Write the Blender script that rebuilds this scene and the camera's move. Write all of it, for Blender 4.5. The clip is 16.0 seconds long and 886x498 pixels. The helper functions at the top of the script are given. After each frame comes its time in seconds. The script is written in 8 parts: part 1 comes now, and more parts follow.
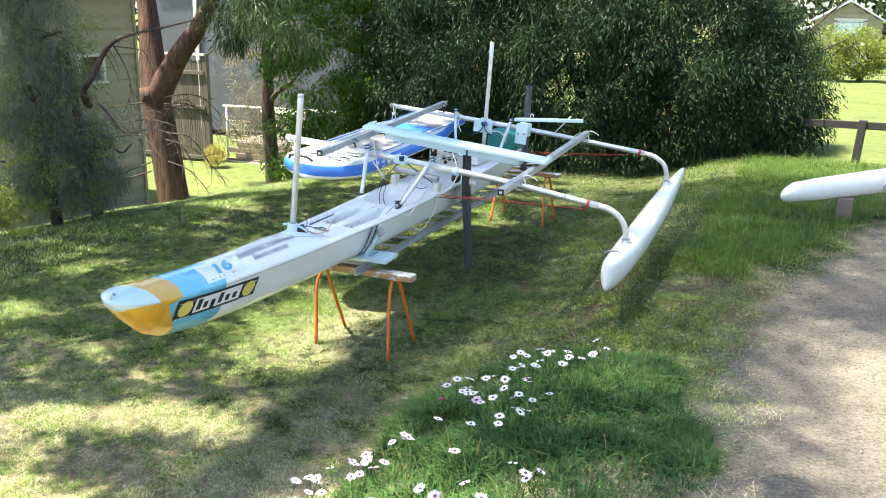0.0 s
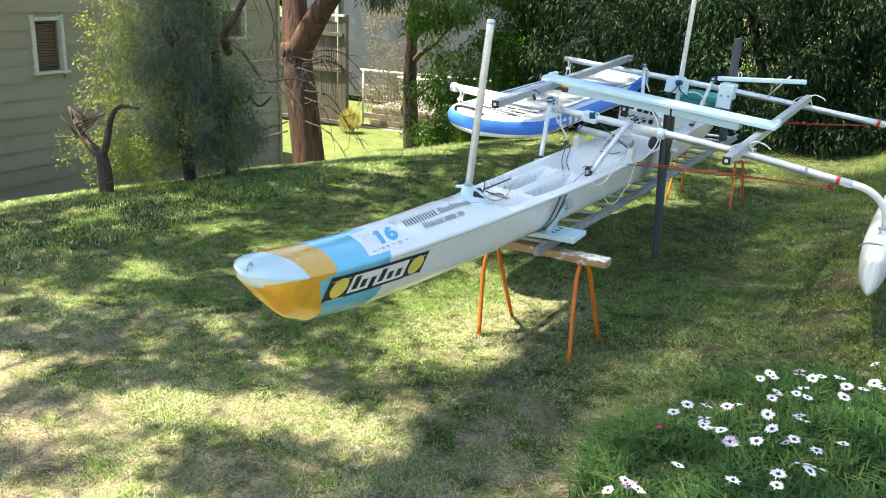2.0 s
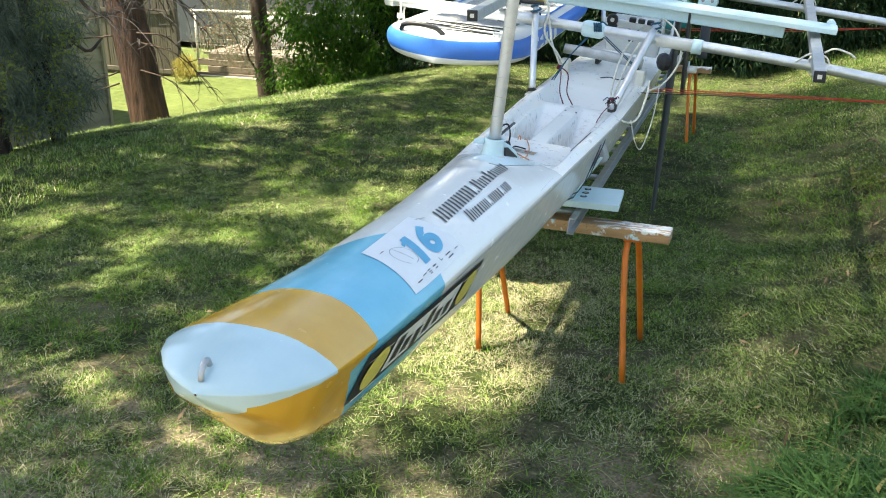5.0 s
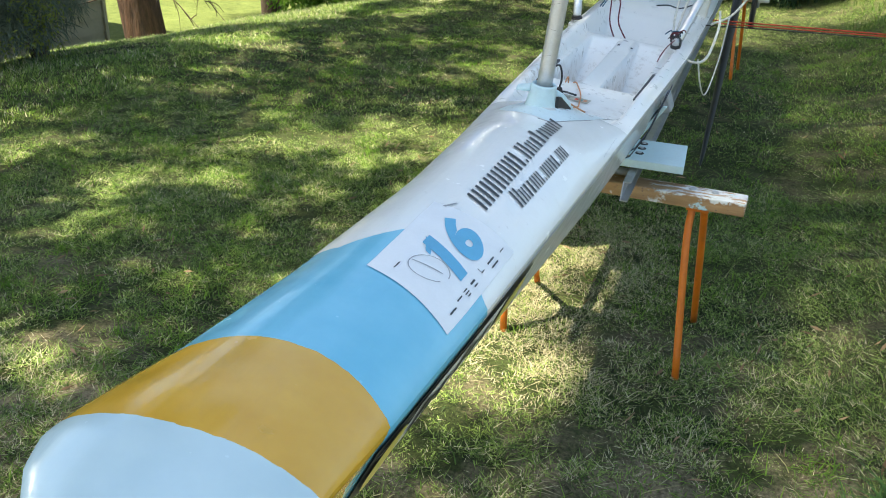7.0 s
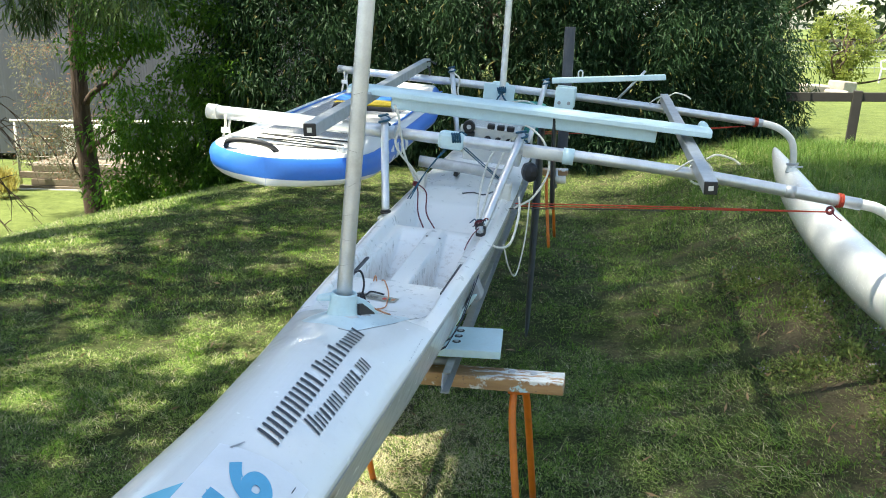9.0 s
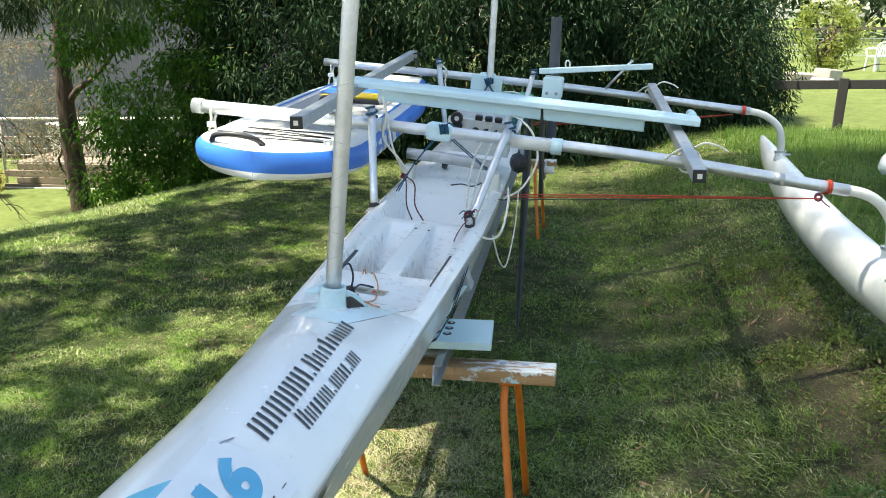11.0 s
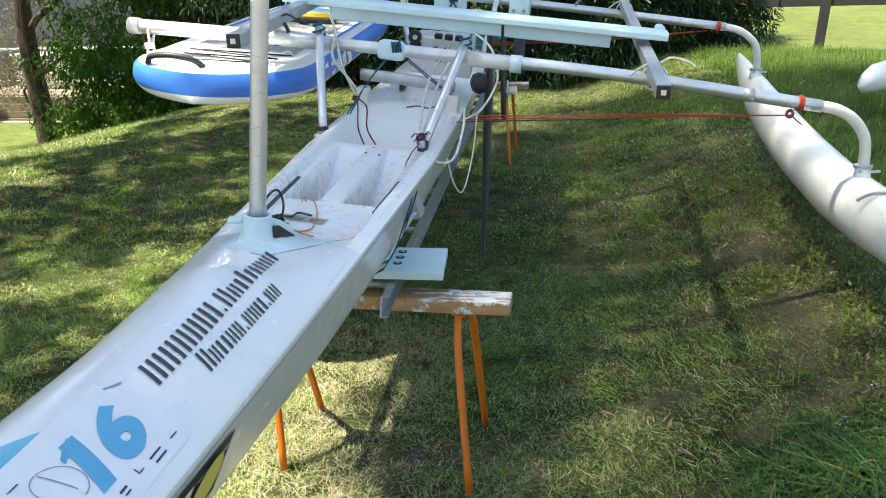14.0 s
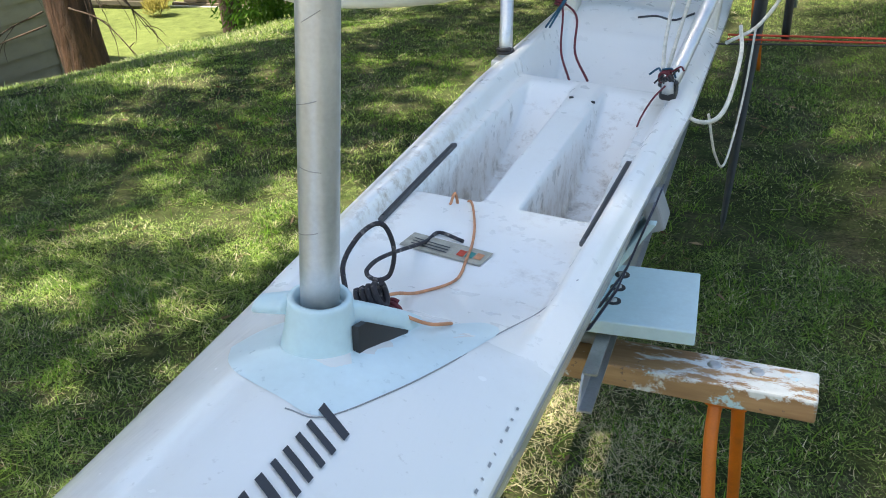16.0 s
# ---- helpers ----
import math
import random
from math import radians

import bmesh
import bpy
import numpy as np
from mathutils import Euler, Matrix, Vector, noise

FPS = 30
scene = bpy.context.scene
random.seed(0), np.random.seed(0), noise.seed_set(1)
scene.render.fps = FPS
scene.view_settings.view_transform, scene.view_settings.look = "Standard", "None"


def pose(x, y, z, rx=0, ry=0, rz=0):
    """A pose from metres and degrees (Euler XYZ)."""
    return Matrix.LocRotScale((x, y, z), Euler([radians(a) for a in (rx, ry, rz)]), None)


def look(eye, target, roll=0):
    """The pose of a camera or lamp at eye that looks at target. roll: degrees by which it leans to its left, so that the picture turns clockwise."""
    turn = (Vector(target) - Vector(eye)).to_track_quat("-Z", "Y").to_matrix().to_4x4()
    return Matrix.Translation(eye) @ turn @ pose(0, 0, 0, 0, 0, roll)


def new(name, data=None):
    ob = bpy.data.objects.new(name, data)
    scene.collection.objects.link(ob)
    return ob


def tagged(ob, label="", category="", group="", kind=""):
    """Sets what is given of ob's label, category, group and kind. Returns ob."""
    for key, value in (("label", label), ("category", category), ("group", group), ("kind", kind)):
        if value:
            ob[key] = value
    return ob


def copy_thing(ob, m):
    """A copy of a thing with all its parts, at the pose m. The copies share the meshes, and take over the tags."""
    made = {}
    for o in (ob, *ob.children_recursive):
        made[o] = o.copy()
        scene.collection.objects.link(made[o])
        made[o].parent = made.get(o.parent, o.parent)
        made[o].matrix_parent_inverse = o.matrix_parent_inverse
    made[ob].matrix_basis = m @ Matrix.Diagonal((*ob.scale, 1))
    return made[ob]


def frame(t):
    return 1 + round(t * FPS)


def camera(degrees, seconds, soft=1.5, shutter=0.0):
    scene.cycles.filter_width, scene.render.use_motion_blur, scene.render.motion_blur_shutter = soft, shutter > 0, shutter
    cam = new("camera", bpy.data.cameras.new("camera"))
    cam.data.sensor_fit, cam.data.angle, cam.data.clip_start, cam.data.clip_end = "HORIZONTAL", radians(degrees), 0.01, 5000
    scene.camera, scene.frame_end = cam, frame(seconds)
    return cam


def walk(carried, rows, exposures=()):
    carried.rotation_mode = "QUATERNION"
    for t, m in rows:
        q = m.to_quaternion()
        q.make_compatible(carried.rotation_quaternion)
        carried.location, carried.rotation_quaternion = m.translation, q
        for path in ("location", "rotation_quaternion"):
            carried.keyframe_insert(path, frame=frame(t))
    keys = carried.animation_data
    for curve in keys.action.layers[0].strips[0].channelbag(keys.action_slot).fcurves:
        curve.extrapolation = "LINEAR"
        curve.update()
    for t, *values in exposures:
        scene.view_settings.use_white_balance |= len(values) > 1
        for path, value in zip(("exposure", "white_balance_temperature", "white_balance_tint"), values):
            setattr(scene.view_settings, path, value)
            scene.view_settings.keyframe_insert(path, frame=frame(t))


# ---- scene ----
cam = camera(53.8, 16.0, soft=1.0)
METRES, EYE, TILT, LEAN, TURN = 5.8, 2.52, 0.0, 4.8, 20.7
ROWS = [
    (0.0, 0.0, 0.0, 0.0, 1.59, -15.64, -5.7),
    (0.5, -0.01, 0.0527, -0.0289, 2.35, -15.88, -5.89),
    (1.0, -0.0234, 0.1041, -0.04, 5.91, -16.98, -7.19),
    (1.5, -0.037, 0.1554, -0.0606, 9.85, -17.81, -6.55),
    (2.0, -0.0835, 0.1967, -0.0702, 10.01, -18.0, -6.6),
    (2.5, -0.1226, 0.2356, -0.0762, 7.16, -18.62, -5.75),
    (3.0, -0.165, 0.2912, -0.0927, 1.65, -18.79, -3.13),
    (3.2, -0.1831, 0.3095, -0.0959, -0.654, -19.94, -3.34),
    (5.3, -0.2262, 0.5062, -0.1518, -1.30, -20.70, -5.35),
    (5.5, -0.228, 0.5215, -0.1556, 0.54, -22.55, -6.17),
    (6.0, -0.2368, 0.5497, -0.1656, 2.45, -25.76, -7.01),
    (6.5, -0.2488, 0.5797, -0.1726, 1.78, -26.19, -6.98),
    (7.0, -0.2315, 0.5912, -0.1624, -0.49, -25.6, -6.64),
    (7.5, -0.2113, 0.592, -0.1523, -6.52, -17.7, -5.7),
    (8.0, -0.2093, 0.5925, -0.1483, -7.7, -16.51, -5.14),
    (8.5, -0.2134, 0.5978, -0.1477, -9.38, -15.04, -5.18),
    (9.0, -0.2128, 0.6019, -0.1473, -11.58, -13.38, -4.71),
    (9.5, -0.2138, 0.6041, -0.148, -11.9, -13.49, -4.44),
    (12.0, -0.2108, 0.6045, -0.1499, -13.13, -14.17, -3.76),
    (12.5, -0.2108, 0.606, -0.1515, -13.6, -14.69, -3.75),
    (13.0, -0.2074, 0.6057, -0.1513, -13.95, -15.35, -3.65),
    (13.5, -0.1998, 0.6084, -0.1516, -14.04, -15.83, -3.48),
    (14.0, -0.1859, 0.6247, -0.1564, -13.62, -18.31, -3.41),
    (14.5, -0.1777, 0.678, -0.1599, -13.92, -18.81, -3.29),
    (15.0, -0.1649, 0.7331, -0.1667, -11.46, -22.43, -2.15),
    (15.5, -0.1487, 0.785, -0.17, -4.7, -24.5, -1.32),
    (16.0, -0.1576, 0.8321, -0.1829, -0.88, -25.83, -2.58),
]
walk(cam, [(t, pose(0, 0, EYE, TILT, LEAN, TURN) @ pose(METRES * x, METRES * y, METRES * z, 90 + pitch, roll, yaw)) for t, x, y, z, yaw, pitch, roll in ROWS],
     exposures=((0.0, 2.25, 6700, 6), (2.5, 2.11, 7050, 3), (6.5, 1.93, 7250, 2), (9.0, 1.82, 6850, 1), (16.0, 1.81, 7050, 5)))

# ---- world, sun ----
SUN_TO = Vector((-0.36, -0.15, 1.0)).normalized()
world = bpy.data.worlds.new("sky")
scene.world = world
world.use_nodes = True
wn = world.node_tree
sky = wn.nodes.new("ShaderNodeTexSky")
sky.sky_type = "NISHITA"
sky.sun_disc = False
sky.sun_elevation = math.asin(SUN_TO.z)
sky.sun_rotation = math.atan2(SUN_TO.x, SUN_TO.y)
sky.air_density, sky.dust_density, sky.ozone_density = 1.0, 1.2, 1.0
wn.nodes["Background"].inputs["Strength"].default_value = 0.10
wn.links.new(sky.outputs["Color"], wn.nodes["Background"].inputs["Color"])
sun = new("sun", bpy.data.lights.new("sun", "SUN"))
sun.data.energy, sun.data.angle, sun.data.color = 5.0, radians(0.53), (1.0, 0.93, 0.82)
sun.matrix_basis = look(SUN_TO * 60, (0, 0, 0))


# ---- materials ----
def nodes_of(name):
    m = bpy.data.materials.new(name)
    m.use_nodes = True
    t = m.node_tree
    return m, t, t.nodes["Principled BSDF"]


def math_node(t, op, a, b=None, c=None):
    n = t.nodes.new("ShaderNodeMath")
    n.operation = op
    for i, v in enumerate((a, b, c)):
        if v is None:
            continue
        if isinstance(v, (int, float)):
            n.inputs[i].default_value = v
        else:
            t.links.new(v, n.inputs[i])
    return n.outputs[0]


def mix_col(t, fac, a, b):
    n = t.nodes.new("ShaderNodeMix")
    n.data_type = "RGBA"
    for s, v in ((0, fac), (6, a), (7, b)):
        if isinstance(v, (int, float)):
            n.inputs[s].default_value = v
        elif isinstance(v, tuple):
            n.inputs[s].default_value = (*v, 1) if len(v) == 3 else v
        else:
            t.links.new(v, n.inputs[s])
    return n.outputs[2]


def mix_val(t, fac, a, b):
    """a where fac is 0, b where it is 1."""
    return math_node(t, "ADD", math_node(t, "MULTIPLY", a, math_node(t, "SUBTRACT", 1.0, fac)), math_node(t, "MULTIPLY", b, fac))


def ramp(t, fac, lo, hi):
    n = t.nodes.new("ShaderNodeMapRange")
    n.inputs[1].default_value, n.inputs[2].default_value = lo, hi
    t.links.new(fac, n.inputs[0])
    return n.outputs[0]


def noise_of(t, scale, detail=4.0, rough=0.55, stretch=None, coord="Object"):
    tc = t.nodes.new("ShaderNodeTexCoord")
    out = tc.outputs[coord]
    if stretch:
        mp = t.nodes.new("ShaderNodeMapping")
        mp.inputs["Scale"].default_value = stretch
        t.links.new(out, mp.inputs["Vector"])
        out = mp.outputs[0]
    n = t.nodes.new("ShaderNodeTexNoise")
    n.inputs["Scale"].default_value, n.inputs["Detail"].default_value, n.inputs["Roughness"].default_value = scale, detail, rough
    t.links.new(out, n.inputs["Vector"])
    return n.outputs["Fac"]


def bump(t, bsdf, height, strength=0.3, distance=0.01):
    b = t.nodes.new("ShaderNodeBump")
    b.inputs["Strength"].default_value, b.inputs["Distance"].default_value = strength, distance
    t.links.new(height, b.inputs["Height"])
    t.links.new(b.outputs[0], bsdf.inputs["Normal"])


def plain(name, col, rough=0.5, metal=0.0, vary=0.12, scale=9.0, dirt=None, coat=0.0, bumps=0.05, stretch=None, piece=0.0):
    """A surface with broad and fine variation of its colour, and fine relief."""
    m, t, b = nodes_of(name)
    big, fine = noise_of(t, scale, 5, 0.6, stretch), noise_of(t, scale * 14, 3, 0.6, stretch)
    k = math_node(t, "ADD", math_node(t, "MULTIPLY", big, 0.65), math_node(t, "MULTIPLY", fine, 0.35))
    dark = tuple(c * (1 - vary * 2) for c in col)
    light = tuple(min(1, c * (1 + vary)) for c in col)
    c = mix_col(t, ramp(t, k, 0.3, 0.7), dark, light)
    if dirt:
        c = mix_col(t, math_node(t, "MULTIPLY", ramp(t, noise_of(t, scale * 0.6, 6, 0.7), 0.55, 0.75), dirt[1]), c, dirt[0])
    if piece:
        oi = t.nodes.new("ShaderNodeObjectInfo")
        c = mix_col(t, math_node(t, "MULTIPLY", oi.outputs["Random"], piece), c, tuple(v * 0.45 for v in col))
    t.links.new(c, b.inputs["Base Color"])
    t.links.new(ramp_to(t, fine, max(0.03, rough - 0.08), min(1, rough + 0.08)), b.inputs["Roughness"])
    b.inputs["Metallic"].default_value = metal
    b.inputs["Coat Weight"].default_value = coat
    if bumps:
        bump(t, b, fine, bumps, 0.004)
    return m


def ramp_to(t, fac, lo, hi):
    n = t.nodes.new("ShaderNodeMapRange")
    n.inputs[3].default_value, n.inputs[4].default_value = lo, hi
    t.links.new(fac, n.inputs[0])
    return n.outputs[0]


def leaf_mat(name, dark, light, trans=0.45, rough=0.45, dry=None, scale=1.2):
    m, t, b = nodes_of(name)
    geo = t.nodes.new("ShaderNodeNewGeometry")
    k = math_node(t, "ADD", math_node(t, "MULTIPLY", geo.outputs["Random Per Island"], 0.6), math_node(t, "MULTIPLY", noise_of(t, scale, 3), 0.5))
    c = mix_col(t, ramp(t, k, 0.2, 0.9), dark, light)
    if dry:
        pick = math_node(t, "GREATER_THAN", math_node(t, "FRACT", math_node(t, "MULTIPLY", geo.outputs["Random Per Island"], 37.0)), 1 - dry[1])
        c = mix_col(t, pick, c, dry[0])
    t.links.new(c, b.inputs["Base Color"])
    b.inputs["Roughness"].default_value = rough
    b.inputs["Specular IOR Level"].default_value = 0.16
    tr = t.nodes.new("ShaderNodeBsdfTranslucent")
    t.links.new(mix_col(t, 0.5, c, tuple(min(1, v * 1.6) for v in light)), tr.inputs["Color"])
    mx = t.nodes.new("ShaderNodeMixShader")
    mx.inputs[0].default_value = trans
    t.links.new(b.outputs[0], mx.inputs[1])
    t.links.new(tr.outputs[0], mx.inputs[2])
    t.links.new(mx.outputs[0], t.nodes["Material Output"].inputs["Surface"])
    return m


def bark_mat(name, dark, light, scale=10.0):
    m, t, b = nodes_of(name)
    f = noise_of(t, scale, 6, 0.65, (1, 1, 0.16))
    g = noise_of(t, scale * 0.25, 3)
    k = math_node(t, "ADD", math_node(t, "MULTIPLY", f, 0.75), math_node(t, "MULTIPLY", g, 0.25))
    t.links.new(mix_col(t, ramp(t, k, 0.35, 0.65), dark, light), b.inputs["Base Color"])
    b.inputs["Roughness"].default_value = 0.9
    bump(t, b, f, 1.0, 0.09)
    return m


def axis(t, n):
    tc = t.nodes.new("ShaderNodeTexCoord")
    s = t.nodes.new("ShaderNodeSeparateXYZ")
    t.links.new(tc.outputs["Object"], s.inputs[0])
    return s.outputs[n]


def hull_mat():
    """White gelcoat with the painted bow: pale cap, ochre band, sky-blue band."""
    m, t, b = nodes_of("hull_paint")
    tc = t.nodes.new("ShaderNodeTexCoord")
    s = t.nodes.new("ShaderNodeSeparateXYZ")
    t.links.new(tc.outputs["Object"], s.inputs[0])
    x, y, z = s.outputs
    x = math_node(t, "ADD", x, 3.01)
    wob = math_node(t, "MULTIPLY", math_node(t, "SUBTRACT", noise_of(t, 55, 2), 0.5), 0.006)
    y = math_node(t, "ADD", y, wob)
    z = math_node(t, "MULTIPLY_ADD", x, 0.0875, z)
    rim = math_node(t, "SUBTRACT", 1.0905, math_node(t, "MULTIPLY", math_node(t, "MAXIMUM", math_node(t, "SUBTRACT", y, 3.225), 0.0), 0.145))
    below = math_node(t, "MAXIMUM", math_node(t, "SUBTRACT", rim, z), 0.0)
    side = math_node(t, "GREATER_THAN", below, 0.004)
    arc = math_node(t, "MULTIPLY_ADD", x, 0.09, 3.312)
    cap = mix_val(t, side, arc, math_node(t, "MULTIPLY_ADD", math_node(t, "MINIMUM", below, 0.024), -6.2, 3.316))
    yb = math_node(t, "SUBTRACT", math_node(t, "MULTIPLY_ADD", math_node(t, "MULTIPLY", math_node(t, "SUBTRACT", x, 0.01), math_node(t, "SUBTRACT", x, 0.01)), -1.6, 3.522), math_node(t, "MINIMUM", math_node(t, "MULTIPLY", below, 3.0), 0.10))
    yb = math_node(t, "MULTIPLY_ADD", math_node(t, "MAXIMUM", math_node(t, "SUBTRACT", below, 0.035), 0.0), 0.5, yb)
    tip = math_node(t, "SUBTRACT", math_node(t, "MULTIPLY_ADD", ramp(t, x, -0.106, -0.026), 0.095, 3.848), math_node(t, "MULTIPLY", ramp(t, x, 0.07, 0.14), 0.08))
    bw = math_node(t, "SUBTRACT", tip, math_node(t, "MULTIPLY", below, 0.35))
    dirt = ramp(t, noise_of(t, 5, 7, 0.7), 0.5, 0.8)
    white = mix_col(t, math_node(t, "MULTIPLY", dirt, 0.3), (0.80, 0.80, 0.78), (0.60, 0.58, 0.52))
    white = mix_col(t, math_node(t, "MULTIPLY", ramp(t, noise_of(t, 90, 3, 0.7), 0.64, 0.74), 0.25), white, (0.35, 0.33, 0.30))
    fade = ramp(t, noise_of(t, 9, 5), 0.3, 0.7)
    blue = mix_col(t, fade, (0.125, 0.46, 0.64), (0.18, 0.53, 0.70))
    ochre = mix_col(t, fade, (0.60, 0.31, 0.022), (0.70, 0.39, 0.045))
    pale = mix_col(t, fade, (0.46, 0.61, 0.66), (0.53, 0.67, 0.70))
    c = mix_col(t, math_node(t, "LESS_THAN", y, bw), white, blue)
    c = mix_col(t, math_node(t, "LESS_THAN", y, yb), c, ochre)
    c = mix_col(t, math_node(t, "LESS_THAN", y, cap), c, pale)
    t.links.new(c, b.inputs["Base Color"])
    t.links.new(ramp_to(t, noise_of(t, 30, 4), 0.12, 0.34), b.inputs["Roughness"])
    b.inputs["Coat Weight"].default_value = 0.35
    b.inputs["Coat Roughness"].default_value = 0.06
    brushed = math_node(t, "ADD", math_node(t, "MULTIPLY", noise_of(t, 9, 4), 0.6), math_node(t, "MULTIPLY", noise_of(t, 60, 3, 0.6, (1, 0.07, 1)), 0.4))
    bump(t, b, brushed, 0.16, 0.010)
    return m


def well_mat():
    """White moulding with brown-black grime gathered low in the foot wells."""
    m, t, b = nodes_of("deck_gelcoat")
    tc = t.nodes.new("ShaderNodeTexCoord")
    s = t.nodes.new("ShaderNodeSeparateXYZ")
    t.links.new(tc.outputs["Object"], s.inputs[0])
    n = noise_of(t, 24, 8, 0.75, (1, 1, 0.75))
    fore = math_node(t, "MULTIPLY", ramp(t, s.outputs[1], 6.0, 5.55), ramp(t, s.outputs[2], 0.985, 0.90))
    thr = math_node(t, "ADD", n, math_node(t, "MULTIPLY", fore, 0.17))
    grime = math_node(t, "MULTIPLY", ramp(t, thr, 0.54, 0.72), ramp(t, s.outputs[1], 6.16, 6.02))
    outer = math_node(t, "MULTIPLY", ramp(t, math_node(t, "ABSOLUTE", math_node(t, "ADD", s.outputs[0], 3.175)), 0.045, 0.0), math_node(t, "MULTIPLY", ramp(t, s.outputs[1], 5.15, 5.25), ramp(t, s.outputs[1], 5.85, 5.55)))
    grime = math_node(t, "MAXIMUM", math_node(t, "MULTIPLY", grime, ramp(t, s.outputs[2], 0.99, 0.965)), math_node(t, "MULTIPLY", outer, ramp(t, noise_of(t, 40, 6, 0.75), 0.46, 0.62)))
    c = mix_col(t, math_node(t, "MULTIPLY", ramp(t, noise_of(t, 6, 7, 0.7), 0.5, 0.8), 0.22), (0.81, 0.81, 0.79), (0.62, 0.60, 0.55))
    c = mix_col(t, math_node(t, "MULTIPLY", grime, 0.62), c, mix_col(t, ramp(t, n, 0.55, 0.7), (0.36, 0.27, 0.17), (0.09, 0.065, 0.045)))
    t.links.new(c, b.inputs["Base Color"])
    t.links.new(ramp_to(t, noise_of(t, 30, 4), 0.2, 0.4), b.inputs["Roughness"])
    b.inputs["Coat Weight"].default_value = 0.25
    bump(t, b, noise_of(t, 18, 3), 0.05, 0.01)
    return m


def ground_mat():
    """Mown lawn with straw patches and bare soil; gravel on the drive."""
    m, t, b = nodes_of("lawn_and_gravel")
    tc = t.nodes.new("ShaderNodeTexCoord")
    s = t.nodes.new("ShaderNodeSeparateXYZ")
    t.links.new(tc.outputs["Object"], s.inputs[0])
    x, y = s.outputs[0], s.outputs[1]
    fine, mid, big = noise_of(t, 70, 5, 0.7), noise_of(t, 6, 6, 0.65), noise_of(t, 0.9, 4)
    k = math_node(t, "ADD", math_node(t, "MULTIPLY", fine, 0.45), math_node(t, "ADD", math_node(t, "MULTIPLY", mid, 0.35), math_node(t, "MULTIPLY", big, 0.2)))
    grass = mix_col(t, ramp(t, k, 0.40, 0.60), (0.008, 0.014, 0.004), (0.072, 0.092, 0.028))
    straw = mix_col(t, ramp(t, fine, 0.3, 0.7), (0.085, 0.062, 0.038), (0.48, 0.385, 0.26))
    bare = math_node(t, "ADD", noise_of(t, 2.6, 6, 0.7), math_node(t, "MULTIPLY", ramp(t, y, 5.4, 3.2), 0.13))
    grass = mix_col(t, math_node(t, "MULTIPLY", ramp(t, bare, 0.47, 0.64), math_node(t, "MULTIPLY_ADD", ramp(t, y, 6.0, 4.4), 0.62, 0.26)), grass, straw)
    v = t.nodes.new("ShaderNodeTexVoronoi")
    v.inputs["Scale"].default_value = 65
    t.links.new(tc.outputs["Object"], v.inputs["Vector"])
    grit = mix_col(t, ramp(t, math_node(t, "ADD", math_node(t, "MULTIPLY", fine, 0.5), math_node(t, "MULTIPLY", mid, 0.5)), 0.35, 0.65), (0.085, 0.069, 0.052), (0.27, 0.232, 0.185))
    grit = mix_col(t, ramp(t, v.outputs["Distance"], 0.25, 0.75), grit, (0.10, 0.082, 0.062))
    sep = t.nodes.new("ShaderNodeSeparateColor")
    t.links.new(v.outputs["Color"], sep.inputs[0])
    grit = mix_col(t, math_node(t, "MULTIPLY", sep.outputs[0], 0.55), grit, (0.32, 0.28, 0.225))
    soil = mix_col(t, ramp(t, fine, 0.3, 0.7), (0.040, 0.030, 0.020), (0.18, 0.138, 0.096))
    edge = math_node(t, "ADD", -0.30, math_node(t, "MULTIPLY", math_node(t, "MAXIMUM", math_node(t, "SUBTRACT", y, 6.2), 0.0), 0.32))
    rag = math_node(t, "MULTIPLY", math_node(t, "SUBTRACT", noise_of(t, 2.2, 6, 0.7), 0.5), 1.6)
    drive = ramp(t, math_node(t, "ADD", math_node(t, "SUBTRACT", x, edge), rag), -0.18, 0.22)
    drive = math_node(t, "MULTIPLY", drive, ramp(t, y, 11.5, 10.2))
    back = math_node(t, "MAXIMUM", ramp(t, y, 13.2, 14.6), math_node(t, "MULTIPLY", ramp(t, x, -8.6, -9.6), ramp(t, y, 11.0, 12.0)))
    lush = mix_col(t, ramp(t, k, 0.38, 0.62), (0.055, 0.075, 0.020), (0.175, 0.21, 0.064))
    grass = mix_col(t, back, grass, lush)
    c = mix_col(t, drive, grass, grit)
    wide = math_node(t, "ADD", math_node(t, "ADD", x, 1.62), math_node(t, "MULTIPLY", math_node(t, "SUBTRACT", noise_of(t, 1.8, 6, 0.75), 0.5), 0.8))
    bare = math_node(t, "MULTIPLY", math_node(t, "MULTIPLY", ramp(t, wide, 0.0, 0.25), ramp(t, wide, 1.6, 1.2)), math_node(t, "MULTIPLY", ramp(t, y, 4.9, 5.3), ramp(t, y, 8.6, 7.6)))
    c = mix_col(t, math_node(t, "MULTIPLY", bare, 0.65), c, soil)
    t.links.new(c, b.inputs["Base Color"])
    b.inputs["Roughness"].default_value = 0.95
    b.inputs["Specular IOR Level"].default_value = 0.15
    bump(t, b, fine, 0.8, 0.03)
    return m


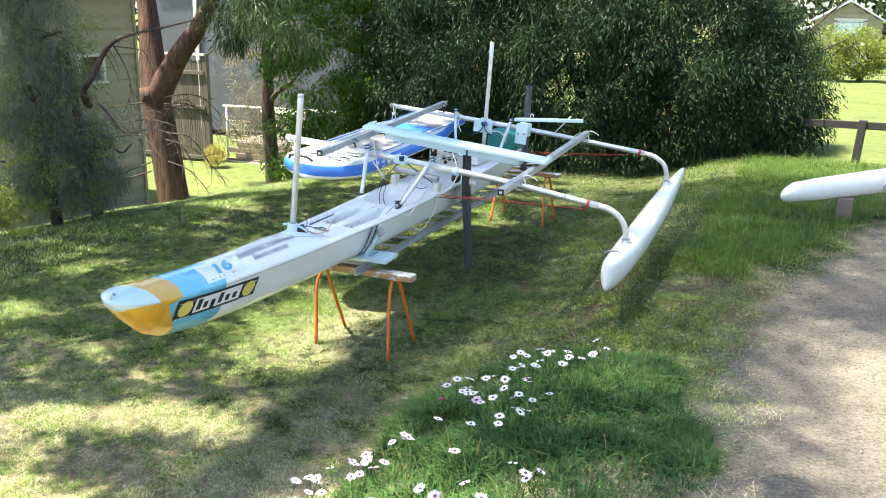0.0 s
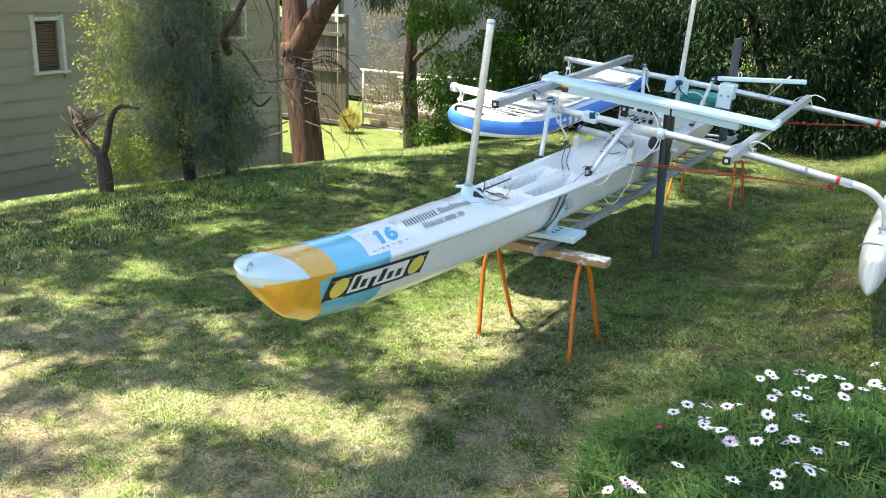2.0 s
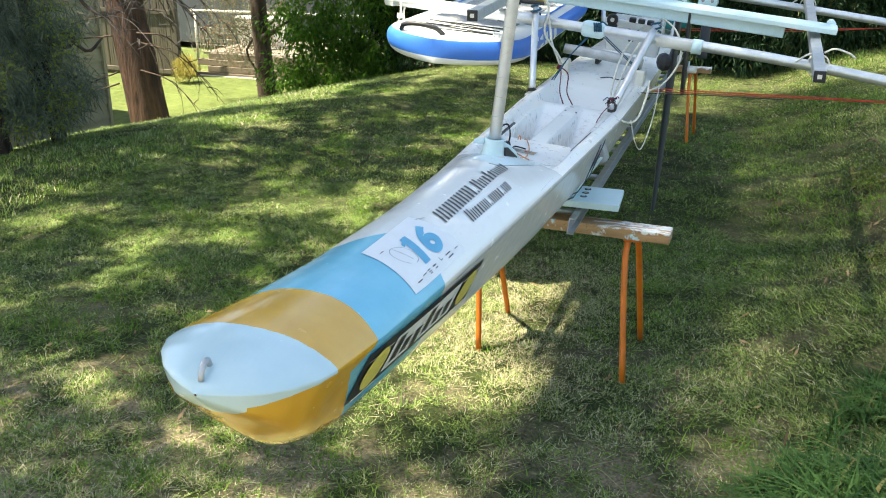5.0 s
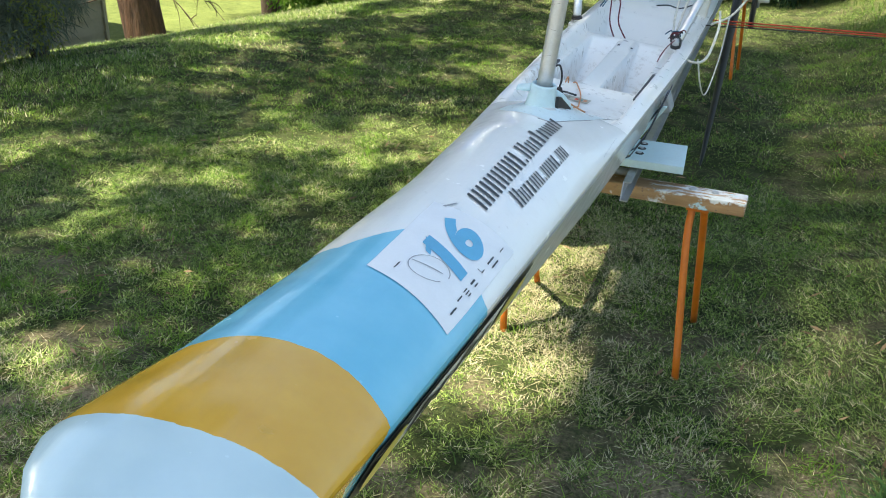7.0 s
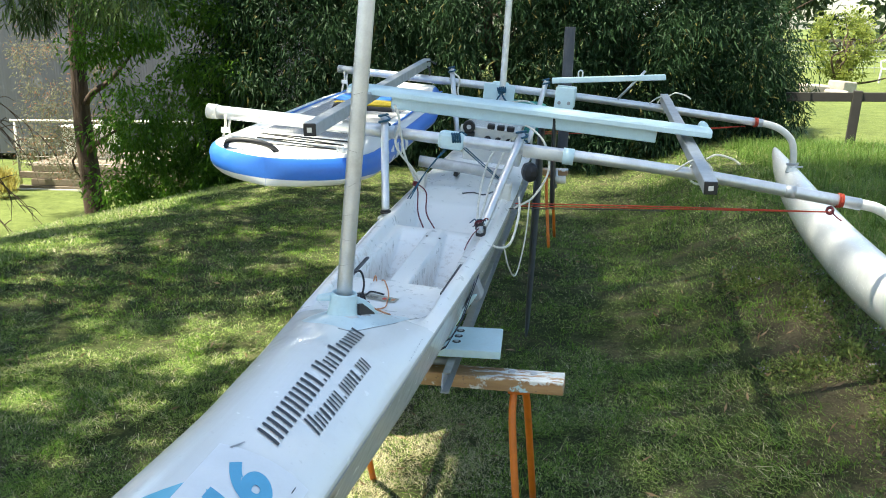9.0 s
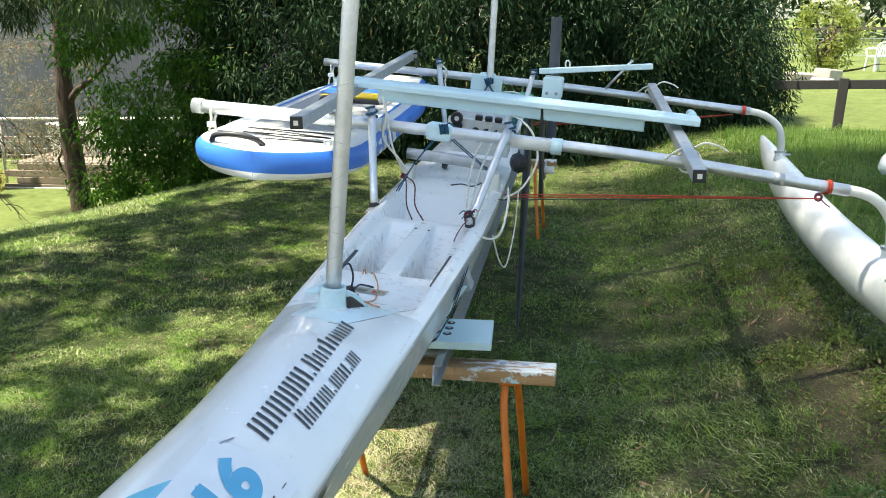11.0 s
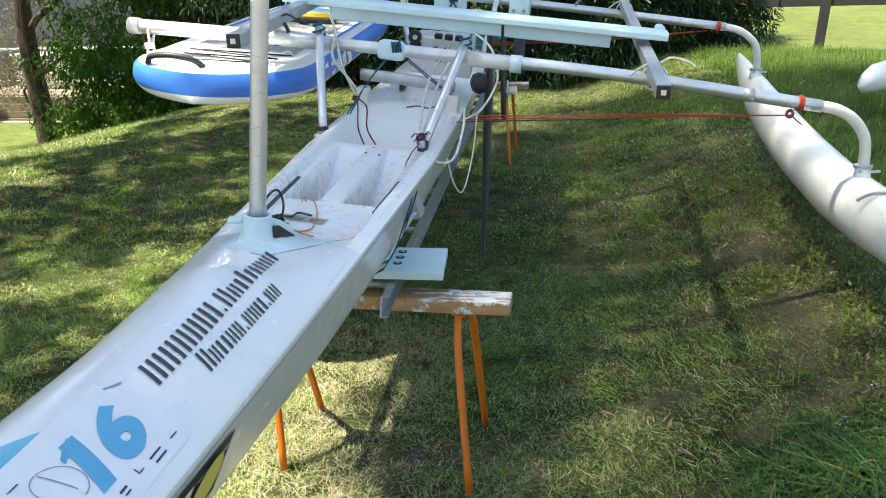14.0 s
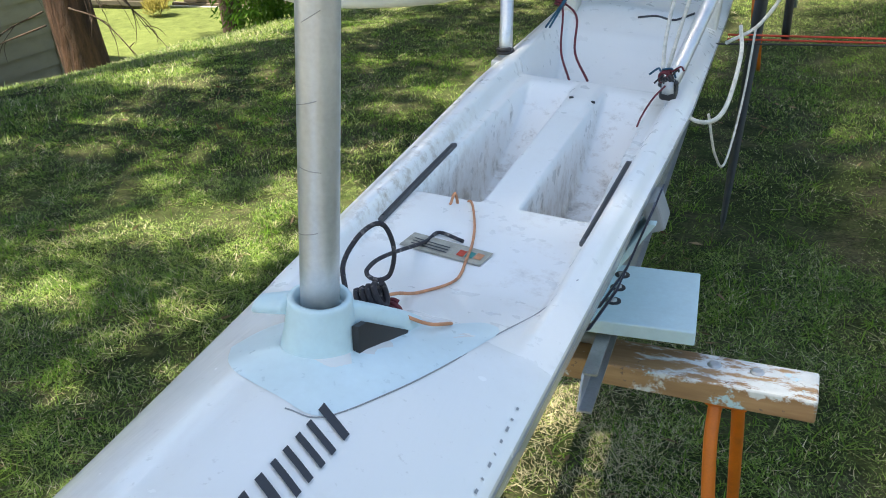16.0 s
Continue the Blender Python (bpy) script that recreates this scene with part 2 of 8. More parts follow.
def timber_mat():
    """Bare timber under layers of brushed and dripped white and pale blue paint."""
    m, t, b = nodes_of("paint_spattered_timber")
    grain = noise_of(t, 30, 5, 0.6, (0.12, 1, 1))
    wood = mix_col(t, ramp(t, grain, 0.3, 0.7), (0.25, 0.135, 0.06), (0.46, 0.28, 0.14))
    tc = t.nodes.new("ShaderNodeTexCoord")
    sp = t.nodes.new("ShaderNodeSeparateXYZ")
    t.links.new(tc.outputs["Object"], sp.inputs[0])
    on_top = ramp(t, sp.outputs[2], 0.60, 0.622)
    k = math_node(t, "ADD", noise_of(t, 26, 7, 0.75, (0.5, 1.6, 0.5)), math_node(t, "MULTIPLY", math_node(t, "MULTIPLY", on_top, ramp(t, sp.outputs[0], -2.86, -2.62)), 0.17))
    c = mix_col(t, ramp(t, k, 0.60, 0.67), wood, mix_col(t, noise_of(t, 40, 3), (0.50, 0.52, 0.52), (0.80, 0.81, 0.80)))
    k2 = math_node(t, "ADD", noise_of(t, 11, 5, 0.7), math_node(t, "MULTIPLY", on_top, 0.01))
    c = mix_col(t, math_node(t, "MULTIPLY", ramp(t, k2, 0.60, 0.64), 0.85), c, (0.48, 0.70, 0.78))
    c = mix_col(t, ramp(t, noise_of(t, 60, 3, 0.7), 0.66, 0.70), c, (0.20, 0.13, 0.09))
    t.links.new(c, b.inputs["Base Color"])
    b.inputs["Roughness"].default_value = 0.65
    bump(t, b, k, 0.25, 0.004)
    return m


def grass_mat():
    """Mown blades: clumps of darker and fresher green, dry straw among them, more of it on the worn near lawn; one
    patch by the hull is made paler to brighten its sunlight.
    """
    m, t, b = nodes_of("grass_blades")
    geo = t.nodes.new("ShaderNodeNewGeometry")
    pick = geo.outputs["Random Per Island"]
    k = math_node(t, "ADD", math_node(t, "MULTIPLY", pick, 0.45), math_node(t, "MULTIPLY", math_node(t, "ADD", math_node(t, "MULTIPLY", noise_of(t, 7.0, 4, 0.6), 0.6), math_node(t, "MULTIPLY", noise_of(t, 26.0, 2, 0.6), 0.4)), 0.75))
    c = mix_col(t, ramp(t, k, 0.46, 0.76), (0.022, 0.056, 0.010), (0.32, 0.45, 0.10))
    dry = math_node(t, "ADD", math_node(t, "MULTIPLY", ramp(t, axis(t, 1), 5.0, 3.8), 0.36), math_node(t, "MULTIPLY", ramp(t, noise_of(t, 1.7, 5, 0.7), 0.42, 0.70), 0.22))
    dry = math_node(t, "ADD", dry, math_node(t, "MULTIPLY", math_node(t, "MULTIPLY", ramp(t, axis(t, 0), -3.1, -2.5), ramp(t, axis(t, 1), 6.4, 5.0)), 0.15))
    # Extra straw under the hull paints the sunlit patch brighter.
    dry = math_node(t, "ADD", dry, math_node(t, "MULTIPLY", math_node(t, "MULTIPLY", ramp(t, axis(t, 0), -3.75, -3.25), ramp(t, axis(t, 0), -2.6, -2.9)), math_node(t, "MULTIPLY", math_node(t, "MULTIPLY", ramp(t, axis(t, 1), 4.9, 5.3), ramp(t, axis(t, 1), 7.0, 6.3)), 0.50)))
    dry = math_node(t, "LESS_THAN", math_node(t, "FRACT", math_node(t, "MULTIPLY", pick, 37.0)), math_node(t, "ADD", dry, 0.06))
    c = mix_col(t, dry, c, mix_col(t, pick, (0.36, 0.29, 0.17), (0.80, 0.72, 0.50)))
    t.links.new(c, b.inputs["Base Color"])
    b.inputs["Roughness"].default_value = 0.5
    tr = t.nodes.new("ShaderNodeBsdfTranslucent")
    t.links.new(mix_col(t, 0.35, c, (0.30, 0.42, 0.07)), tr.inputs["Color"])
    mx = t.nodes.new("ShaderNodeMixShader")
    mx.inputs[0].default_value = 0.42
    t.links.new(b.outputs[0], mx.inputs[1])
    t.links.new(tr.outputs[0], mx.inputs[2])
    t.links.new(mx.outputs[0], t.nodes["Material Output"].inputs["Surface"])
    return m


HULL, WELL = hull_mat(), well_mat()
ALU = plain("aluminium", (0.66, 0.68, 0.70), 0.42, 0.75, 0.10, 14, ((0.35, 0.34, 0.33), 0.5), stretch=(1, 1, 1))
ALU_DULL = plain("dull_aluminium", (0.50, 0.51, 0.52), 0.45, 0.75, 0.14, 18, ((0.28, 0.27, 0.26), 0.5))
PALE = plain("pale_blue_paint", (0.58, 0.74, 0.78), 0.38, 0, 0.06, 7, ((0.45, 0.55, 0.56), 0.35))
WHITE = plain("white_gelcoat", (0.80, 0.80, 0.78), 0.25, 0, 0.05, 6, ((0.55, 0.53, 0.47), 0.35), coat=0.3)
CREAM = plain("cream_sleeve", (0.72, 0.70, 0.64), 0.5, 0, 0.08, 12)
BLACK = plain("black_rubber", (0.02, 0.02, 0.022), 0.5, 0, 0.2, 20)
BOARD = plain("grey_board", (0.055, 0.062, 0.078), 0.55, 0, 0.25, 5, ((0.12, 0.12, 0.13), 0.6), stretch=(1, 1, 0.3))
ORANGE = plain("orange_enamel", (0.64, 0.155, 0.010), 0.5, 0, 0.12, 20, ((0.30, 0.09, 0.02), 0.6))
TIMBER = timber_mat()
SUP_BLUE = plain("blue_pvc", (0.035, 0.16, 0.56), 0.35, 0, 0.06, 5)
SUP_WHITE = plain("white_pvc", (0.76, 0.75, 0.71), 0.4, 0, 0.05, 5, ((0.55, 0.52, 0.46), 0.3))
YELLOW = plain("yellow_plastic", (0.72, 0.50, 0.04), 0.45, 0, 0.08, 9)
LOGO_YELLOW = plain("yellow_paint", (0.72, 0.62, 0.14), 0.35, 0, 0.06, 9)
INK = plain("black_print", (0.03, 0.032, 0.04), 0.4, 0, 0.15, 30)
STRIPE = plain("navy_tape", (0.025, 0.035, 0.07), 0.4, 0, 0.15, 30)
BLUE16 = plain("blue_print", (0.10, 0.40, 0.62), 0.35, 0, 0.06, 20)
CARD = plain("white_vinyl", (0.80, 0.81, 0.82), 0.35, 0, 0.03, 12)
ROPE_W = plain("white_cord", (0.70, 0.68, 0.60), 0.8, 0, 0.2, 60, bumps=0.3)
ROPE_R = plain("red_cord", (0.48, 0.055, 0.025), 0.75, 0, 0.25, 60, bumps=0.3)
ROPE_DR = plain("dark_red_cord", (0.14, 0.02, 0.03), 0.75, 0, 0.25, 60)
ROPE_B = plain("blue_cord", (0.015, 0.085, 0.15), 0.75, 0, 0.3, 60)
ROPE_K = plain("flecked_black_cord", (0.03, 0.028, 0.035), 0.8, 0, 0.3, 120, ((0.5, 0.45, 0.42), 0.8))
ROPE_O = plain("orange_cord", (0.62, 0.28, 0.14), 0.75, 0, 0.25, 60)
TEAL = plain("teal_plastic", (0.02, 0.22, 0.20), 0.4, 0, 0.1, 9)
GREYBOX = plain("grey_plastic", (0.30, 0.31, 0.32), 0.5, 0, 0.1, 12)
WEATHERBOARD = plain("khaki_weatherboard", (0.36, 0.31, 0.215), 0.7, 0, 0.10, 1.6, ((0.20, 0.17, 0.12), 0.5), bumps=0.15, stretch=(1, 0.3, 1), piece=0.25)
FRAME_W = plain("old_white_paint", (0.62, 0.60, 0.53), 0.6, 0, 0.10, 8, ((0.35, 0.31, 0.24), 0.5))
BLIND = plain("brown_blind", (0.20, 0.15, 0.095), 0.6, 0, 0.10, 8)
PALING = plain("weathered_paling", (0.145, 0.125, 0.095), 0.85, 0, 0.16, 3, ((0.14, 0.12, 0.10), 0.6), bumps=0.4, stretch=(2, 2, 0.25), piece=0.5)
SLEEPER = plain("old_sleeper", (0.24, 0.19, 0.145), 0.85, 0, 0.18, 3, ((0.12, 0.10, 0.08), 0.6), bumps=0.4, stretch=(0.25, 2, 2), piece=0.4)
LOG = plain("grey_log", (0.12, 0.105, 0.09), 0.85, 0, 0.2, 5, bumps=0.4)
# White sheet iron; its dark base stands in for shade on it.
IRON = plain("white_iron_in_shade", (0.095, 0.10, 0.115), 0.42, 0.0, 0.05, 2, ((0.5, 0.5, 0.5), 0.3))
ROOF = plain("zinc_roof", (0.55, 0.57, 0.60), 0.4, 0.6, 0.08, 2)
STONE = plain("pale_block", (0.42, 0.37, 0.31), 0.85, 0, 0.2, 6, bumps=0.4)
PLASTIC_W = plain("white_plastic", (0.80, 0.80, 0.78), 0.4, 0, 0.04, 5)
PEBBLE = plain("pebbles", (0.24, 0.205, 0.16), 0.85, 0, 0.25, 30, bumps=0.3)
BARK_RED = bark_mat("stringy_red_bark", (0.030, 0.017, 0.012), (0.20, 0.100, 0.062), 13)
BARK_DARK = bark_mat("dark_bark", (0.03, 0.02, 0.014), (0.13, 0.085, 0.06), 11)
TWIG = plain("dry_twigs", (0.20, 0.165, 0.14), 0.85, 0, 0.25, 12)
LEAF_BUSH = leaf_mat("wattle_leaves", (0.007, 0.021, 0.009), (0.030, 0.066, 0.024), 0.2, 0.6, ((0.11, 0.10, 0.03), 0.03))
LEAF_BRIGHT = leaf_mat("fresh_green_leaves", (0.030, 0.082, 0.011), (0.12, 0.245, 0.028), 0.5, 0.35)
LEAF_CROWN = leaf_mat("crown_leaves", (0.030, 0.055, 0.020), (0.085, 0.13, 0.045), 0.22, 0.4)
LEAF_NEEDLE = leaf_mat("needle_foliage", (0.050, 0.072, 0.058), (0.20, 0.235, 0.165), 0.3, 0.6)
LEAF_PALE = leaf_mat("pale_leaves", (0.07, 0.085, 0.042), (0.23, 0.22, 0.15), 0.4, 0.5, ((0.32, 0.13, 0.07), 0.14))
LEAF_YELLOW = leaf_mat("yellow_green_leaves", (0.09, 0.13, 0.03), (0.27, 0.30, 0.07), 0.5, 0.5)
LEAF_GOLD = leaf_mat("golden_leaves", (0.20, 0.18, 0.05), (0.44, 0.38, 0.12), 0.5, 0.5)
LEAF_FAR = leaf_mat("far_foliage", (0.012, 0.024, 0.012), (0.05, 0.075, 0.03), 0.3, 0.6, scale=0.3)
GRASS = grass_mat()
LONGGRASS = leaf_mat("long_grass", (0.040, 0.085, 0.018), (0.16, 0.25, 0.055), 0.4, 0.5, ((0.30, 0.27, 0.13), 0.05), scale=2)
BED = leaf_mat("bed_leaves", (0.016, 0.050, 0.014), (0.095, 0.185, 0.050), 0.25, 0.65, ((0.20, 0.18, 0.07), 0.04), scale=3)
PETAL = leaf_mat("white_petals", (0.72, 0.70, 0.76), (0.86, 0.85, 0.88), 0.3, 0.6)
PETAL_P = leaf_mat("mauve_petals", (0.34, 0.24, 0.42), (0.58, 0.48, 0.66), 0.3, 0.6)
PETAL_PINK = leaf_mat("pink_petals", (0.62, 0.05, 0.22), (0.80, 0.12, 0.34), 0.3, 0.6)
EYE_P = plain("purple_flower_eye", (0.06, 0.035, 0.09), 0.8, 0, 0.2, 90)
GROUND = ground_mat()
CLUMP = leaf_mat("clump_grass", (0.030, 0.085, 0.012), (0.20, 0.34, 0.045), 0.42, 0.5, ((0.42, 0.36, 0.20), 0.06), scale=2.5)


# ---- helpers for building ----
def thing(name, label, category, at=(0, 0, 0), group="", kind=""):
    ob = new(name)
    ob.empty_display_size = 0.1
    ob.location = at
    tagged(ob, label, category, group, kind)
    return ob


def attach(ob, parent):
    ob.parent = parent
    if parent.type == "EMPTY":
        ob.matrix_parent_inverse = Matrix.Translation(parent.location).inverted()
    return ob


def part(name, mesh, material, parent, label="", smooth=False):
    """One mesh object under a thing or under a part; its mesh is in world places."""
    if isinstance(mesh, bmesh.types.BMesh):
        bm, mesh = mesh, bpy.data.meshes.new(name)
        bm.to_mesh(mesh)
        bm.free()
    if smooth:
        mesh.polygons.foreach_set("use_smooth", [True] * len(mesh.polygons))
    mesh.materials.clear()
    mesh.materials.append(material)
    ob = new(name, mesh)
    if parent:
        attach(ob, parent)
    if label:
        tagged(ob, label)
    return ob


def arrays(name, verts, faces):
    """A mesh from numpy arrays; faces all with the same number of corners."""
    me = bpy.data.meshes.new(name)
    verts, faces = np.asarray(verts, dtype=np.float32), np.asarray(faces, dtype=np.int32)
    n, k = faces.shape
    me.vertices.add(len(verts))
    me.vertices.foreach_set("co", verts.ravel())
    me.loops.add(n * k)
    me.loops.foreach_set("vertex_index", faces.ravel())
    me.polygons.add(n)
    me.polygons.foreach_set("loop_start", np.arange(n, dtype=np.int32) * k)
    me.update(calc_edges=True)
    return me


def box(bm, centre, size, turn=None, bevel=0.0):
    m = Matrix.Translation(centre) @ (turn.to_4x4() if turn else Matrix()) @ Matrix.Diagonal((*size, 1))
    made = bmesh.ops.create_cube(bm, size=1, matrix=m)
    if bevel:
        edges = list({e for v in made["verts"] for e in v.link_edges})
        bmesh.ops.bevel(bm, geom=edges, offset=bevel, segments=2, affect="EDGES", profile=0.5)
    return bm


def boxed(centre, size, turn=None, bevel=0.004):
    return box(bmesh.new(), centre, size, turn, bevel)


def beam_between(a, b, w, h, bevel=0.004, bm=None):
    a, b = Vector(a), Vector(b)
    d = b - a
    x = d.normalized()
    side = Vector((0, 0, 1)).cross(x).normalized() if abs(x.z) < 0.95 else Vector((0, 1, 0))
    up = x.cross(side)
    turn = Matrix((x, side, up)).transposed()
    return box(bm or bmesh.new(), (a + b) / 2, (d.length, w, h), turn, bevel)


def smooth_line(points, steps=8):
    p = [Vector(q) for q in points]
    if len(p) < 3:
        return p
    p = [2 * p[0] - p[1]] + p + [2 * p[-1] - p[-2]]
    out = []
    for i in range(1, len(p) - 2):
        a, b, c, d = p[i - 1 : i + 3]
        for s in range(steps):
            u = s / steps
            out.append(0.5 * (2 * b + (c - a) * u + (2 * a - 5 * b + 4 * c - d) * u * u + (3 * b - a - 3 * c + d) * u**3))
    return out + [p[-2]]


def tube(points, radius, sides=12, steps=8, cap=True, bm=None, curve=True):
    """A round tube along a smooth line; radius may be one number or one for each end."""
    line = smooth_line(points, steps) if curve else [Vector(p) for p in points]
    r0, r1 = radius if isinstance(radius, tuple) else (radius, radius)
    bm = bm or bmesh.new()
    rings, ref = [], None
    for i, p in enumerate(line):
        d = (line[min(i + 1, len(line) - 1)] - line[max(i - 1, 0)]).normalized()
        if ref is None:
            ref = Vector((0, 0, 1)) if abs(d.z) < 0.9 else Vector((1, 0, 0))
        ref = (ref - d * ref.dot(d)).normalized()
        q = d.cross(ref)
        r = r0 + (r1 - r0) * i / max(1, len(line) - 1)
        rings.append([bm.verts.new(p + (ref * math.cos(2 * math.pi * k / sides) + q * math.sin(2 * math.pi * k / sides)) * r) for k in range(sides)])
    for a, b in zip(rings, rings[1:]):
        for k in range(sides):
            f = bm.faces.new((a[k], a[(k + 1) % sides], b[(k + 1) % sides], b[k]))
            f.smooth = True
    if cap:
        bm.faces.new(rings[0][::-1])
        bm.faces.new(rings[-1])
    return bm


def loft(rows, closed=True, caps=True, bm=None):
    """Skins rows of points, all of one length."""
    bm = bm or bmesh.new()
    rings = [[bm.verts.new(p) for p in row] for row in rows]
    n = len(rows[0])
    for a, b in zip(rings, rings[1:]):
        for k in range(n if closed else n - 1):
            f = bm.faces.new((a[k], a[(k + 1) % n], b[(k + 1) % n], b[k]))
            f.smooth = True
    if caps and closed:
        bm.faces.new(rings[0][::-1])
        bm.faces.new(rings[-1])
    return bm


def step(v, a=0.0, b=1.0):
    u = np.clip((np.asarray(v, float) - a) / (b - a), 0, 1)
    return u * u * (3 - 2 * u)


def land(x, y):
    """Height of the ground: a lawn that falls away behind, with a bank and drive on the other side."""
    x, y = np.asarray(x, float), np.asarray(y, float)
    fall = -1.9 * step(-0.954 * x + 0.299 * y, 8.82, 17.34) * step(-x, 0.5, 4.0)
    fall = np.minimum(fall, -1.9 * step(-0.75 * x + 0.66 * y, 10.3, 21.5) * step(-x, 0.5, 4.0) * step(y, 13.5, 16.5))
    bank = 0.34 * step(x, -2.3, -0.7) + 0.62 * step(x, -2.7, 0.0) * step(-y, -5.2, 0.3)
    bank = bank * (1 - 0.7 * step(y, 15, 28))
    ripple = 0.018 * np.sin(1.7 * x + 0.8 * y) * np.sin(1.3 * y - 0.5 * x) + 0.012 * np.sin(3.9 * x - 1.1 * y) * np.sin(3.1 * y)
    return fall + bank + ripple * step(np.hypot(x + 3, y - 5.5), 0.8, 2.5)


def landz(x, y):
    return float(land(x, y))


def field(x, y, size, seed):
    """Smooth random values from 0 to 1 over the plan, with lumps of about the size given."""
    g = np.random.default_rng(seed).random((128, 128))
    u, v = np.asarray(x) / size + 1000.0, np.asarray(y) / size + 1000.0
    i, j = np.floor(u).astype(int), np.floor(v).astype(int)
    a, b = u - i, v - j
    a, b = a * a * (3 - 2 * a), b * b * (3 - 2 * b)
    at = lambda p, q: g[p % 128, q % 128]
    return (at(i, j) * (1 - a) + at(i + 1, j) * a) * (1 - b) + (at(i, j + 1) * (1 - a) + at(i + 1, j + 1) * a) * b


def leaf_cloud(name, centres, radii, per, length, width, droop, rng, spread=1.0, curl=0.25, upright=0.0):
    """Many narrow leaves round clump centres: each a four-cornered blade with a fold."""
    centres, radii = np.asarray(centres, float), np.asarray(radii, float)
    n = len(centres) * per
    c = np.repeat(centres, per, 0)
    r = np.repeat(radii, per)[:, None]
    off = rng.normal(size=(n, 3))
    off /= np.linalg.norm(off, axis=1, keepdims=True)
    off *= rng.random((n, 1)) ** 0.45
    base = c + off * r * np.array([1.0, 1.0, 0.85]) * spread
    d = off * 0.8 + rng.normal(size=(n, 3)) * 0.55
    d[:, 2] += -droop + upright
    d /= np.linalg.norm(d, axis=1, keepdims=True)
    side = np.cross(d, rng.normal(size=(n, 3)))
    side /= np.linalg.norm(side, axis=1, keepdims=True) + 1e-9
    L = length * rng.uniform(0.6, 1.35, (n, 1))
    W = width * rng.uniform(0.7, 1.3, (n, 1))
    nor = np.cross(d, side)
    mid = base + d * L * 0.45 + nor * L * curl * 0.15
    tip = base + d * L - nor * L * curl * 0.2
    tip[:, 2] -= (L * droop * 0.2)[:, 0]
    v = np.stack([base, mid + side * W / 2, tip, mid - side * W / 2], 1).reshape(-1, 3)
    f = np.arange(4 * n).reshape(-1, 4)
    return arrays(name, v, f)


def blades(name, x, y, z, height, width, lean, rng, segs=1):
    """Upright grass blades at the places given; segs 1: a single triangle, 3: an arching strap."""
    n = len(x)
    a = rng.uniform(0, 2 * np.pi, n)
    h = height * rng.uniform(0.5, 1.4, n)
    w = width * rng.uniform(0.7, 1.3, n)
    l = np.abs(rng.normal(0, lean, n))
    dx, dy = np.cos(a), np.sin(a)
    sx, sy = -dy * w / 2, dx * w / 2
    base = np.stack([x, y, z - 0.006], 1)
    side = np.stack([sx, sy, np.zeros(n)], 1)
    out = np.stack([dx * l * h, dy * l * h, np.zeros(n)], 1)
    up = np.stack([np.zeros(n), np.zeros(n), h], 1)
    if segs == 1:
        v = np.stack([base - side, base + side, base + out + up], 1).reshape(-1, 3)
        return arrays(name, v, np.arange(3 * n).reshape(-1, 3))
    rows = []
    for k in range(segs + 1):
        u = k / segs
        p = base + out * u * u * 1.6 + up * (u - 0.38 * u * u * np.minimum(l * 1.6, 1.2)[:, None])
        rows += [p - side * (1 - u * 0.95), p + side * (1 - u * 0.95)]
    v = np.stack(rows, 1).reshape(-1, 3)
    f = []
    for k in range(segs):
        f.append(np.array([2 * k, 2 * k + 1, 2 * k + 3, 2 * k + 2]))
    f = (np.stack(f)[None] + (np.arange(n) * 2 * (segs + 1))[:, None, None]).reshape(-1, 4)
    return arrays(name, v, f)


def limb(bm, a, b, r0, r1, rng, wander=0.12, sides=9):
    a, b = Vector(a), Vector(b)
    n = 4
    pts = [a.lerp(b, k / n) + Vector(rng.normal(size=3)) * wander * (b - a).length * 0.25 * (0 < k < n) for k in range(n + 1)]
    return tube(pts, (r0, r1), sides, 4, bm=bm)


# ---- ground ----
def build_ground():
    near_x = np.arange(-14, 4.01, 0.16)
    near_y = np.arange(-3, 20.01, 0.16)
    xs = np.concatenate([[-400, -250, -150, -90, -60, -40, -30, -24, -20, -17, -15.5], near_x, [5, 6, 8, 10, 13, 17, 22, 30, 40, 60, 90, 150, 250, 400]])
    ys = np.concatenate([[-400, -200, -100, -50, -25, -14, -9, -6, -4.5], near_y, [21, 22, 23.5, 25, 28, 32, 38, 45, 55, 70, 90, 130, 200, 300, 450]])
    gx, gy = np.meshgrid(xs, ys)
    v = np.stack([gx, gy, land(gx, gy)], -1).reshape(-1, 3)
    nx, ny = len(xs), len(ys)
    i = (np.arange(ny - 1)[:, None] * nx + np.arange(nx - 1)).ravel()
    me = arrays("ground", v, np.stack([i, i + 1, i + nx + 1, i + nx], 1))
    ob = part("ground", me, GROUND, None, smooth=True)
    tagged(ob, "sloping mown lawn with straw patches beside a gravel drive", "ground", kind="structure")
    return ob


ground = build_ground()


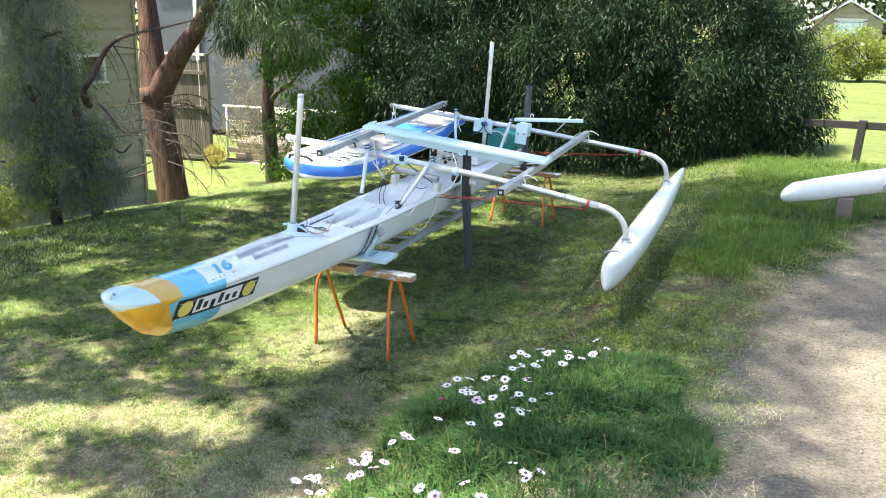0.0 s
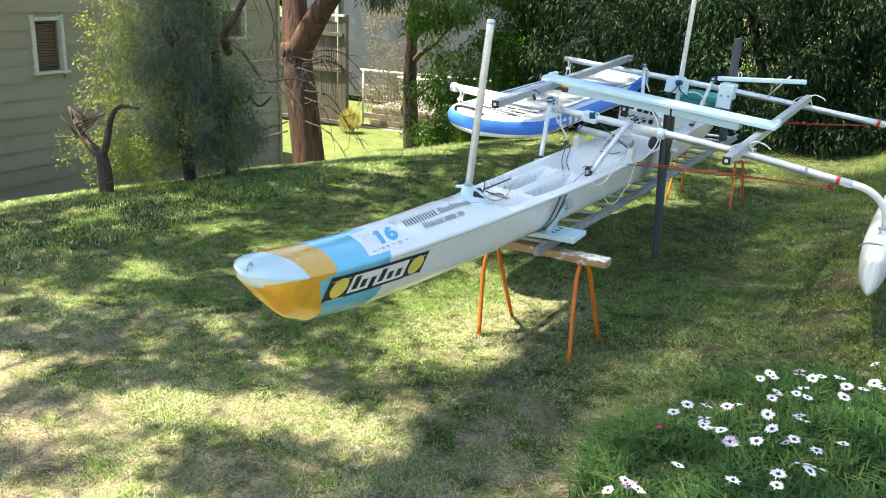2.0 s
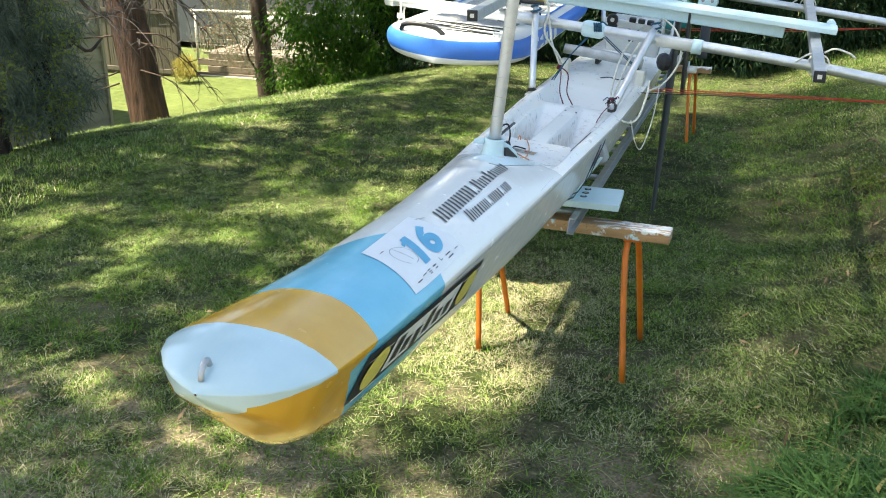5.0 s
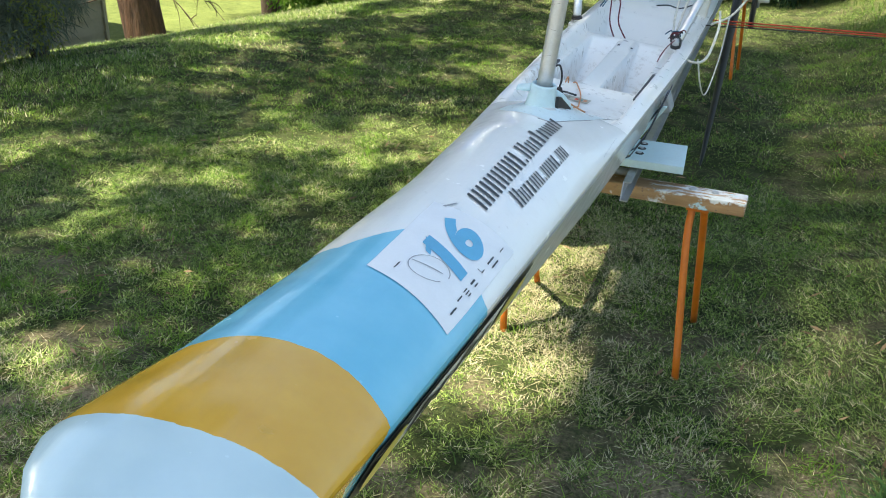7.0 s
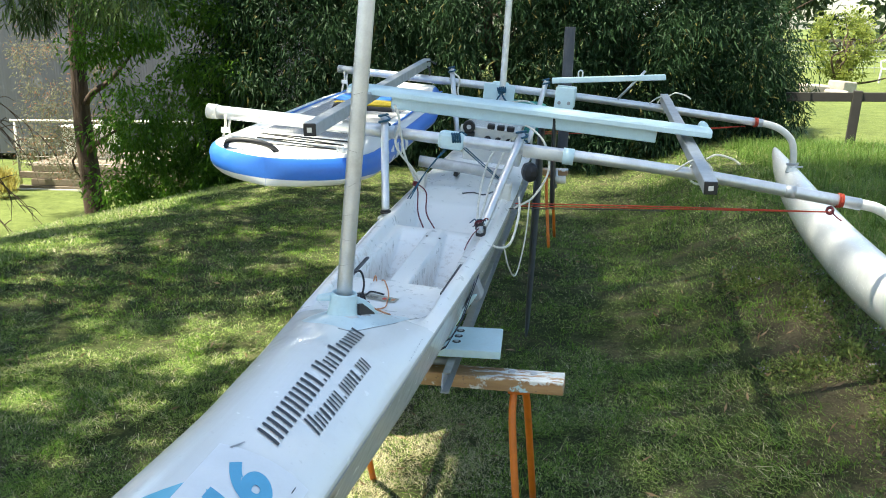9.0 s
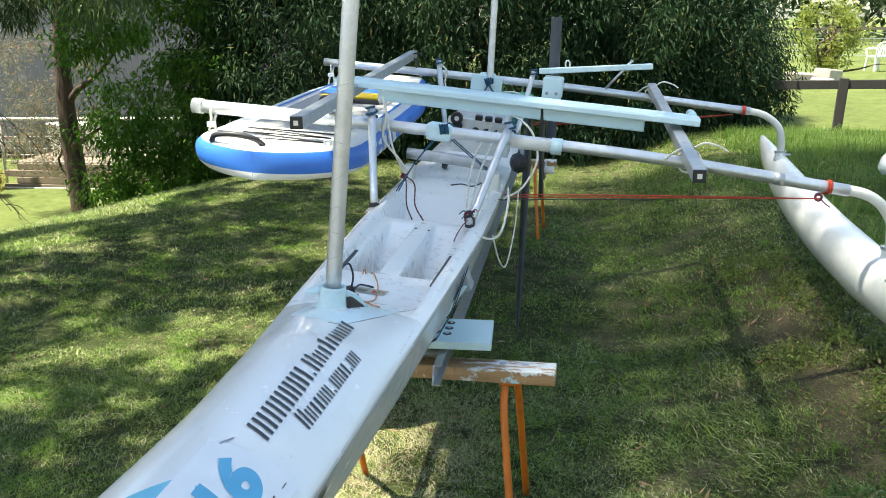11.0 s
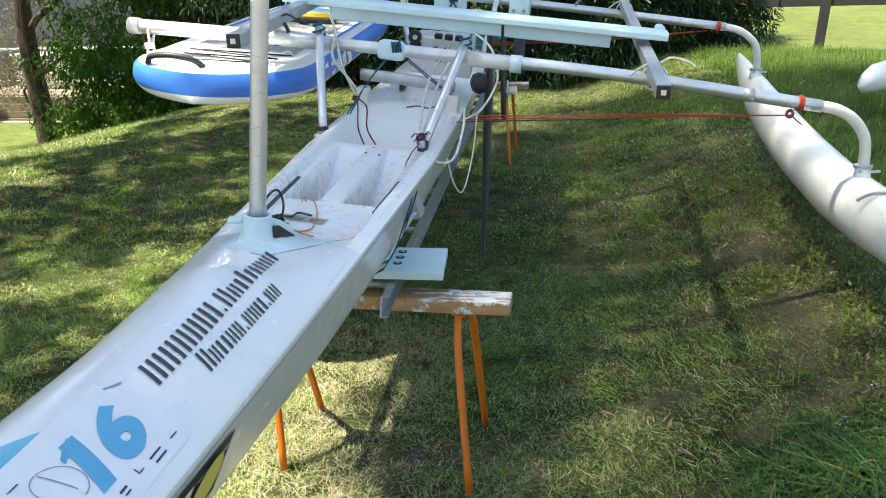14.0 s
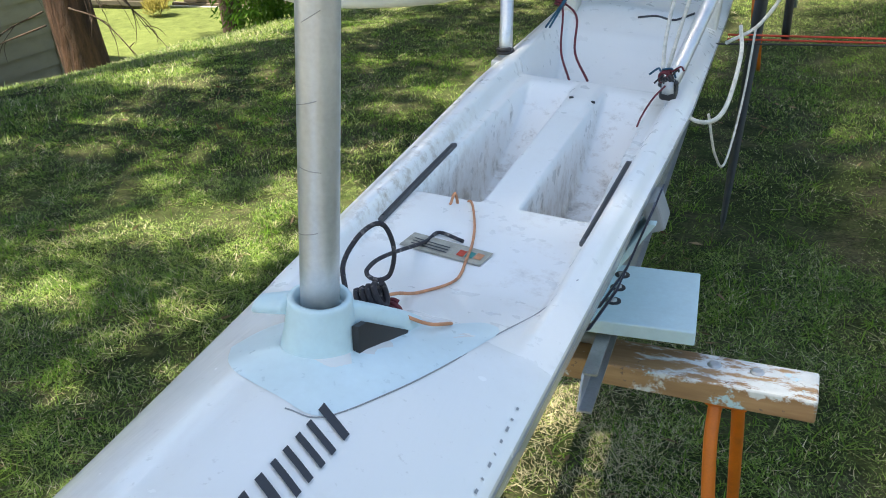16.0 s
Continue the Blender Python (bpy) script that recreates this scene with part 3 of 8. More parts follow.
# ---- weatherboard house beyond the lawn ----
def build_house():
    x0, y0, y1, zb, zt = -13.3, 2.0, 15.2, -2.2, 3.0
    house = thing("house", "khaki weatherboard house wall with small white-framed windows", "house", (x0, y1, landz(x0, y1)))
    wins = [(9.55, 10.06, 0.57, 1.37), (13.55, 14.22, 0.94, 1.47)]
    wall = bmesh.new()
    ys = [y0, wins[0][0], wins[0][1], wins[1][0], wins[1][1], y1 - 0.02]
    for a, b in zip(ys[::2], ys[1::2]):
        box(wall, (x0 - 0.16, (a + b) / 2, (zb + zt) / 2), (0.2, b - a, zt - zb))
    for a, b, lo, hi in wins:
        box(wall, (x0 - 0.16, (a + b) / 2, (zb + lo) / 2), (0.2, b - a, lo - zb))
        box(wall, (x0 - 0.16, (a + b) / 2, (hi + zt) / 2), (0.2, b - a, zt - hi))
    box(wall, (x0 - 4.1, y1 - 0.12, (zb + zt) / 2), (7.7, 0.2, zt - zb))
    box(wall, (x0 - 4.1, y0 + 0.1, (zb + zt) / 2), (7.7, 0.2, zt - zb))
    box(wall, (x0 - 8.0, (y0 + y1) / 2, (zb + zt) / 2), (0.2, y1 - y0, zt - zb))
    wall = part("wall", wall, WEATHERBOARD, house)
    made = {}

    def board_mesh(length):
        key = round(length, 2)
        if key not in made:
            bm = bmesh.new()
            h = 0.285
            prof = [(0.004, h), (0.016, h), (0.052, 0.0), (0.004, 0.0)]
            loft([[(px - 0.06, s * length / 2, pz) for px, pz in prof] for s in (-1, 1)], bm=bm)
            me = bpy.data.meshes.new("weatherboard")
            bm.to_mesh(me)
            bm.free()
            for p in me.polygons:
                p.use_smooth = False
            me.materials.append(WEATHERBOARD)
            made[key] = me
        return made[key]

    z = zb
    while z < zt - 0.1:
        spans = [(y0, y1)]
        for a, b, lo, hi in wins:
            if z < hi - 0.02 and z + 0.27 > lo + 0.02:
                spans = [s for p, q in spans for s in (((p, a), (b, q)) if p < a and b < q else ((p, q),))]
        for a, b in spans:
            ob = new("weatherboard", board_mesh(b - a))
            ob.location = (x0, (a + b) / 2, z)
            attach(ob, wall)
        z += 0.262
    for a, b, lo, hi in wins:
        f = bmesh.new()
        for cy, cz, sy, sz in ((a, (lo + hi) / 2, 0.06, hi - lo + 0.12), (b, (lo + hi) / 2, 0.06, hi - lo + 0.12), ((a + b) / 2, hi, b - a, 0.06)):
            box(f, (x0 - 0.03, cy, cz), (0.10, sy, sz), bevel=0.004)
        win = part("window", f, FRAME_W, house, "white-painted timber window frame")
        part("sill", boxed((x0 - 0.02, (a + b) / 2, lo - 0.02), (0.14, b - a + 0.14, 0.045)), FRAME_W, win)
        blind = bmesh.new()
        zz = lo + 0.03
        while zz < hi - 0.02:
            box(blind, (x0 - 0.16, (a + b) / 2, zz), (0.02, b - a - 0.06, 0.03), Euler((0, 0.5, 0)).to_matrix())
            zz += 0.042
        part("blind", blind, BLIND, win, "brown slatted blind behind the glass")
        box_back = boxed((x0 - 0.24, (a + b) / 2, (lo + hi) / 2), (0.02, b - a, hi - lo), bevel=0)
        part("backing", box_back, BLACK, win)
    part("corner_stop", boxed((x0 - 0.02, y1 + 0.01, (zb + zt) / 2), (0.07, 0.07, zt - zb)), WEATHERBOARD, house)
    roof = bmesh.new()
    loft([[(x0 + 0.5, yy, zt + 0.02), (x0 - 4, yy, zt + 2.0), (x0 - 8.6, yy, zt + 0.02), (x0 - 8.6, yy, zt - 0.1), (x0 - 4, yy, zt + 1.86), (x0 + 0.5, yy, zt - 0.1)] for yy in (y0 - 0.5, y1 + 0.5)], bm=roof)
    part("roof", roof, ROOF, house, "zinc roof with deep eaves")
    part("gutter", tube([(x0 + 0.54, y0 - 0.5, zt - 0.05), (x0 + 0.54, y1 + 0.5, zt - 0.05)], 0.06, 8, curve=False), FRAME_W, house)
    return house


build_house()


# ---- back fence, sleeper wall, mesh, corrugated shed ----
def build_back():
    y = 20.6
    fence = thing("paling_fence", "tall weathered grey timber paling fence", "fence", (-17.2, y, landz(-17.2, y)))
    rng = np.random.default_rng(5)
    me_list = []
    for k in range(4):
        bm = boxed((0, 0, 1.5), (0.058, 0.018, 3.0), bevel=0.003)
        me = bpy.data.meshes.new("paling")
        bm.to_mesh(me)
        bm.free()
        me.materials.append(PALING)
        me_list.append(me)
    for k in range(72):
        x = -20.1 + k * 0.063
        ob = new("paling", me_list[k % 4])
        ob.matrix_basis = pose(x, y - 0.03, landz(x, y) - 0.12 + rng.uniform(-0.03, 0.02), 0, rng.uniform(-0.5, 0.5), 0)
        attach(ob, fence)
    for z in (-1.78, -0.35, 0.62):
        part("rail", boxed((-17.9, y - 0.065, z), (4.5, 0.045, 0.10)), PALING, fence)
    part("capping_rail", boxed((-17.9, y - 0.02, 1.12), (4.6, 0.10, 0.06)), FRAME_W, fence, "pale top rail")
    for x in (-19.8, -17.7, -15.62):
        part("post", boxed((x, y + 0.02, -0.4), (0.13, 0.13, 3.1)), PALING, fence)

    wall = thing("sleeper_wall", "low retaining wall of old horizontal timber sleepers", "retaining wall", (-11.5, y + 0.4, landz(-11.5, y)))
    for r in range(4):
        for c in range(3):
            cx = -14.2 + c * 2.42 + (r % 2) * 0.3
            part("sleeper", boxed((cx, y + 0.5 + r * 0.035, -1.90 + r * 0.155), (2.38, 0.12, 0.145), bevel=0.008), SLEEPER, wall)
    part("edging_board", boxed((-11.6, y + 0.38, -1.93), (7.6, 0.05, 0.10)), FRAME_W, wall, "pale edging board")
    mesh = thing("mesh_fence", "white pipe-topped wire mesh fence on the sleeper wall", "fence", (-11.5, y + 0.7, -1.4))
    part("top_pipe", tube([(-15.6, y + 0.7, -0.36), (-7.5, y + 0.7, -0.30)], 0.035, 8, curve=False), FRAME_W, mesh)
    for x in (-15.5, -13.0, -10.5, -8.0):
        part("post", tube([(x, y + 0.7, -1.9), (x, y + 0.7, -0.33)], 0.03, 8, curve=False), FRAME_W, mesh)
    bm = bmesh.new()
    for k in range(78):
        x = -15.5 + k * 0.1
        tube([(x, y + 0.7, -1.35), (x, y + 0.7, -0.75)], 0.006, 4, curve=False, cap=False, bm=bm)
    for z in (-1.33, -1.18, -1.03, -0.88, -0.76):
        tube([(-15.5, y + 0.7, z), (-7.7, y + 0.7, z)], 0.006, 4, curve=False, cap=False, bm=bm)
    part("wire_mesh", bm, FRAME_W, mesh, "grid of pale wire")

    deck = thing("timber_deck", "grey timber deck behind the mesh fence", "deck", (-11.5, 23.0, -1.45))
    for k in range(18):
        part("plank", boxed((-11.6, 21.45 + k * 0.15, -1.40), (7.6, 0.14, 0.035), bevel=0.004), SLEEPER, deck)
    shed = thing("iron_shed", "white corrugated iron shed behind the fence", "shed", (-15, 25.2, -1.6))
    n = 330
    xs = np.linspace(-21, -8, n)
    off = 0.012 * np.sin(xs * 2 * np.pi / 0.09)
    rows = []
    for z in (-1.7, 4.2):
        rows.append(np.stack([xs, 25.0 + off, np.full(n, z)], 1))
    v = np.concatenate(rows)
    i = np.arange(n - 1)
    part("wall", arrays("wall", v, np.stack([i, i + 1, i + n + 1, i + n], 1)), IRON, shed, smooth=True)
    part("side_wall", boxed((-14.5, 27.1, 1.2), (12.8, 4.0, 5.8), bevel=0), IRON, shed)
    part("corner_flashing", boxed((-19.2, 24.95, 1.2), (0.14, 0.06, 5.8)), FRAME_W, shed)
    part("roof", boxed((-14.5, 27.1, 4.25), (13.6, 4.8, 0.12)), ROOF, shed)
    tub = thing("white_tub", "white moulded tub standing on the deck", "tub", (-14.4, 22.6, -1.38))
    bm = bmesh.new()
    loft([[(-14.4 + s * 0.75 * math.cos(a), 22.6 + s * 0.4 * math.sin(a), z) for a in np.linspace(0, 2 * math.pi, 20, endpoint=False)] for s, z in ((0.8, -1.38), (0.9, -1.1), (1.0, -0.62), (1.05, -0.60), (0.92, -0.60), (0.8, -1.25))], bm=bm)
    part("shell", bm, PLASTIC_W, tub, smooth=True)


build_back()


# ---- trees and bushes ----
def crown_points(rng, centre, size, n):
    p = rng.normal(size=(n, 3))
    p /= np.linalg.norm(p, axis=1, keepdims=True)
    p *= rng.random((n, 1)) ** 0.4
    return p * np.array(size) + np.array(centre)


def build_red_tree():
    rng = np.random.default_rng(11)
    x, y = -10.5, 12.7
    z = landz(x, y)
    tree = thing("stringybark_tree", "reddish stringy-barked tree with a forked leaning trunk", "tree", (x, y, z))
    bm = bmesh.new()
    fork = (x - 0.28, y, z + 2.25)
    tube([(x + 0.10, y, z - 0.25), (x, y, z + 0.25), (x - 0.12, y, z + 1.2), fork], (0.29, 0.25), 18, 8, bm=bm)
    tube([(x - 0.22, y, z + 2.0), (x - 0.36, y + 0.1, z + 3.2), (x - 0.5, y + 0.2, z + 5.0), (x - 0.4, y + 0.2, z + 8.0)], (0.27, 0.04), 14, 8, bm=bm)
    tube([(x - 0.26, y, z + 2.0), (x + 0.35, y - 0.1, z + 2.75), (x + 1.2, y - 0.3, z + 3.6), (x + 2.0, y - 0.5, z + 5.0), (x + 2.2, y - 0.3, z + 7.0)], (0.24, 0.015), 14, 8, bm=bm)
    part("trunk", bm, BARK_RED, tree)
    for k in range(13):
        twig = bmesh.new()
        h, s = rng.uniform(0.7, 2.3), (1 if k % 3 else -1)
        a = Vector((x - 0.1 + 0.2 * s, y - 0.2, z + h))
        L = rng.uniform(0.9, 1.9)
        tip = a + Vector((s * L, rng.uniform(-0.6, 0.1), rng.uniform(-0.9, -0.2)))
        mid = a.lerp(tip, 0.5) + Vector((0, 0, rng.uniform(0.1, 0.35)))
        line = smooth_line([a, mid, tip], 8)
        tube(line, (0.014, 0.003), 5, 3, bm=twig, curve=False)
        for q in line[5::2]:
            e = q + Vector((s * rng.uniform(0.05, 0.35), rng.uniform(-0.15, 0.15), rng.uniform(-0.6, 0.05)))
            tube([q, q.lerp(e, 0.5) + Vector((0.03 * s, 0, 0.04)), e], (0.007, 0.002), 4, 4, bm=twig)
        part("dead_branch", twig, BARK_DARK, tree, "dark arching dead branch")
    c = crown_points(rng, (-11.0, 12.8, z + 8.6), (2.0, 1.8, 1.5), 34)
    part("crown", leaf_cloud("crown", c, rng.uniform(0.3, 0.6, 34), 260, 0.18, 0.055, 0.7, rng), LEAF_CROWN, tree)
    hang = np.array([(x + rng.uniform(1.5, 3.3), y - rng.uniform(0.2, 0.9), z + rng.uniform(3.1, 3.9)) for _ in range(20)])
    part("hanging_foliage", leaf_cloud("hanging_foliage", hang, rng.uniform(0.2, 0.45, 20), 130, 0.14, 0.022, 1.0, rng), LEAF_CROWN, tree)


build_red_tree()


def build_shade_tree():
    """A big unseen tree, added so that its crown throws the dappled shade on the lawn."""
    rng = np.random.default_rng(14)
    x, y = -8.2, -1.6
    z = landz(x, y)
    tree = thing("gum_tree", "unseen spreading tree with an open gappy crown set to dapple the lawn", "tree", (x, y, z))
    bm = bmesh.new()
    tube([(x, y, z - 0.2), (x + 0.1, y, z + 1.5), (x + 0.3, y + 0.2, z + 3.5), (x + 0.9, y + 0.6, z + 6.5)], (0.30, 0.07), 16, 8, bm=bm)
    part("trunk", bm, BARK_RED, tree)
    H = 7.6
    ends = [(-7.2, 3.5), (-5.6, 1.6), (-7.6, 5.2), (-6.6, 0.6), (-6.8, 6.4)]
    for ex, ey in ends:
        bm = bmesh.new()
        limb(bm, (x + 0.7, y + 0.5, z + 5.6), (ex, ey, H), 0.035, 0.010, rng, 0.5)
        part("limb", bm, BARK_RED, tree)
    # sprays placed over the lawn in a lumpy sheet with gaps, holes cut for sunlit patches
    n = 8600
    gx, gy = rng.uniform(-8.6, 2.4, n), rng.uniform(0.6, 12.6, n)
    k = 0.40 * field(gx, gy, 0.85, 5) + 0.38 * field(gx, gy, 0.30, 6) + 0.22 * field(gx, gy, 0.13, 7)
    bar = np.full(n, 0.43)
    bar += -0.05 * (gy > 7.6) * (gx < -3.5)
    bar += 0.03 * (gy < 4.7) * (gx < -2.0) * (gx > -4.2) - 0.03 * (gy < 4.7) * (gx < -4.2) + 0.115 * (gy < 4.4) * (gy > 3.8) * (gx > -4.1) + 0.04 * (gy <= 3.8) * (gx > -4.1) - 0.05 * (gy > 4.45) * (gy < 5.1) * (gx > -3.6)
    hole = ((gx + 3.22) / 0.85) ** 2 + ((gy - 5.85) / 1.05) ** 2 < 1
    for hx, hy, ha, hb in ((-3.56, 4.03, 0.34, 0.26), (-3.06, 4.02, 0.20, 0.34), (-4.15, 3.60, 0.36, 0.25)):
        hole |= ((gx - hx) / ha) ** 2 + ((gy - hy) / hb) ** 2 < 1
    far = (gx < -6.6) & (gy > 10.5)
    bed = (gx > -1.9) & (gy < 3.9) & (k < 0.62)
    keep = (k > bar) & ~hole & ~far & ~bed & ~((gx > -2.95) & (gy > 4.5))
    gx, gy = gx[keep], gy[keep]
    n = len(gx)
    c = np.stack([gx + SUN_TO.x / SUN_TO.z * H, gy + SUN_TO.y / SUN_TO.z * H, H + rng.normal(0, 0.15, n)], 1)
    part("crown", leaf_cloud("crown", c, rng.uniform(0.08, 0.17, n), 32, 0.12, 0.042, 0.5, rng), LEAF_CROWN, tree)


build_shade_tree()


def build_tall_tree():
    """An unseen taller tree, added further off so that its high crown gives the soft even shade over the boat and the
    lawn by the float.
    """
    rng = np.random.default_rng(15)
    x, y = -12.0, -7.5
    z = landz(x, y)
    H = 19.0
    tree = thing("gum_tree", "unseen very tall tree with a high thin crown set to soften the sun", "tree", (x, y, z))
    bm = bmesh.new()
    tube([(x, y, z - 0.2), (x + 0.1, y, z + 4.0), (x + 0.8, y + 1.0, z + 10.0), (x + 2.4, y + 3.2, H - 1.0)], (0.5, 0.12), 16, 8, bm=bm)
    part("trunk", bm, BARK_RED, tree)
    for ex, ey in ((-8.2, 6.1), (-9.2, 3.1), (-6.2, 6.9), (-7.2, 3.5)):
        bm = bmesh.new()
        limb(bm, (x + 2.0, y + 2.8, H - 3.0), (ex, ey, H), 0.008, 0.004, rng, 0.5)
        part("limb", bm, BARK_RED, tree)
    def spray(gx, gy, size, per):
        n = len(gx)
        c = np.stack([gx + SUN_TO.x / SUN_TO.z * H, gy + SUN_TO.y / SUN_TO.z * H, H + rng.normal(0, 0.4, n)], 1)
        part("crown", leaf_cloud("crown", c, size, per, 0.13, 0.045, 0.5, rng), LEAF_CROWN, tree)

    gx, gy = rng.uniform(-2.5, 2.2, 4000), rng.uniform(3.3, 12.4, 4000)
    open_bed = (gx > -1.75) & (gx < -0.5) & (gy < 5.3) & (rng.random(4000) < 0.18)
    k = ~((gx > 0.30) & (gy < 6.5)) & ~open_bed & ~((gx < -1.75) & (gy < 4.5) & (rng.random(4000) < 0.75)) & ~((gx < -0.8) & (gy < 3.7))
    spray(gx[k], gy[k], rng.uniform(0.35, 0.55, k.sum()), 15)
    # a denser band of sprays added only to keep the boat in shade
    spray(rng.normal(-2.62, 0.065, 520), rng.uniform(3.15, 11.0, 520), rng.uniform(0.09, 0.19, 520), 40)


build_tall_tree()


def build_dark_tree():
    rng = np.random.default_rng(12)
    x, y = -10.05, 15.3
    z = landz(x, y)
    tree = thing("broadleaf_tree", "dark-trunked tree with glossy fresh green leaves to the ground", "tree", (x, y, z))
    bm = bmesh.new()
    tube([(x + 0.05, y, z - 0.2), (x, y, z + 0.6), (x - 0.05, y, z + 2.0), (x + 0.1, y, z + 4.0), (x + 0.8, y, z + 7.5)], (0.19, 0.06), 14, 8, bm=bm)
    for k in range(7):
        a = (x, y, z + 1.2 + 0.7 * k)
        limb(bm, a, (x + rng.uniform(0.8, 2.2), y - rng.uniform(0.2, 1.2), a[2] + rng.uniform(0.3, 1.2)), 0.06, 0.015, rng)
    part("trunk", bm, BARK_DARK, tree)
    pts = []
    for k in range(230):
        u = rng.random()
        pts.append((x + 1.02 + rng.uniform(0.0, 2.4) * (0.75 + 0.25 * u) - 0.9 * max(0, u - 0.4), y - 0.9 + rng.uniform(-0.8, 0.6), z + 0.5 + u * 4.2 + 0.5 * max(0.0, 0.3 - u)))
    pts = np.array(pts)
    part("crown", leaf_cloud("crown", pts, rng.uniform(0.20, 0.42, len(pts)), 150, 0.085, 0.028, 0.7, rng), LEAF_BRIGHT, tree)
    c = crown_points(rng, (x + 1.0, y - 0.6, z + 6.6), (1.8, 1.8, 1.6), 44)
    part("upper_crown", leaf_cloud("upper_crown", c, rng.uniform(0.35, 0.7, len(c)), 150, 0.15, 0.045, 0.5, rng), LEAF_CROWN, tree)


build_dark_tree()


def build_bush(name, label, stems, lobes, leaf, seed, per=250, size=(0.092, 0.0175), clump=0.42, droop=0.75, stem=0.11, reach=1.0):
    """A dense bush: stems and branches inside, and foliage in clumps over lobes."""
    rng = np.random.default_rng(seed)
    cx, cy = np.mean([s[0] for s in stems]), np.mean([s[1] for s in stems])
    bush = thing(name, label, "bush", (cx, cy, landz(cx, cy)))
    bm = bmesh.new()
    tips = []
    for sx, sy, h in stems:
        z = landz(sx, sy)
        top = (sx + rng.uniform(-0.5, 0.5), sy + rng.uniform(-0.3, 0.3), z + h)
        limb(bm, (sx, sy, z - 0.1), top, stem, stem * 0.32, rng, 0.25)
        for k in range(9):
            a = Vector((sx, sy, z)).lerp(Vector(top), rng.uniform(0.1, 0.8))
            b = a + Vector((rng.uniform(-1.5, 1.5), rng.uniform(-1.3, 0.9), rng.uniform(0.1, 1.3))) * reach
            limb(bm, a, b, stem * 0.32, stem * 0.07, rng, 0.3, 6)
            tips.append(b)
    part("branchwork", bm, BARK_DARK, bush, "dark tangled branches")
    pts, rad = [], []
    for (x, y, z), s, n in lobes:
        p = rng.normal(size=(n, 3))
        p /= np.linalg.norm(p, axis=1, keepdims=True)
        shell = rng.uniform(0.72, 1.0, (n, 1))
        q = p * shell * np.array(s) + np.array((x, y, z))
        keep = q[:, 2] > land(q[:, 0], q[:, 1]) + 0.12
        pts.append(q[keep])
        rad.append(rng.uniform(0.6, 1.25, keep.sum()) * clump)
    pts, rad = np.concatenate(pts), np.concatenate(rad)
    part("foliage", leaf_cloud("foliage", pts, rad, per, size[0], size[1], droop, rng), leaf, bush, "dense narrow drooping leaves")
    return bush


build_bush("wattle_bush", "tall dark green wattle thicket with drooping narrow leaves",
           [(-7.4, 15.0, 3.5), (-5.6, 15.0, 3.8), (-4.0, 15.2, 4.2), (-2.4, 15.3, 4.2), (-0.9, 15.6, 3.6)],
           [((-6.7, 15.3, 1.3), (1.2, 1.2, 2.2), 200), ((-5.7, 14.8, 1.6), (1.8, 1.7, 2.5), 330), ((-3.7, 14.9, 1.8), (2.0, 1.8, 2.7), 380),
            ((-1.9, 15.3, 1.7), (1.7, 1.7, 2.4), 330), ((-0.75, 15.4, 1.1), (1.0, 1.2, 1.6), 180), ((-6.0, 14.3, 0.1), (1.5, 0.7, 0.7), 80), ((-3.0, 14.3, 0.3), (2.4, 0.7, 0.7), 110), ((-4.5, 15.4, 4.4), (3.0, 2.0, 1.6), 150), ((-6.8, 15.4, 3.9), (1.6, 1.4, 1.3), 70)],
           LEAF_BUSH, 21)


def build_needle_tree(name, label, x, y, seed, height, spread, strands):
    """A she-oak: a leaning stem with long hanging needle strands."""
    rng = np.random.default_rng(seed)
    z = landz(x, y)
    tree = thing(name, label, "tree", (x, y, z))
    bm = bmesh.new()
    tube([(x, y, z - 0.1), (x - 0.15, y, z + 1.0), (x - 0.35, y, z + 2.2), (x - 0.5, y, z + height)], (0.075, 0.03), 10, 6, bm=bm)
    part("trunk", bm, BARK_DARK, tree)
    for k in range(10):
        bm = bmesh.new()
        u = rng.uniform(0.25, 0.95)
        a = Vector((x - 0.5 * u, y, z + height * u))
        limb(bm, a, a + Vector((rng.uniform(-1, 1) * spread, rng.uniform(-0.6, 0.6), rng.uniform(0.0, 0.6))), 0.04, 0.01, rng, 0.3, 6)
        part("limb", bm, BARK_DARK, tree)
    n = strands
    u = rng.random(n)
    px = x - 0.2 + rng.normal(0, 0.42, n) * spread
    py = y + rng.normal(0, 0.42, n) * spread
    pz = z + 0.25 + u * (height - 0.2)
    pts = np.stack([px, py, pz], 1)
    part("foliage", leaf_cloud("foliage", pts, rng.uniform(0.10, 0.30, n), 110, 0.13, 0.0075, 0.7, rng), LEAF_NEEDLE, tree, "hanging grey-green needle foliage")
    return tree


she_oak = build_needle_tree("she_oak", "she-oak with dense hanging grey-green needles", -8.42, 8.0, 31, 4.2, 0.62, 380)


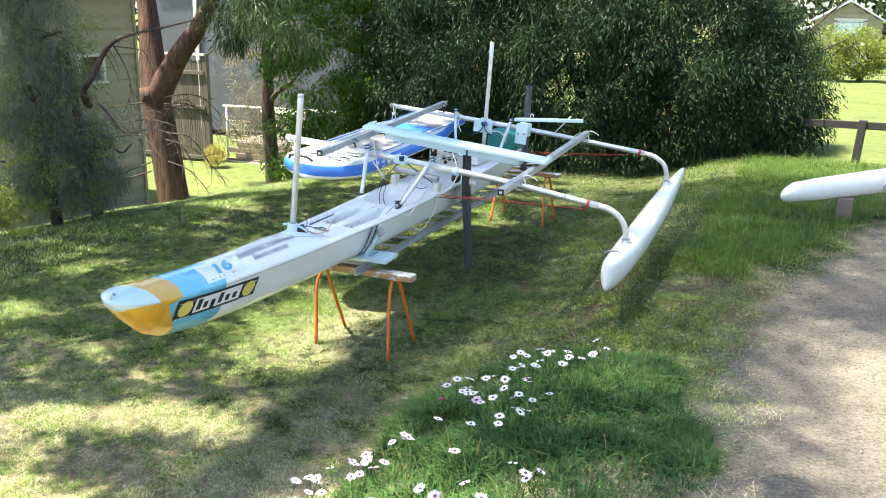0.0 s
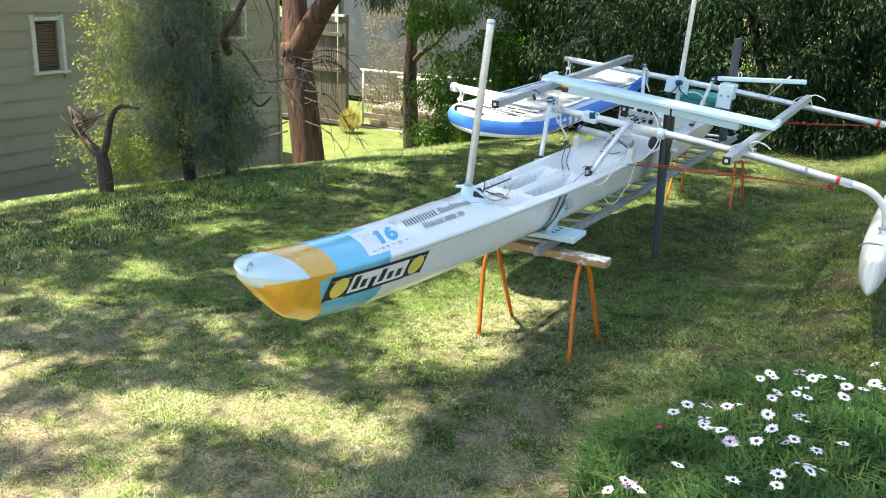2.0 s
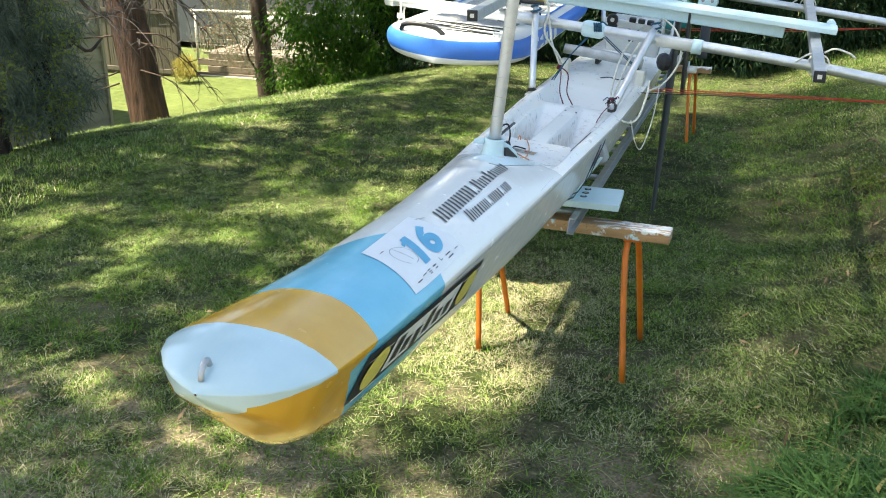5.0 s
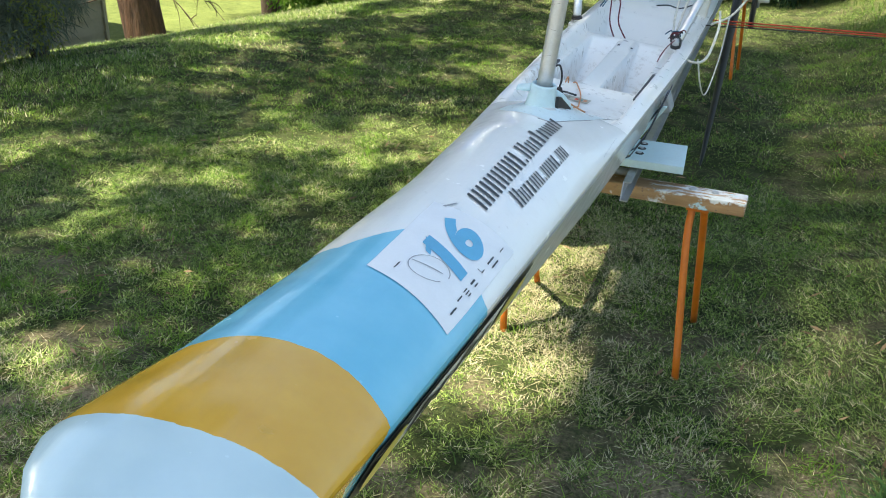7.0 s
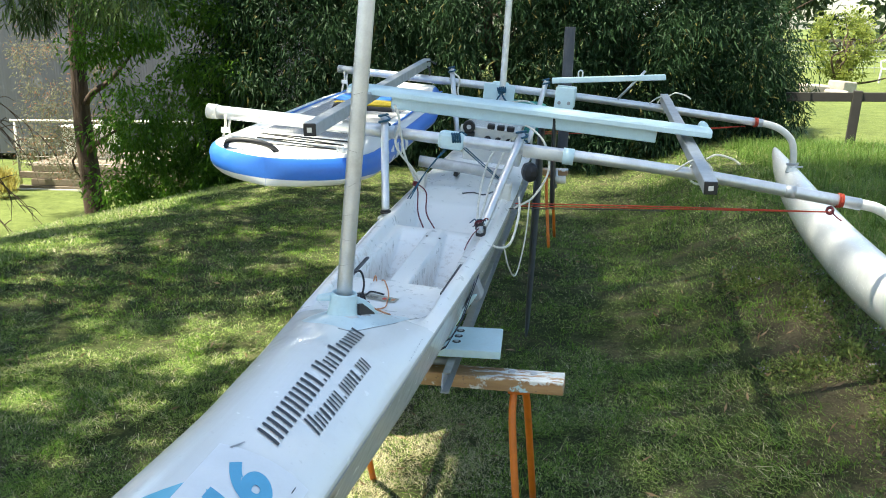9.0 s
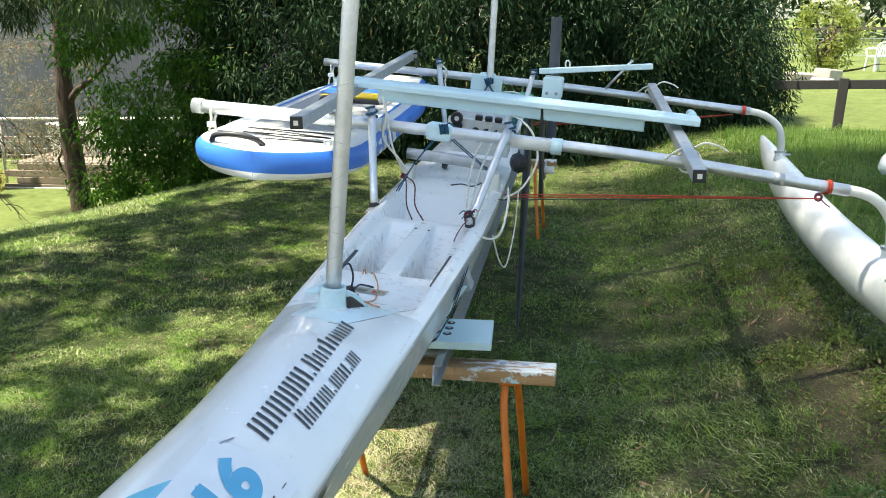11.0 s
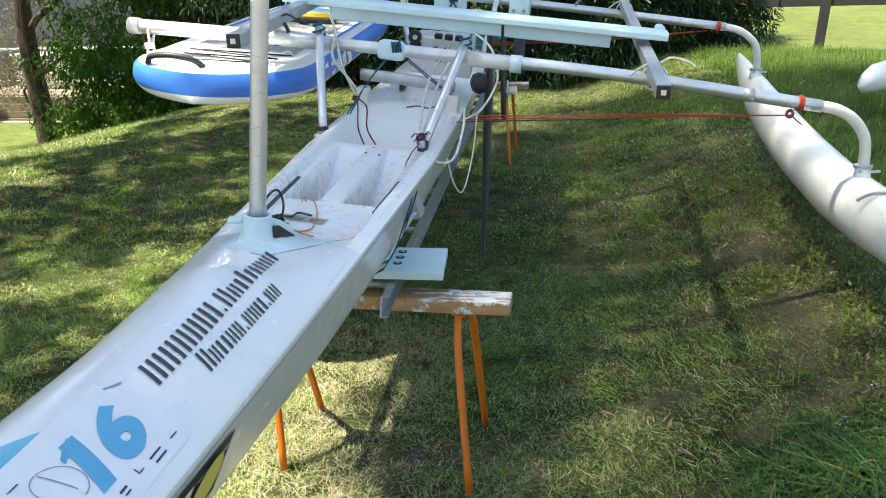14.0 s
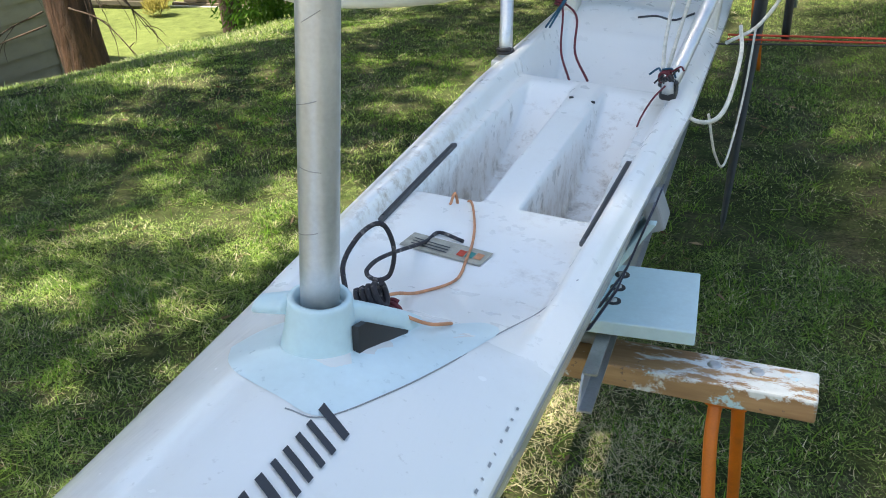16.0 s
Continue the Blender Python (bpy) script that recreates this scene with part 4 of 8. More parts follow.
def build_bare_limbs(tree):
    """Two bare limbs that reach out of the she-oak, with forked dead twigs."""
    rng = np.random.default_rng(33)
    y = 7.8
    limbs = (([(-8.05, 8.30, 1.30), (-7.85, 8.05, 1.40), (-7.62, y, 1.54), (-7.45, y, 1.73), (-7.27, y, 1.97), (-7.10, y, 2.10), (-6.85, y, 2.18), (-6.42, y, 2.26), (-5.95, y, 2.36)], (0.050, 0.006)),
             ([(-7.64, y, 1.50), (-7.34, y - 0.03, 1.36), (-7.11, y - 0.05, 1.15), (-6.96, y - 0.05, 1.10), (-6.70, y - 0.05, 1.15), (-6.40, y - 0.1, 1.15)], (0.020, 0.004)),
             ([(-7.14, y, 2.06), (-6.98, y, 1.80), (-6.94, y, 1.55), (-7.06, y, 1.32)], (0.009, 0.003)),
             ([(-7.12, y, 2.04), (-6.8, y, 2.02), (-6.5, y, 1.98)], (0.008, 0.003)),
             ([(-8.3, y, 2.2), (-8.0, y, 2.15), (-7.72, y, 2.05), (-7.60, y, 1.95)], (0.010, 0.003)))
    for line, r in limbs:
        bm = bmesh.new()
        tube(line, r, 9, 6, bm=bm)
        for _ in range(5):
            i = int(rng.integers(1, len(line) - 1))
            c = Vector(line[i]).lerp(Vector(line[i + 1]), rng.random())
            e = c + Vector((rng.uniform(-0.1, 0.2), rng.uniform(-0.1, 0.1), rng.uniform(-0.38, -0.05)))
            tube([c, c.lerp(e, 0.5) + Vector((0.03, 0, 0)), e], (0.005, 0.0015), 4, 4, bm=bm)
        part("limb", bm, BARK_DARK, tree, "dark bare limb")
    for _ in range(24):
        bm = bmesh.new()
        a = Vector((rng.uniform(-7.1, -6.5), y - 0.05 + rng.uniform(-0.1, 0.1), rng.uniform(1.05, 1.35)))
        d = Vector((rng.uniform(-0.25, 0.6), rng.uniform(-0.2, 0.2), rng.uniform(-0.35, 0.12)))
        b = a + d
        tube([a, a.lerp(b, 0.5) + Vector((0, 0, rng.uniform(0.03, 0.12))), b], (0.0045, 0.0015), 4, 5, bm=bm)
        for _ in range(3):
            c = a.lerp(b, rng.uniform(0.3, 0.95))
            e = c + Vector((rng.uniform(-0.12, 0.2), rng.uniform(-0.1, 0.1), rng.uniform(-0.22, 0.08)))
            tube([c, e], (0.003, 0.001), 4, 2, bm=bm, curve=False)
        part("dead_twig", bm, TWIG, tree, "bare grey dead twig")
    # small fresh leaves that catch the sun along its edge and over its face
    n = 100
    edge = np.arange(n) < 50
    pts = np.stack([np.where(edge, -7.86 + rng.normal(0, 0.10, n), -8.35 + rng.normal(0, 0.34, n)), np.where(edge, 8.15, 7.6) + rng.normal(0, 0.1, n), landz(-8.3, 8.0) + rng.uniform(0.15, 2.5, n)], 1)
    part("fresh_leaves", leaf_cloud("fresh_leaves", pts, rng.uniform(0.10, 0.20, n), 40, 0.036, 0.016, 0.2, rng), LEAF_YELLOW, tree, "small yellow-green leaves among the needles")


build_bare_limbs(she_oak)
build_needle_tree("she_oak", "smaller she-oak with hanging needles beside the house", -8.35, 8.6, 32, 1.3, 0.55, 80)


def build_small_tree():
    rng = np.random.default_rng(33)
    x, y = -8.6, 6.95
    z = landz(x, y)
    tree = thing("forked_sapling", "small gnarled sapling with a forked bare stem", "tree", (x, y, z))
    bm = bmesh.new()
    tube([(x, y, z - 0.1), (x, y, z + 0.25), (x - 0.05, y, z + 0.45)], (0.085, 0.06), 9, 5, bm=bm)
    part("trunk", bm, BARK_DARK, tree)
    bm = bmesh.new()
    tube([(x - 0.05, y, z + 0.4), (x - 0.31, y, z + 0.58), (x - 0.62, y + 0.1, z + 0.84)], (0.055, 0.02), 8, 5, bm=bm)
    part("limb", bm, BARK_DARK, tree)
    bm = bmesh.new()
    tube([(x - 0.02, y, z + 0.4), (x + 0.06, y, z + 0.52), (x + 0.17, y, z + 0.82), (x + 0.32, y, z + 0.95), (x + 0.60, y, z + 0.96)], (0.045, 0.014), 8, 5, bm=bm)
    part("limb", bm, BARK_DARK, tree)
    for k in range(14):
        bm = bmesh.new()
        a = Vector((x - 0.35 + rng.uniform(-0.25, 0.2), y, z + rng.uniform(0.52, 0.82)))
        tube([a, a + Vector((rng.uniform(-0.3, 0.5), rng.uniform(-0.2, 0.2), rng.uniform(0.0, 0.25)))], (0.012, 0.003), 5, 2, bm=bm, curve=False)
        part("twig", bm, BARK_DARK, tree)
    pts = [(x - 0.38 + rng.normal(0, 0.2), y + 0.65 + rng.normal(0, 0.2), z + rng.uniform(0.6, 2.0)) for _ in range(85)]
    pts = np.array(pts + [(x - 0.1 + rng.normal(0, 0.42), y + 0.3 + rng.normal(0, 0.12), z + rng.uniform(0.05, 0.55)) for _ in range(65)])
    part("leaves", leaf_cloud("leaves", pts, rng.uniform(0.10, 0.20, 150), 44, 0.040, 0.017, 0.2, rng), LEAF_YELLOW, tree, "sparse small yellow-green leaves")


build_small_tree()
build_bush("pale_shrub", "pale sparse shrub with cream and rusty leaves", [(-12.2, 18.4, 2.6)], [((-12.2, 18.4, 0.9), (1.0, 0.7, 1.9), 60), ((-12.4, 18.4, -0.6), (0.9, 0.6, 0.9), 24)], LEAF_PALE, 41, 110, (0.075, 0.018), 0.34, 0.3, 0.035, 0.5)
build_bush("yellow_shrub", "small spiky yellow-leaved shrub at the foot of the fence", [(-14.9, 19.9, 0.4)], [((-14.9, 19.9, -1.62), (0.26, 0.2, 0.30), 30)], LEAF_GOLD, 42, 60, (0.11, 0.016), 0.12, -0.9, 0.015, 0.12)


# ---- the field beyond the rail fence ----
# Weathered timber, base darkened in place of the shade that falls on it.
POST = plain("weathered_rail_in_shade", (0.030, 0.026, 0.023), 0.85, 0, 0.2, 4, bumps=0.4)


def build_field():
    fence = thing("rail_fence", "low fence of grey logs with a single top rail", "fence", (0.85, 14.4, landz(0.85, 14.4)))
    for x, y in ((0.85, 14.4), (3.6, 13.9), (6.4, 13.4), (9.2, 12.9)):
        z = landz(x, y)
        part("post", boxed((x, y, z + 0.27), (0.11, 0.10, 0.78), Euler((0, radians(3), radians(-10))).to_matrix(), 0.008), POST, fence)
    for a, b in (((0.05, 14.55, 0.90), (3.6, 13.9, 0.98)), ((3.6, 13.9, 0.98), (9.3, 12.9, 1.0))):
        part("rail", beam_between(a, b, 0.06, 0.11, 0.006), POST, fence)
    build_bush("garden_shrub", "yellow-green open garden shrub on the lawn", [(3.75, 26.4, 1.4)], [((3.75, 26.4, 1.35), (0.85, 0.8, 0.75), 44), ((4.0, 26.3, 0.6), (0.4, 0.4, 0.45), 14)], LEAF_YELLOW, 43, 70, (0.10, 0.04), 0.26, 0.2)
    for k, (x, y, s, r) in enumerate(((3.0, 25.2, (0.75, 0.4, 0.3), 12), (3.55, 25.1, (0.5, 0.45, 0.42), 40), (3.3, 24.6, (0.5, 0.35, 0.2), -20))):
        b = tagged(part("stone_block", boxed((0, 0, 0), s, Euler((0.05, 0.08, radians(r))).to_matrix(), 0.03), STONE, None), "pale rough garden stone block on the grass", "stone", group="garden stones")
        b.location = (x, y, landz(x, y) + s[2] * 0.42)
    # white plastic garden furniture
    chair = thing("garden_chair", "white moulded plastic garden chair", "chair", (0, 0, 0), "garden chairs")
    part("seat", boxed((0, 0, 0.42), (0.46, 0.44, 0.035), bevel=0.01), PLASTIC_W, chair)
    for sx in (-0.2, 0.2):
        for sy in (-0.19, 0.19):
            part("leg", beam_between((sx, sy, 0.41), (sx * 1.15, sy * 1.15, 0.0), 0.05, 0.05), PLASTIC_W, chair)
        part("armrest", tube([(sx * 1.1, -0.2, 0.44), (sx * 1.15, -0.2, 0.64), (sx * 1.12, 0.2, 0.68)], 0.025, 8, 5), PLASTIC_W, chair)
    back = bmesh.new()
    for k in range(5):
        beam_between((-0.16 + 0.08 * k, 0.21, 0.44), (-0.17 + 0.085 * k, 0.29, 0.80), 0.045, 0.02, 0, back)
    tube([(-0.22, 0.22, 0.44), (-0.22, 0.28, 0.76), (0, 0.31, 0.84), (0.22, 0.28, 0.76), (0.22, 0.22, 0.44)], 0.022, 8, 6, bm=back)
    part("backrest", back, PLASTIC_W, chair)
    spots = [(6.5, 31.0, 200), (8.6, 30.6, 30), (7.9, 32.6, 110)]
    chair.matrix_basis = pose(spots[0][0], spots[0][1], landz(*spots[0][:2]), 0, 0, spots[0][2])
    for o in chair.children:
        o.matrix_parent_inverse = Matrix()
    for x, y, r in spots[1:]:
        copy_thing(chair, pose(x, y, landz(x, y), 0, 0, r))
    x, y = 7.75, 31.5
    z = landz(x, y)
    table = thing("garden_table", "round white plastic garden table", "table", (x, y, z))
    top = bmesh.new()
    bmesh.ops.create_cone(top, cap_ends=True, segments=28, radius1=0.58, radius2=0.6, depth=0.05, matrix=Matrix.Translation((x, y, z + 0.72)))
    part("tabletop", top, PLASTIC_W, table)
    for a in range(4):
        c, s = math.cos(a * math.pi / 2 + 0.4), math.sin(a * math.pi / 2 + 0.4)
        part("leg", beam_between((x + 0.35 * c, y + 0.35 * s, z + 0.70), (x + 0.45 * c, y + 0.45 * s, z), 0.06, 0.06), PLASTIC_W, table)
    pole = thing("metal_pole", "thin grey metal pole beside the garden table", "pole", (7.4, 28.5, landz(7.4, 28.5)))
    part("shaft", tube([(7.4, 28.5, landz(7.4, 28.5)), (7.4, 28.5, 3.2)], 0.03, 8, curve=False), ALU_DULL, pole)
    far = thing("wire_fence", "far post and wire fence with a top rail", "fence", (4, 37, landz(4, 37)))
    for k in range(12):
        x = -14 + k * 3.0
        part("post", boxed((x, 37, landz(x, 37) + 0.55), (0.12, 0.12, 1.2)), LOG, far)
    part("top_rail", boxed((3, 37, 1.25), (36, 0.08, 0.10)), PALING, far)
    bm = bmesh.new()
    for k in range(5):
        tube([(-15, 37, 0.3 + 0.2 * k), (21, 37, 0.3 + 0.2 * k)], 0.012, 4, curve=False, cap=False, bm=bm)
    for k in range(90):
        x = -15 + k * 0.4
        tube([(x, 37, 0.1), (x, 37, 1.2)], 0.008, 4, curve=False, cap=False, bm=bm)
    part("wires", bm, ALU_DULL, far)
    # garden shed with a gable, beyond
    shed = thing("garden_shed", "khaki weatherboard garden shed with a pale blue door", "shed", (1.6, 45, landz(2.6, 46)))
    x0, x1, y0, zb, ze = 0.1, 2.95, 45.0, landz(2.6, 46) - 0.2, 2.15
    gable = bmesh.new()
    loft([[(x0, yy, zb), (x1, yy, zb), (x1, yy, ze), ((x0 + x1) / 2, yy, ze + 0.82), (x0, yy, ze)] for yy in (y0, y0 + 4)], bm=gable)
    walls = part("wall", gable, WEATHERBOARD, shed)
    for k in range(12):
        z = zb + 0.15 + k * 0.26
        half = (x1 - x0) / 2 if z < ze else (x1 - x0) / 2 * (1 - (z - ze) / 0.82)
        for a, b in (((x0 + x1) / 2 - half, 0.98), (2.22, (x0 + x1) / 2 + half)) if z < 2.05 else (((x0 + x1) / 2 - half, (x0 + x1) / 2 + half),):
            if b - a > 0.05:
                part("weatherboard", boxed(((a + b) / 2, y0 - 0.015, z), (b - a, 0.03, 0.24), bevel=0), WEATHERBOARD, walls)
    door = part("door", boxed((1.6, y0 - 0.03, zb + 1.2), (1.1, 0.05, 2.05)), PALE, shed, "pale blue boarded door")
    for k in range(5):
        part("door_board", boxed((1.18 + k * 0.21, y0 - 0.06, zb + 1.2), (0.195, 0.02, 2.0)), PALE, door)
    fr = bmesh.new()
    for cx in (0.98, 2.22):
        box(fr, (cx, y0 - 0.05, zb + 1.2), (0.16, 0.08, 2.2))
    box(fr, (1.6, y0 - 0.05, zb + 2.32), (1.4, 0.08, 0.16))
    part("door_frame", fr, FRAME_W, door)
    mid = (x0 + x1) / 2
    for sgn in (-1, 1):
        e = mid + sgn * 1.62
        bm = bmesh.new()
        loft([[(mid, yy, ze + 0.88), (e, yy, ze - 0.05), (e, yy, ze + 0.03), (mid, yy, ze + 0.97)] for yy in (y0 - 0.3, y0 + 4.3)], bm=bm)
        part("roof_slope", bm, ROOF, shed, "pale metal roof")
    build_bush("hedge_shrub", "yellow-green hedge shrub in front of the shed", [(0.7, 36.0, 1.2), (1.8, 36.1, 1.3)], [((0.7, 36.0, 1.05), (0.85, 0.7, 0.95), 60), ((1.85, 36.1, 1.1), (0.85, 0.7, 0.95), 60)], LEAF_YELLOW, 44, 90, (0.11, 0.045), 0.34, 0.0)
    brick = thing("lean_to", "small reddish brick lean-to beside the shed", "outbuilding", (-0.6, 47, 0))
    part("wall", boxed((-1.3, 47, 0.6), (2.4, 2.0, 1.8)), SLEEPER, brick)
    part("roof", boxed((-1.3, 46.9, 1.62), (2.7, 2.4, 0.08), Euler((0, -0.2, 0)).to_matrix()), ROOF, brick)


build_field()


def build_woods():
    rng = np.random.default_rng(51)
    pts, rad = [], []
    for k in range(620):
        a = rng.uniform(-1.25, 1.25)
        d = rng.uniform(56, 74)
        pts.append((d * math.sin(a), 2 + d * math.cos(a), rng.uniform(0, 9)))
        rad.append(rng.uniform(1.0, 2.2))
    me = leaf_cloud("far_woods", pts, rad, 60, 0.75, 0.34, 0.3, rng)
    tagged(part("far_woods", me, LEAF_FAR, None), "dark belt of distant trees behind the field", "woods", kind="stuff")


build_woods()


# ---- the outrigger canoe ----
XC = -3.01
HEEL = Matrix.Translation((XC, 0, 0.9)) @ Matrix.Rotation(radians(5.0), 4, "Y") @ Matrix.Translation((-XC, 0, -0.9))
ST_Y = [3.128, 3.140, 3.155, 3.18, 3.22, 3.27, 3.32, 3.37, 3.50, 3.80, 4.20, 4.60, 5.00, 5.50, 6.00, 7.00, 8.00, 9.00, 9.50, 9.75, 9.82]
ST_B = [0.002, 0.036, 0.064, 0.096, 0.128, 0.150, 0.156, 0.156, 0.155, 0.159, 0.169, 0.182, 0.194, 0.216, 0.237, 0.243, 0.235, 0.195, 0.150, 0.090, 0.03]
ST_G = [1.093, 1.094, 1.094, 1.093, 1.091, 1.086, 1.078, 1.070, 1.052, 1.030, 1.013, 1.003, 0.998, 0.997, 1.002, 1.010, 1.020, 1.030, 1.035, 1.04, 1.04]
ST_C = [1.094, 1.106, 1.112, 1.118, 1.124, 1.128, 1.127, 1.124, 1.112, 1.092, 1.082, 1.079, 1.030, 1.010, 1.010, 1.050, 1.055, 1.060, 1.06, 1.05, 1.045]
ST_K = [1.090, 1.072, 1.054, 1.028, 0.988, 0.932, 0.884, 0.846, 0.787, 0.744, 0.716, 0.707, 0.708, 0.714, 0.716, 0.718, 0.724, 0.75, 0.80, 0.88, 0.98]
ST_S = [-0.032, -0.032, -0.032, -0.033, -0.034, -0.035, -0.035, -0.035, -0.031, -0.026, -0.023, -0.019, -0.013, -0.010, -0.006, 0.0, 0.0, 0.0, 0.0, 0.0, 0.0]


def sway(y):
    """The bow's small set to one side of the middle line."""
    return float(np.interp(y, ST_Y, ST_S))


def hull_at(y):
    return tuple(float(np.interp(y, ST_Y, s)) for s in (ST_B, ST_G, ST_C, ST_K))


def slim(y):
    """How much less the foredeck's half breadth is on the side away from the float."""
    return np.interp(y, [3.45, 3.9, 4.3, 4.6, 5.05], [0.0, 0.009, 0.021, 0.016, 0.0])


def girth(f, y):
    """Share of the half breadth at f of the depth below the gunwale: a rolled rim over flat flaring sides that meet in a rounded vee."""
    b, g, c, k = hull_at(y)
    s = min(0.85, float(np.interp(y, [3.8, 4.9], [0.37, 0.24])) * (g - k) / max(b, 0.02))
    flat = 1.0 - s * max(0.0, f - 0.035)
    low = min(1.0, max(0.0, (1.0 - f) / 0.34))
    return max(0.0, flat * math.sin(low * math.pi / 2) ** 0.62) * (1.0 - 0.012 * max(0.0, 1 - f / 0.02))


def deck_z(x, y):
    """Height of the deck moulding over the hull's own middle line, before the heel."""
    x, y = np.asarray(x, float), np.asarray(y, float)
    b, g, c = (np.interp(y, ST_Y, s) for s in (ST_B, ST_G, ST_C))
    u = np.clip(np.abs(x) / (b - slim(y) * (x < 0)), 0, 1)
    z = g + (c - g) * (1 - u**2.3) ** 0.85
    ax = np.abs(x) * np.clip(0.240 / b, 0.9, 1.25)
    # behind the mast the crowned foredeck runs down to a flat step inside raised rims
    inside = step(0.185 - ax, -0.012, 0.012) * step(y, 4.93, 5.16) * (1 - step(y, 6.60, 6.80))
    z = z * (1 - inside) + 0.985 * inside
    rim = step(ax, 0.172, 0.19) * step(0.232 - ax, -0.004, 0.02) * step(y, 5.05, 5.3) * (1 - step(y, 6.5, 6.8))
    z = z + 0.012 * rim
    # the deck swells into the mast step
    z = z + 0.026 * np.exp(-((x + 0.012) / 0.075) ** 2 - ((y - 4.83) / 0.085) ** 2)
    # foot wells either side of a dividing spine
    floor = np.interp(y, [5.38, 5.42, 5.60, 5.85, 6.02, 6.12], [0.775, 0.765, 0.79, 0.86, 0.95, 0.985])
    aw = np.abs(x)
    well = step(aw, 0.033, 0.044) * step(0.141 - aw, -0.004, 0.009) * step(y, 5.400, 5.416) * (1 - step(y, 6.05, 6.14))
    z = np.where(well > 0, z * (1 - well) + np.minimum(floor, 0.985) * well, z)
    spine = step(0.03 - ax, -0.006, 0.012) * step(y, 5.9, 6.0) * (1 - step(y, 6.12, 6.17))
    z = z + 0.006 * spine
    # seat bucket and backrest
    seat = np.interp(y, [6.15, 6.19, 6.24, 6.36, 6.48, 6.58, 6.70, 6.80], [0.985, 0.905, 0.862, 0.852, 0.878, 0.955, 1.03, 1.05])
    bowl = step(0.183 - ax, -0.012, 0.03) * step(y, 6.15, 6.18) * (1 - step(y, 6.70, 6.82))
    z = z * (1 - bowl) + np.minimum(seat, z) * bowl
    return z


def deck_point(x, y, lift=0.0):
    """A world place on the deck at x across from the middle line."""
    return HEEL @ Vector((XC + sway(y) + x, y, float(deck_z(x, y)) + lift))


canoe = thing("outrigger_canoe", "white outrigger sailing canoe with blue and ochre bow on trestles", "outrigger canoe", (XC, 6.2, 0.72))


def build_hull():
    ys = np.unique(np.round(np.concatenate([[3.128, 3.13, 3.135, 3.14, 3.147], np.arange(3.155, 3.6, 0.0125), np.arange(3.6, 4.9, 0.03), np.arange(4.9, 5.36, 0.02), np.arange(5.36, 5.44, 0.004), np.arange(5.44, 6.9, 0.012), np.arange(6.9, 9.5, 0.06), np.arange(9.5, 9.821, 0.02)]), 4))
    n = 101
    rows = []
    for y in ys:
        b, g, c, k = hull_at(y)
        xs = np.linspace(-1, 1, n)
        xs = xs * np.where(xs < 0, b - slim(y), b)
        rows.append(np.stack([XC + sway(y) + xs, np.full(n, y), deck_z(xs, np.full(n, y))], 1))
    v = np.concatenate(rows)
    m = len(ys)
    i = (np.arange(m - 1)[:, None] * n + np.arange(n - 1)).ravel()
    me = arrays("deck", v, np.stack([i, i + 1, i + n + 1, i + n], 1))
    me.transform(HEEL)
    hull = bmesh.new()
    rows = []
    ys2 = np.unique(np.round(np.concatenate([[3.128, 3.13, 3.135, 3.14, 3.147], np.arange(3.155, 3.6, 0.0125), np.arange(3.6, 9.5, 0.08), np.arange(9.5, 9.821, 0.04)]), 4))
    for y in ys2:
        b, g, c, k = hull_at(y)
        d = g - k
        half = [(girth(f, y), f) for f in (0, 0.02, 0.035, 0.06, 0.12, 0.2, 0.30, 0.42, 0.55, 0.66, 0.74, 0.82, 0.88, 0.93, 0.97, 0.99, 1.0)]
        m = XC + sway(y)
        ring = [(m - u * (b - float(slim(y))), y, g - w * d) for u, w in half] + [(m + u * b, y, g - w * d) for u, w in half[-2::-1]]
        rows.append([HEEL @ Vector(p) for p in ring])
    loft(rows, closed=False, bm=hull)
    body = part("hull", hull, HULL, canoe, "white glossy hull, ochre and sky-blue bow bands")
    # the painted foredeck and the moulded cockpit are one skin with two looks
    deck = part("deck", me, HULL, canoe, "white foredeck and moulded two-well cockpit", smooth=True)
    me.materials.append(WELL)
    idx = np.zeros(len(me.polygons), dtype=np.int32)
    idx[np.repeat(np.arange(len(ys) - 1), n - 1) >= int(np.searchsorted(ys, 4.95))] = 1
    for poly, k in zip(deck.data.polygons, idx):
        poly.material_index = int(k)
    part("transom", tube([HEEL @ Vector((XC, 9.815, z)) for z in (0.985, 1.0, 1.03, 1.045)], 0.022, 8, 4), WHITE, canoe)
    for s in (-1, 1):
        pts = []
        for y in np.linspace(3.95, 9.6, 34):
            b, g, c, k = hull_at(y)
            pts.append(HEEL @ Vector((XC + sway(y) + s * ((b - (float(slim(y)) if s < 0 else 0.0)) * girth(0.018 / (g - k), y) - 0.0005), y, g - 0.018)))
        part("gunwale_line", tube(pts, 0.0026, 6, 2), GREYBOX, body, "thin grey line below the gunwale")
    return body, deck


hull_part, deck_part = build_hull()


def on_deck(points, faces, lift, name, material, parent, label=""):
    """A thin skin laid on the deck: points as (x across, y along)."""
    v = [deck_point(x, y, lift) for x, y in points]
    return part(name, arrays(name, [tuple(p) for p in v], faces), material, parent, label)


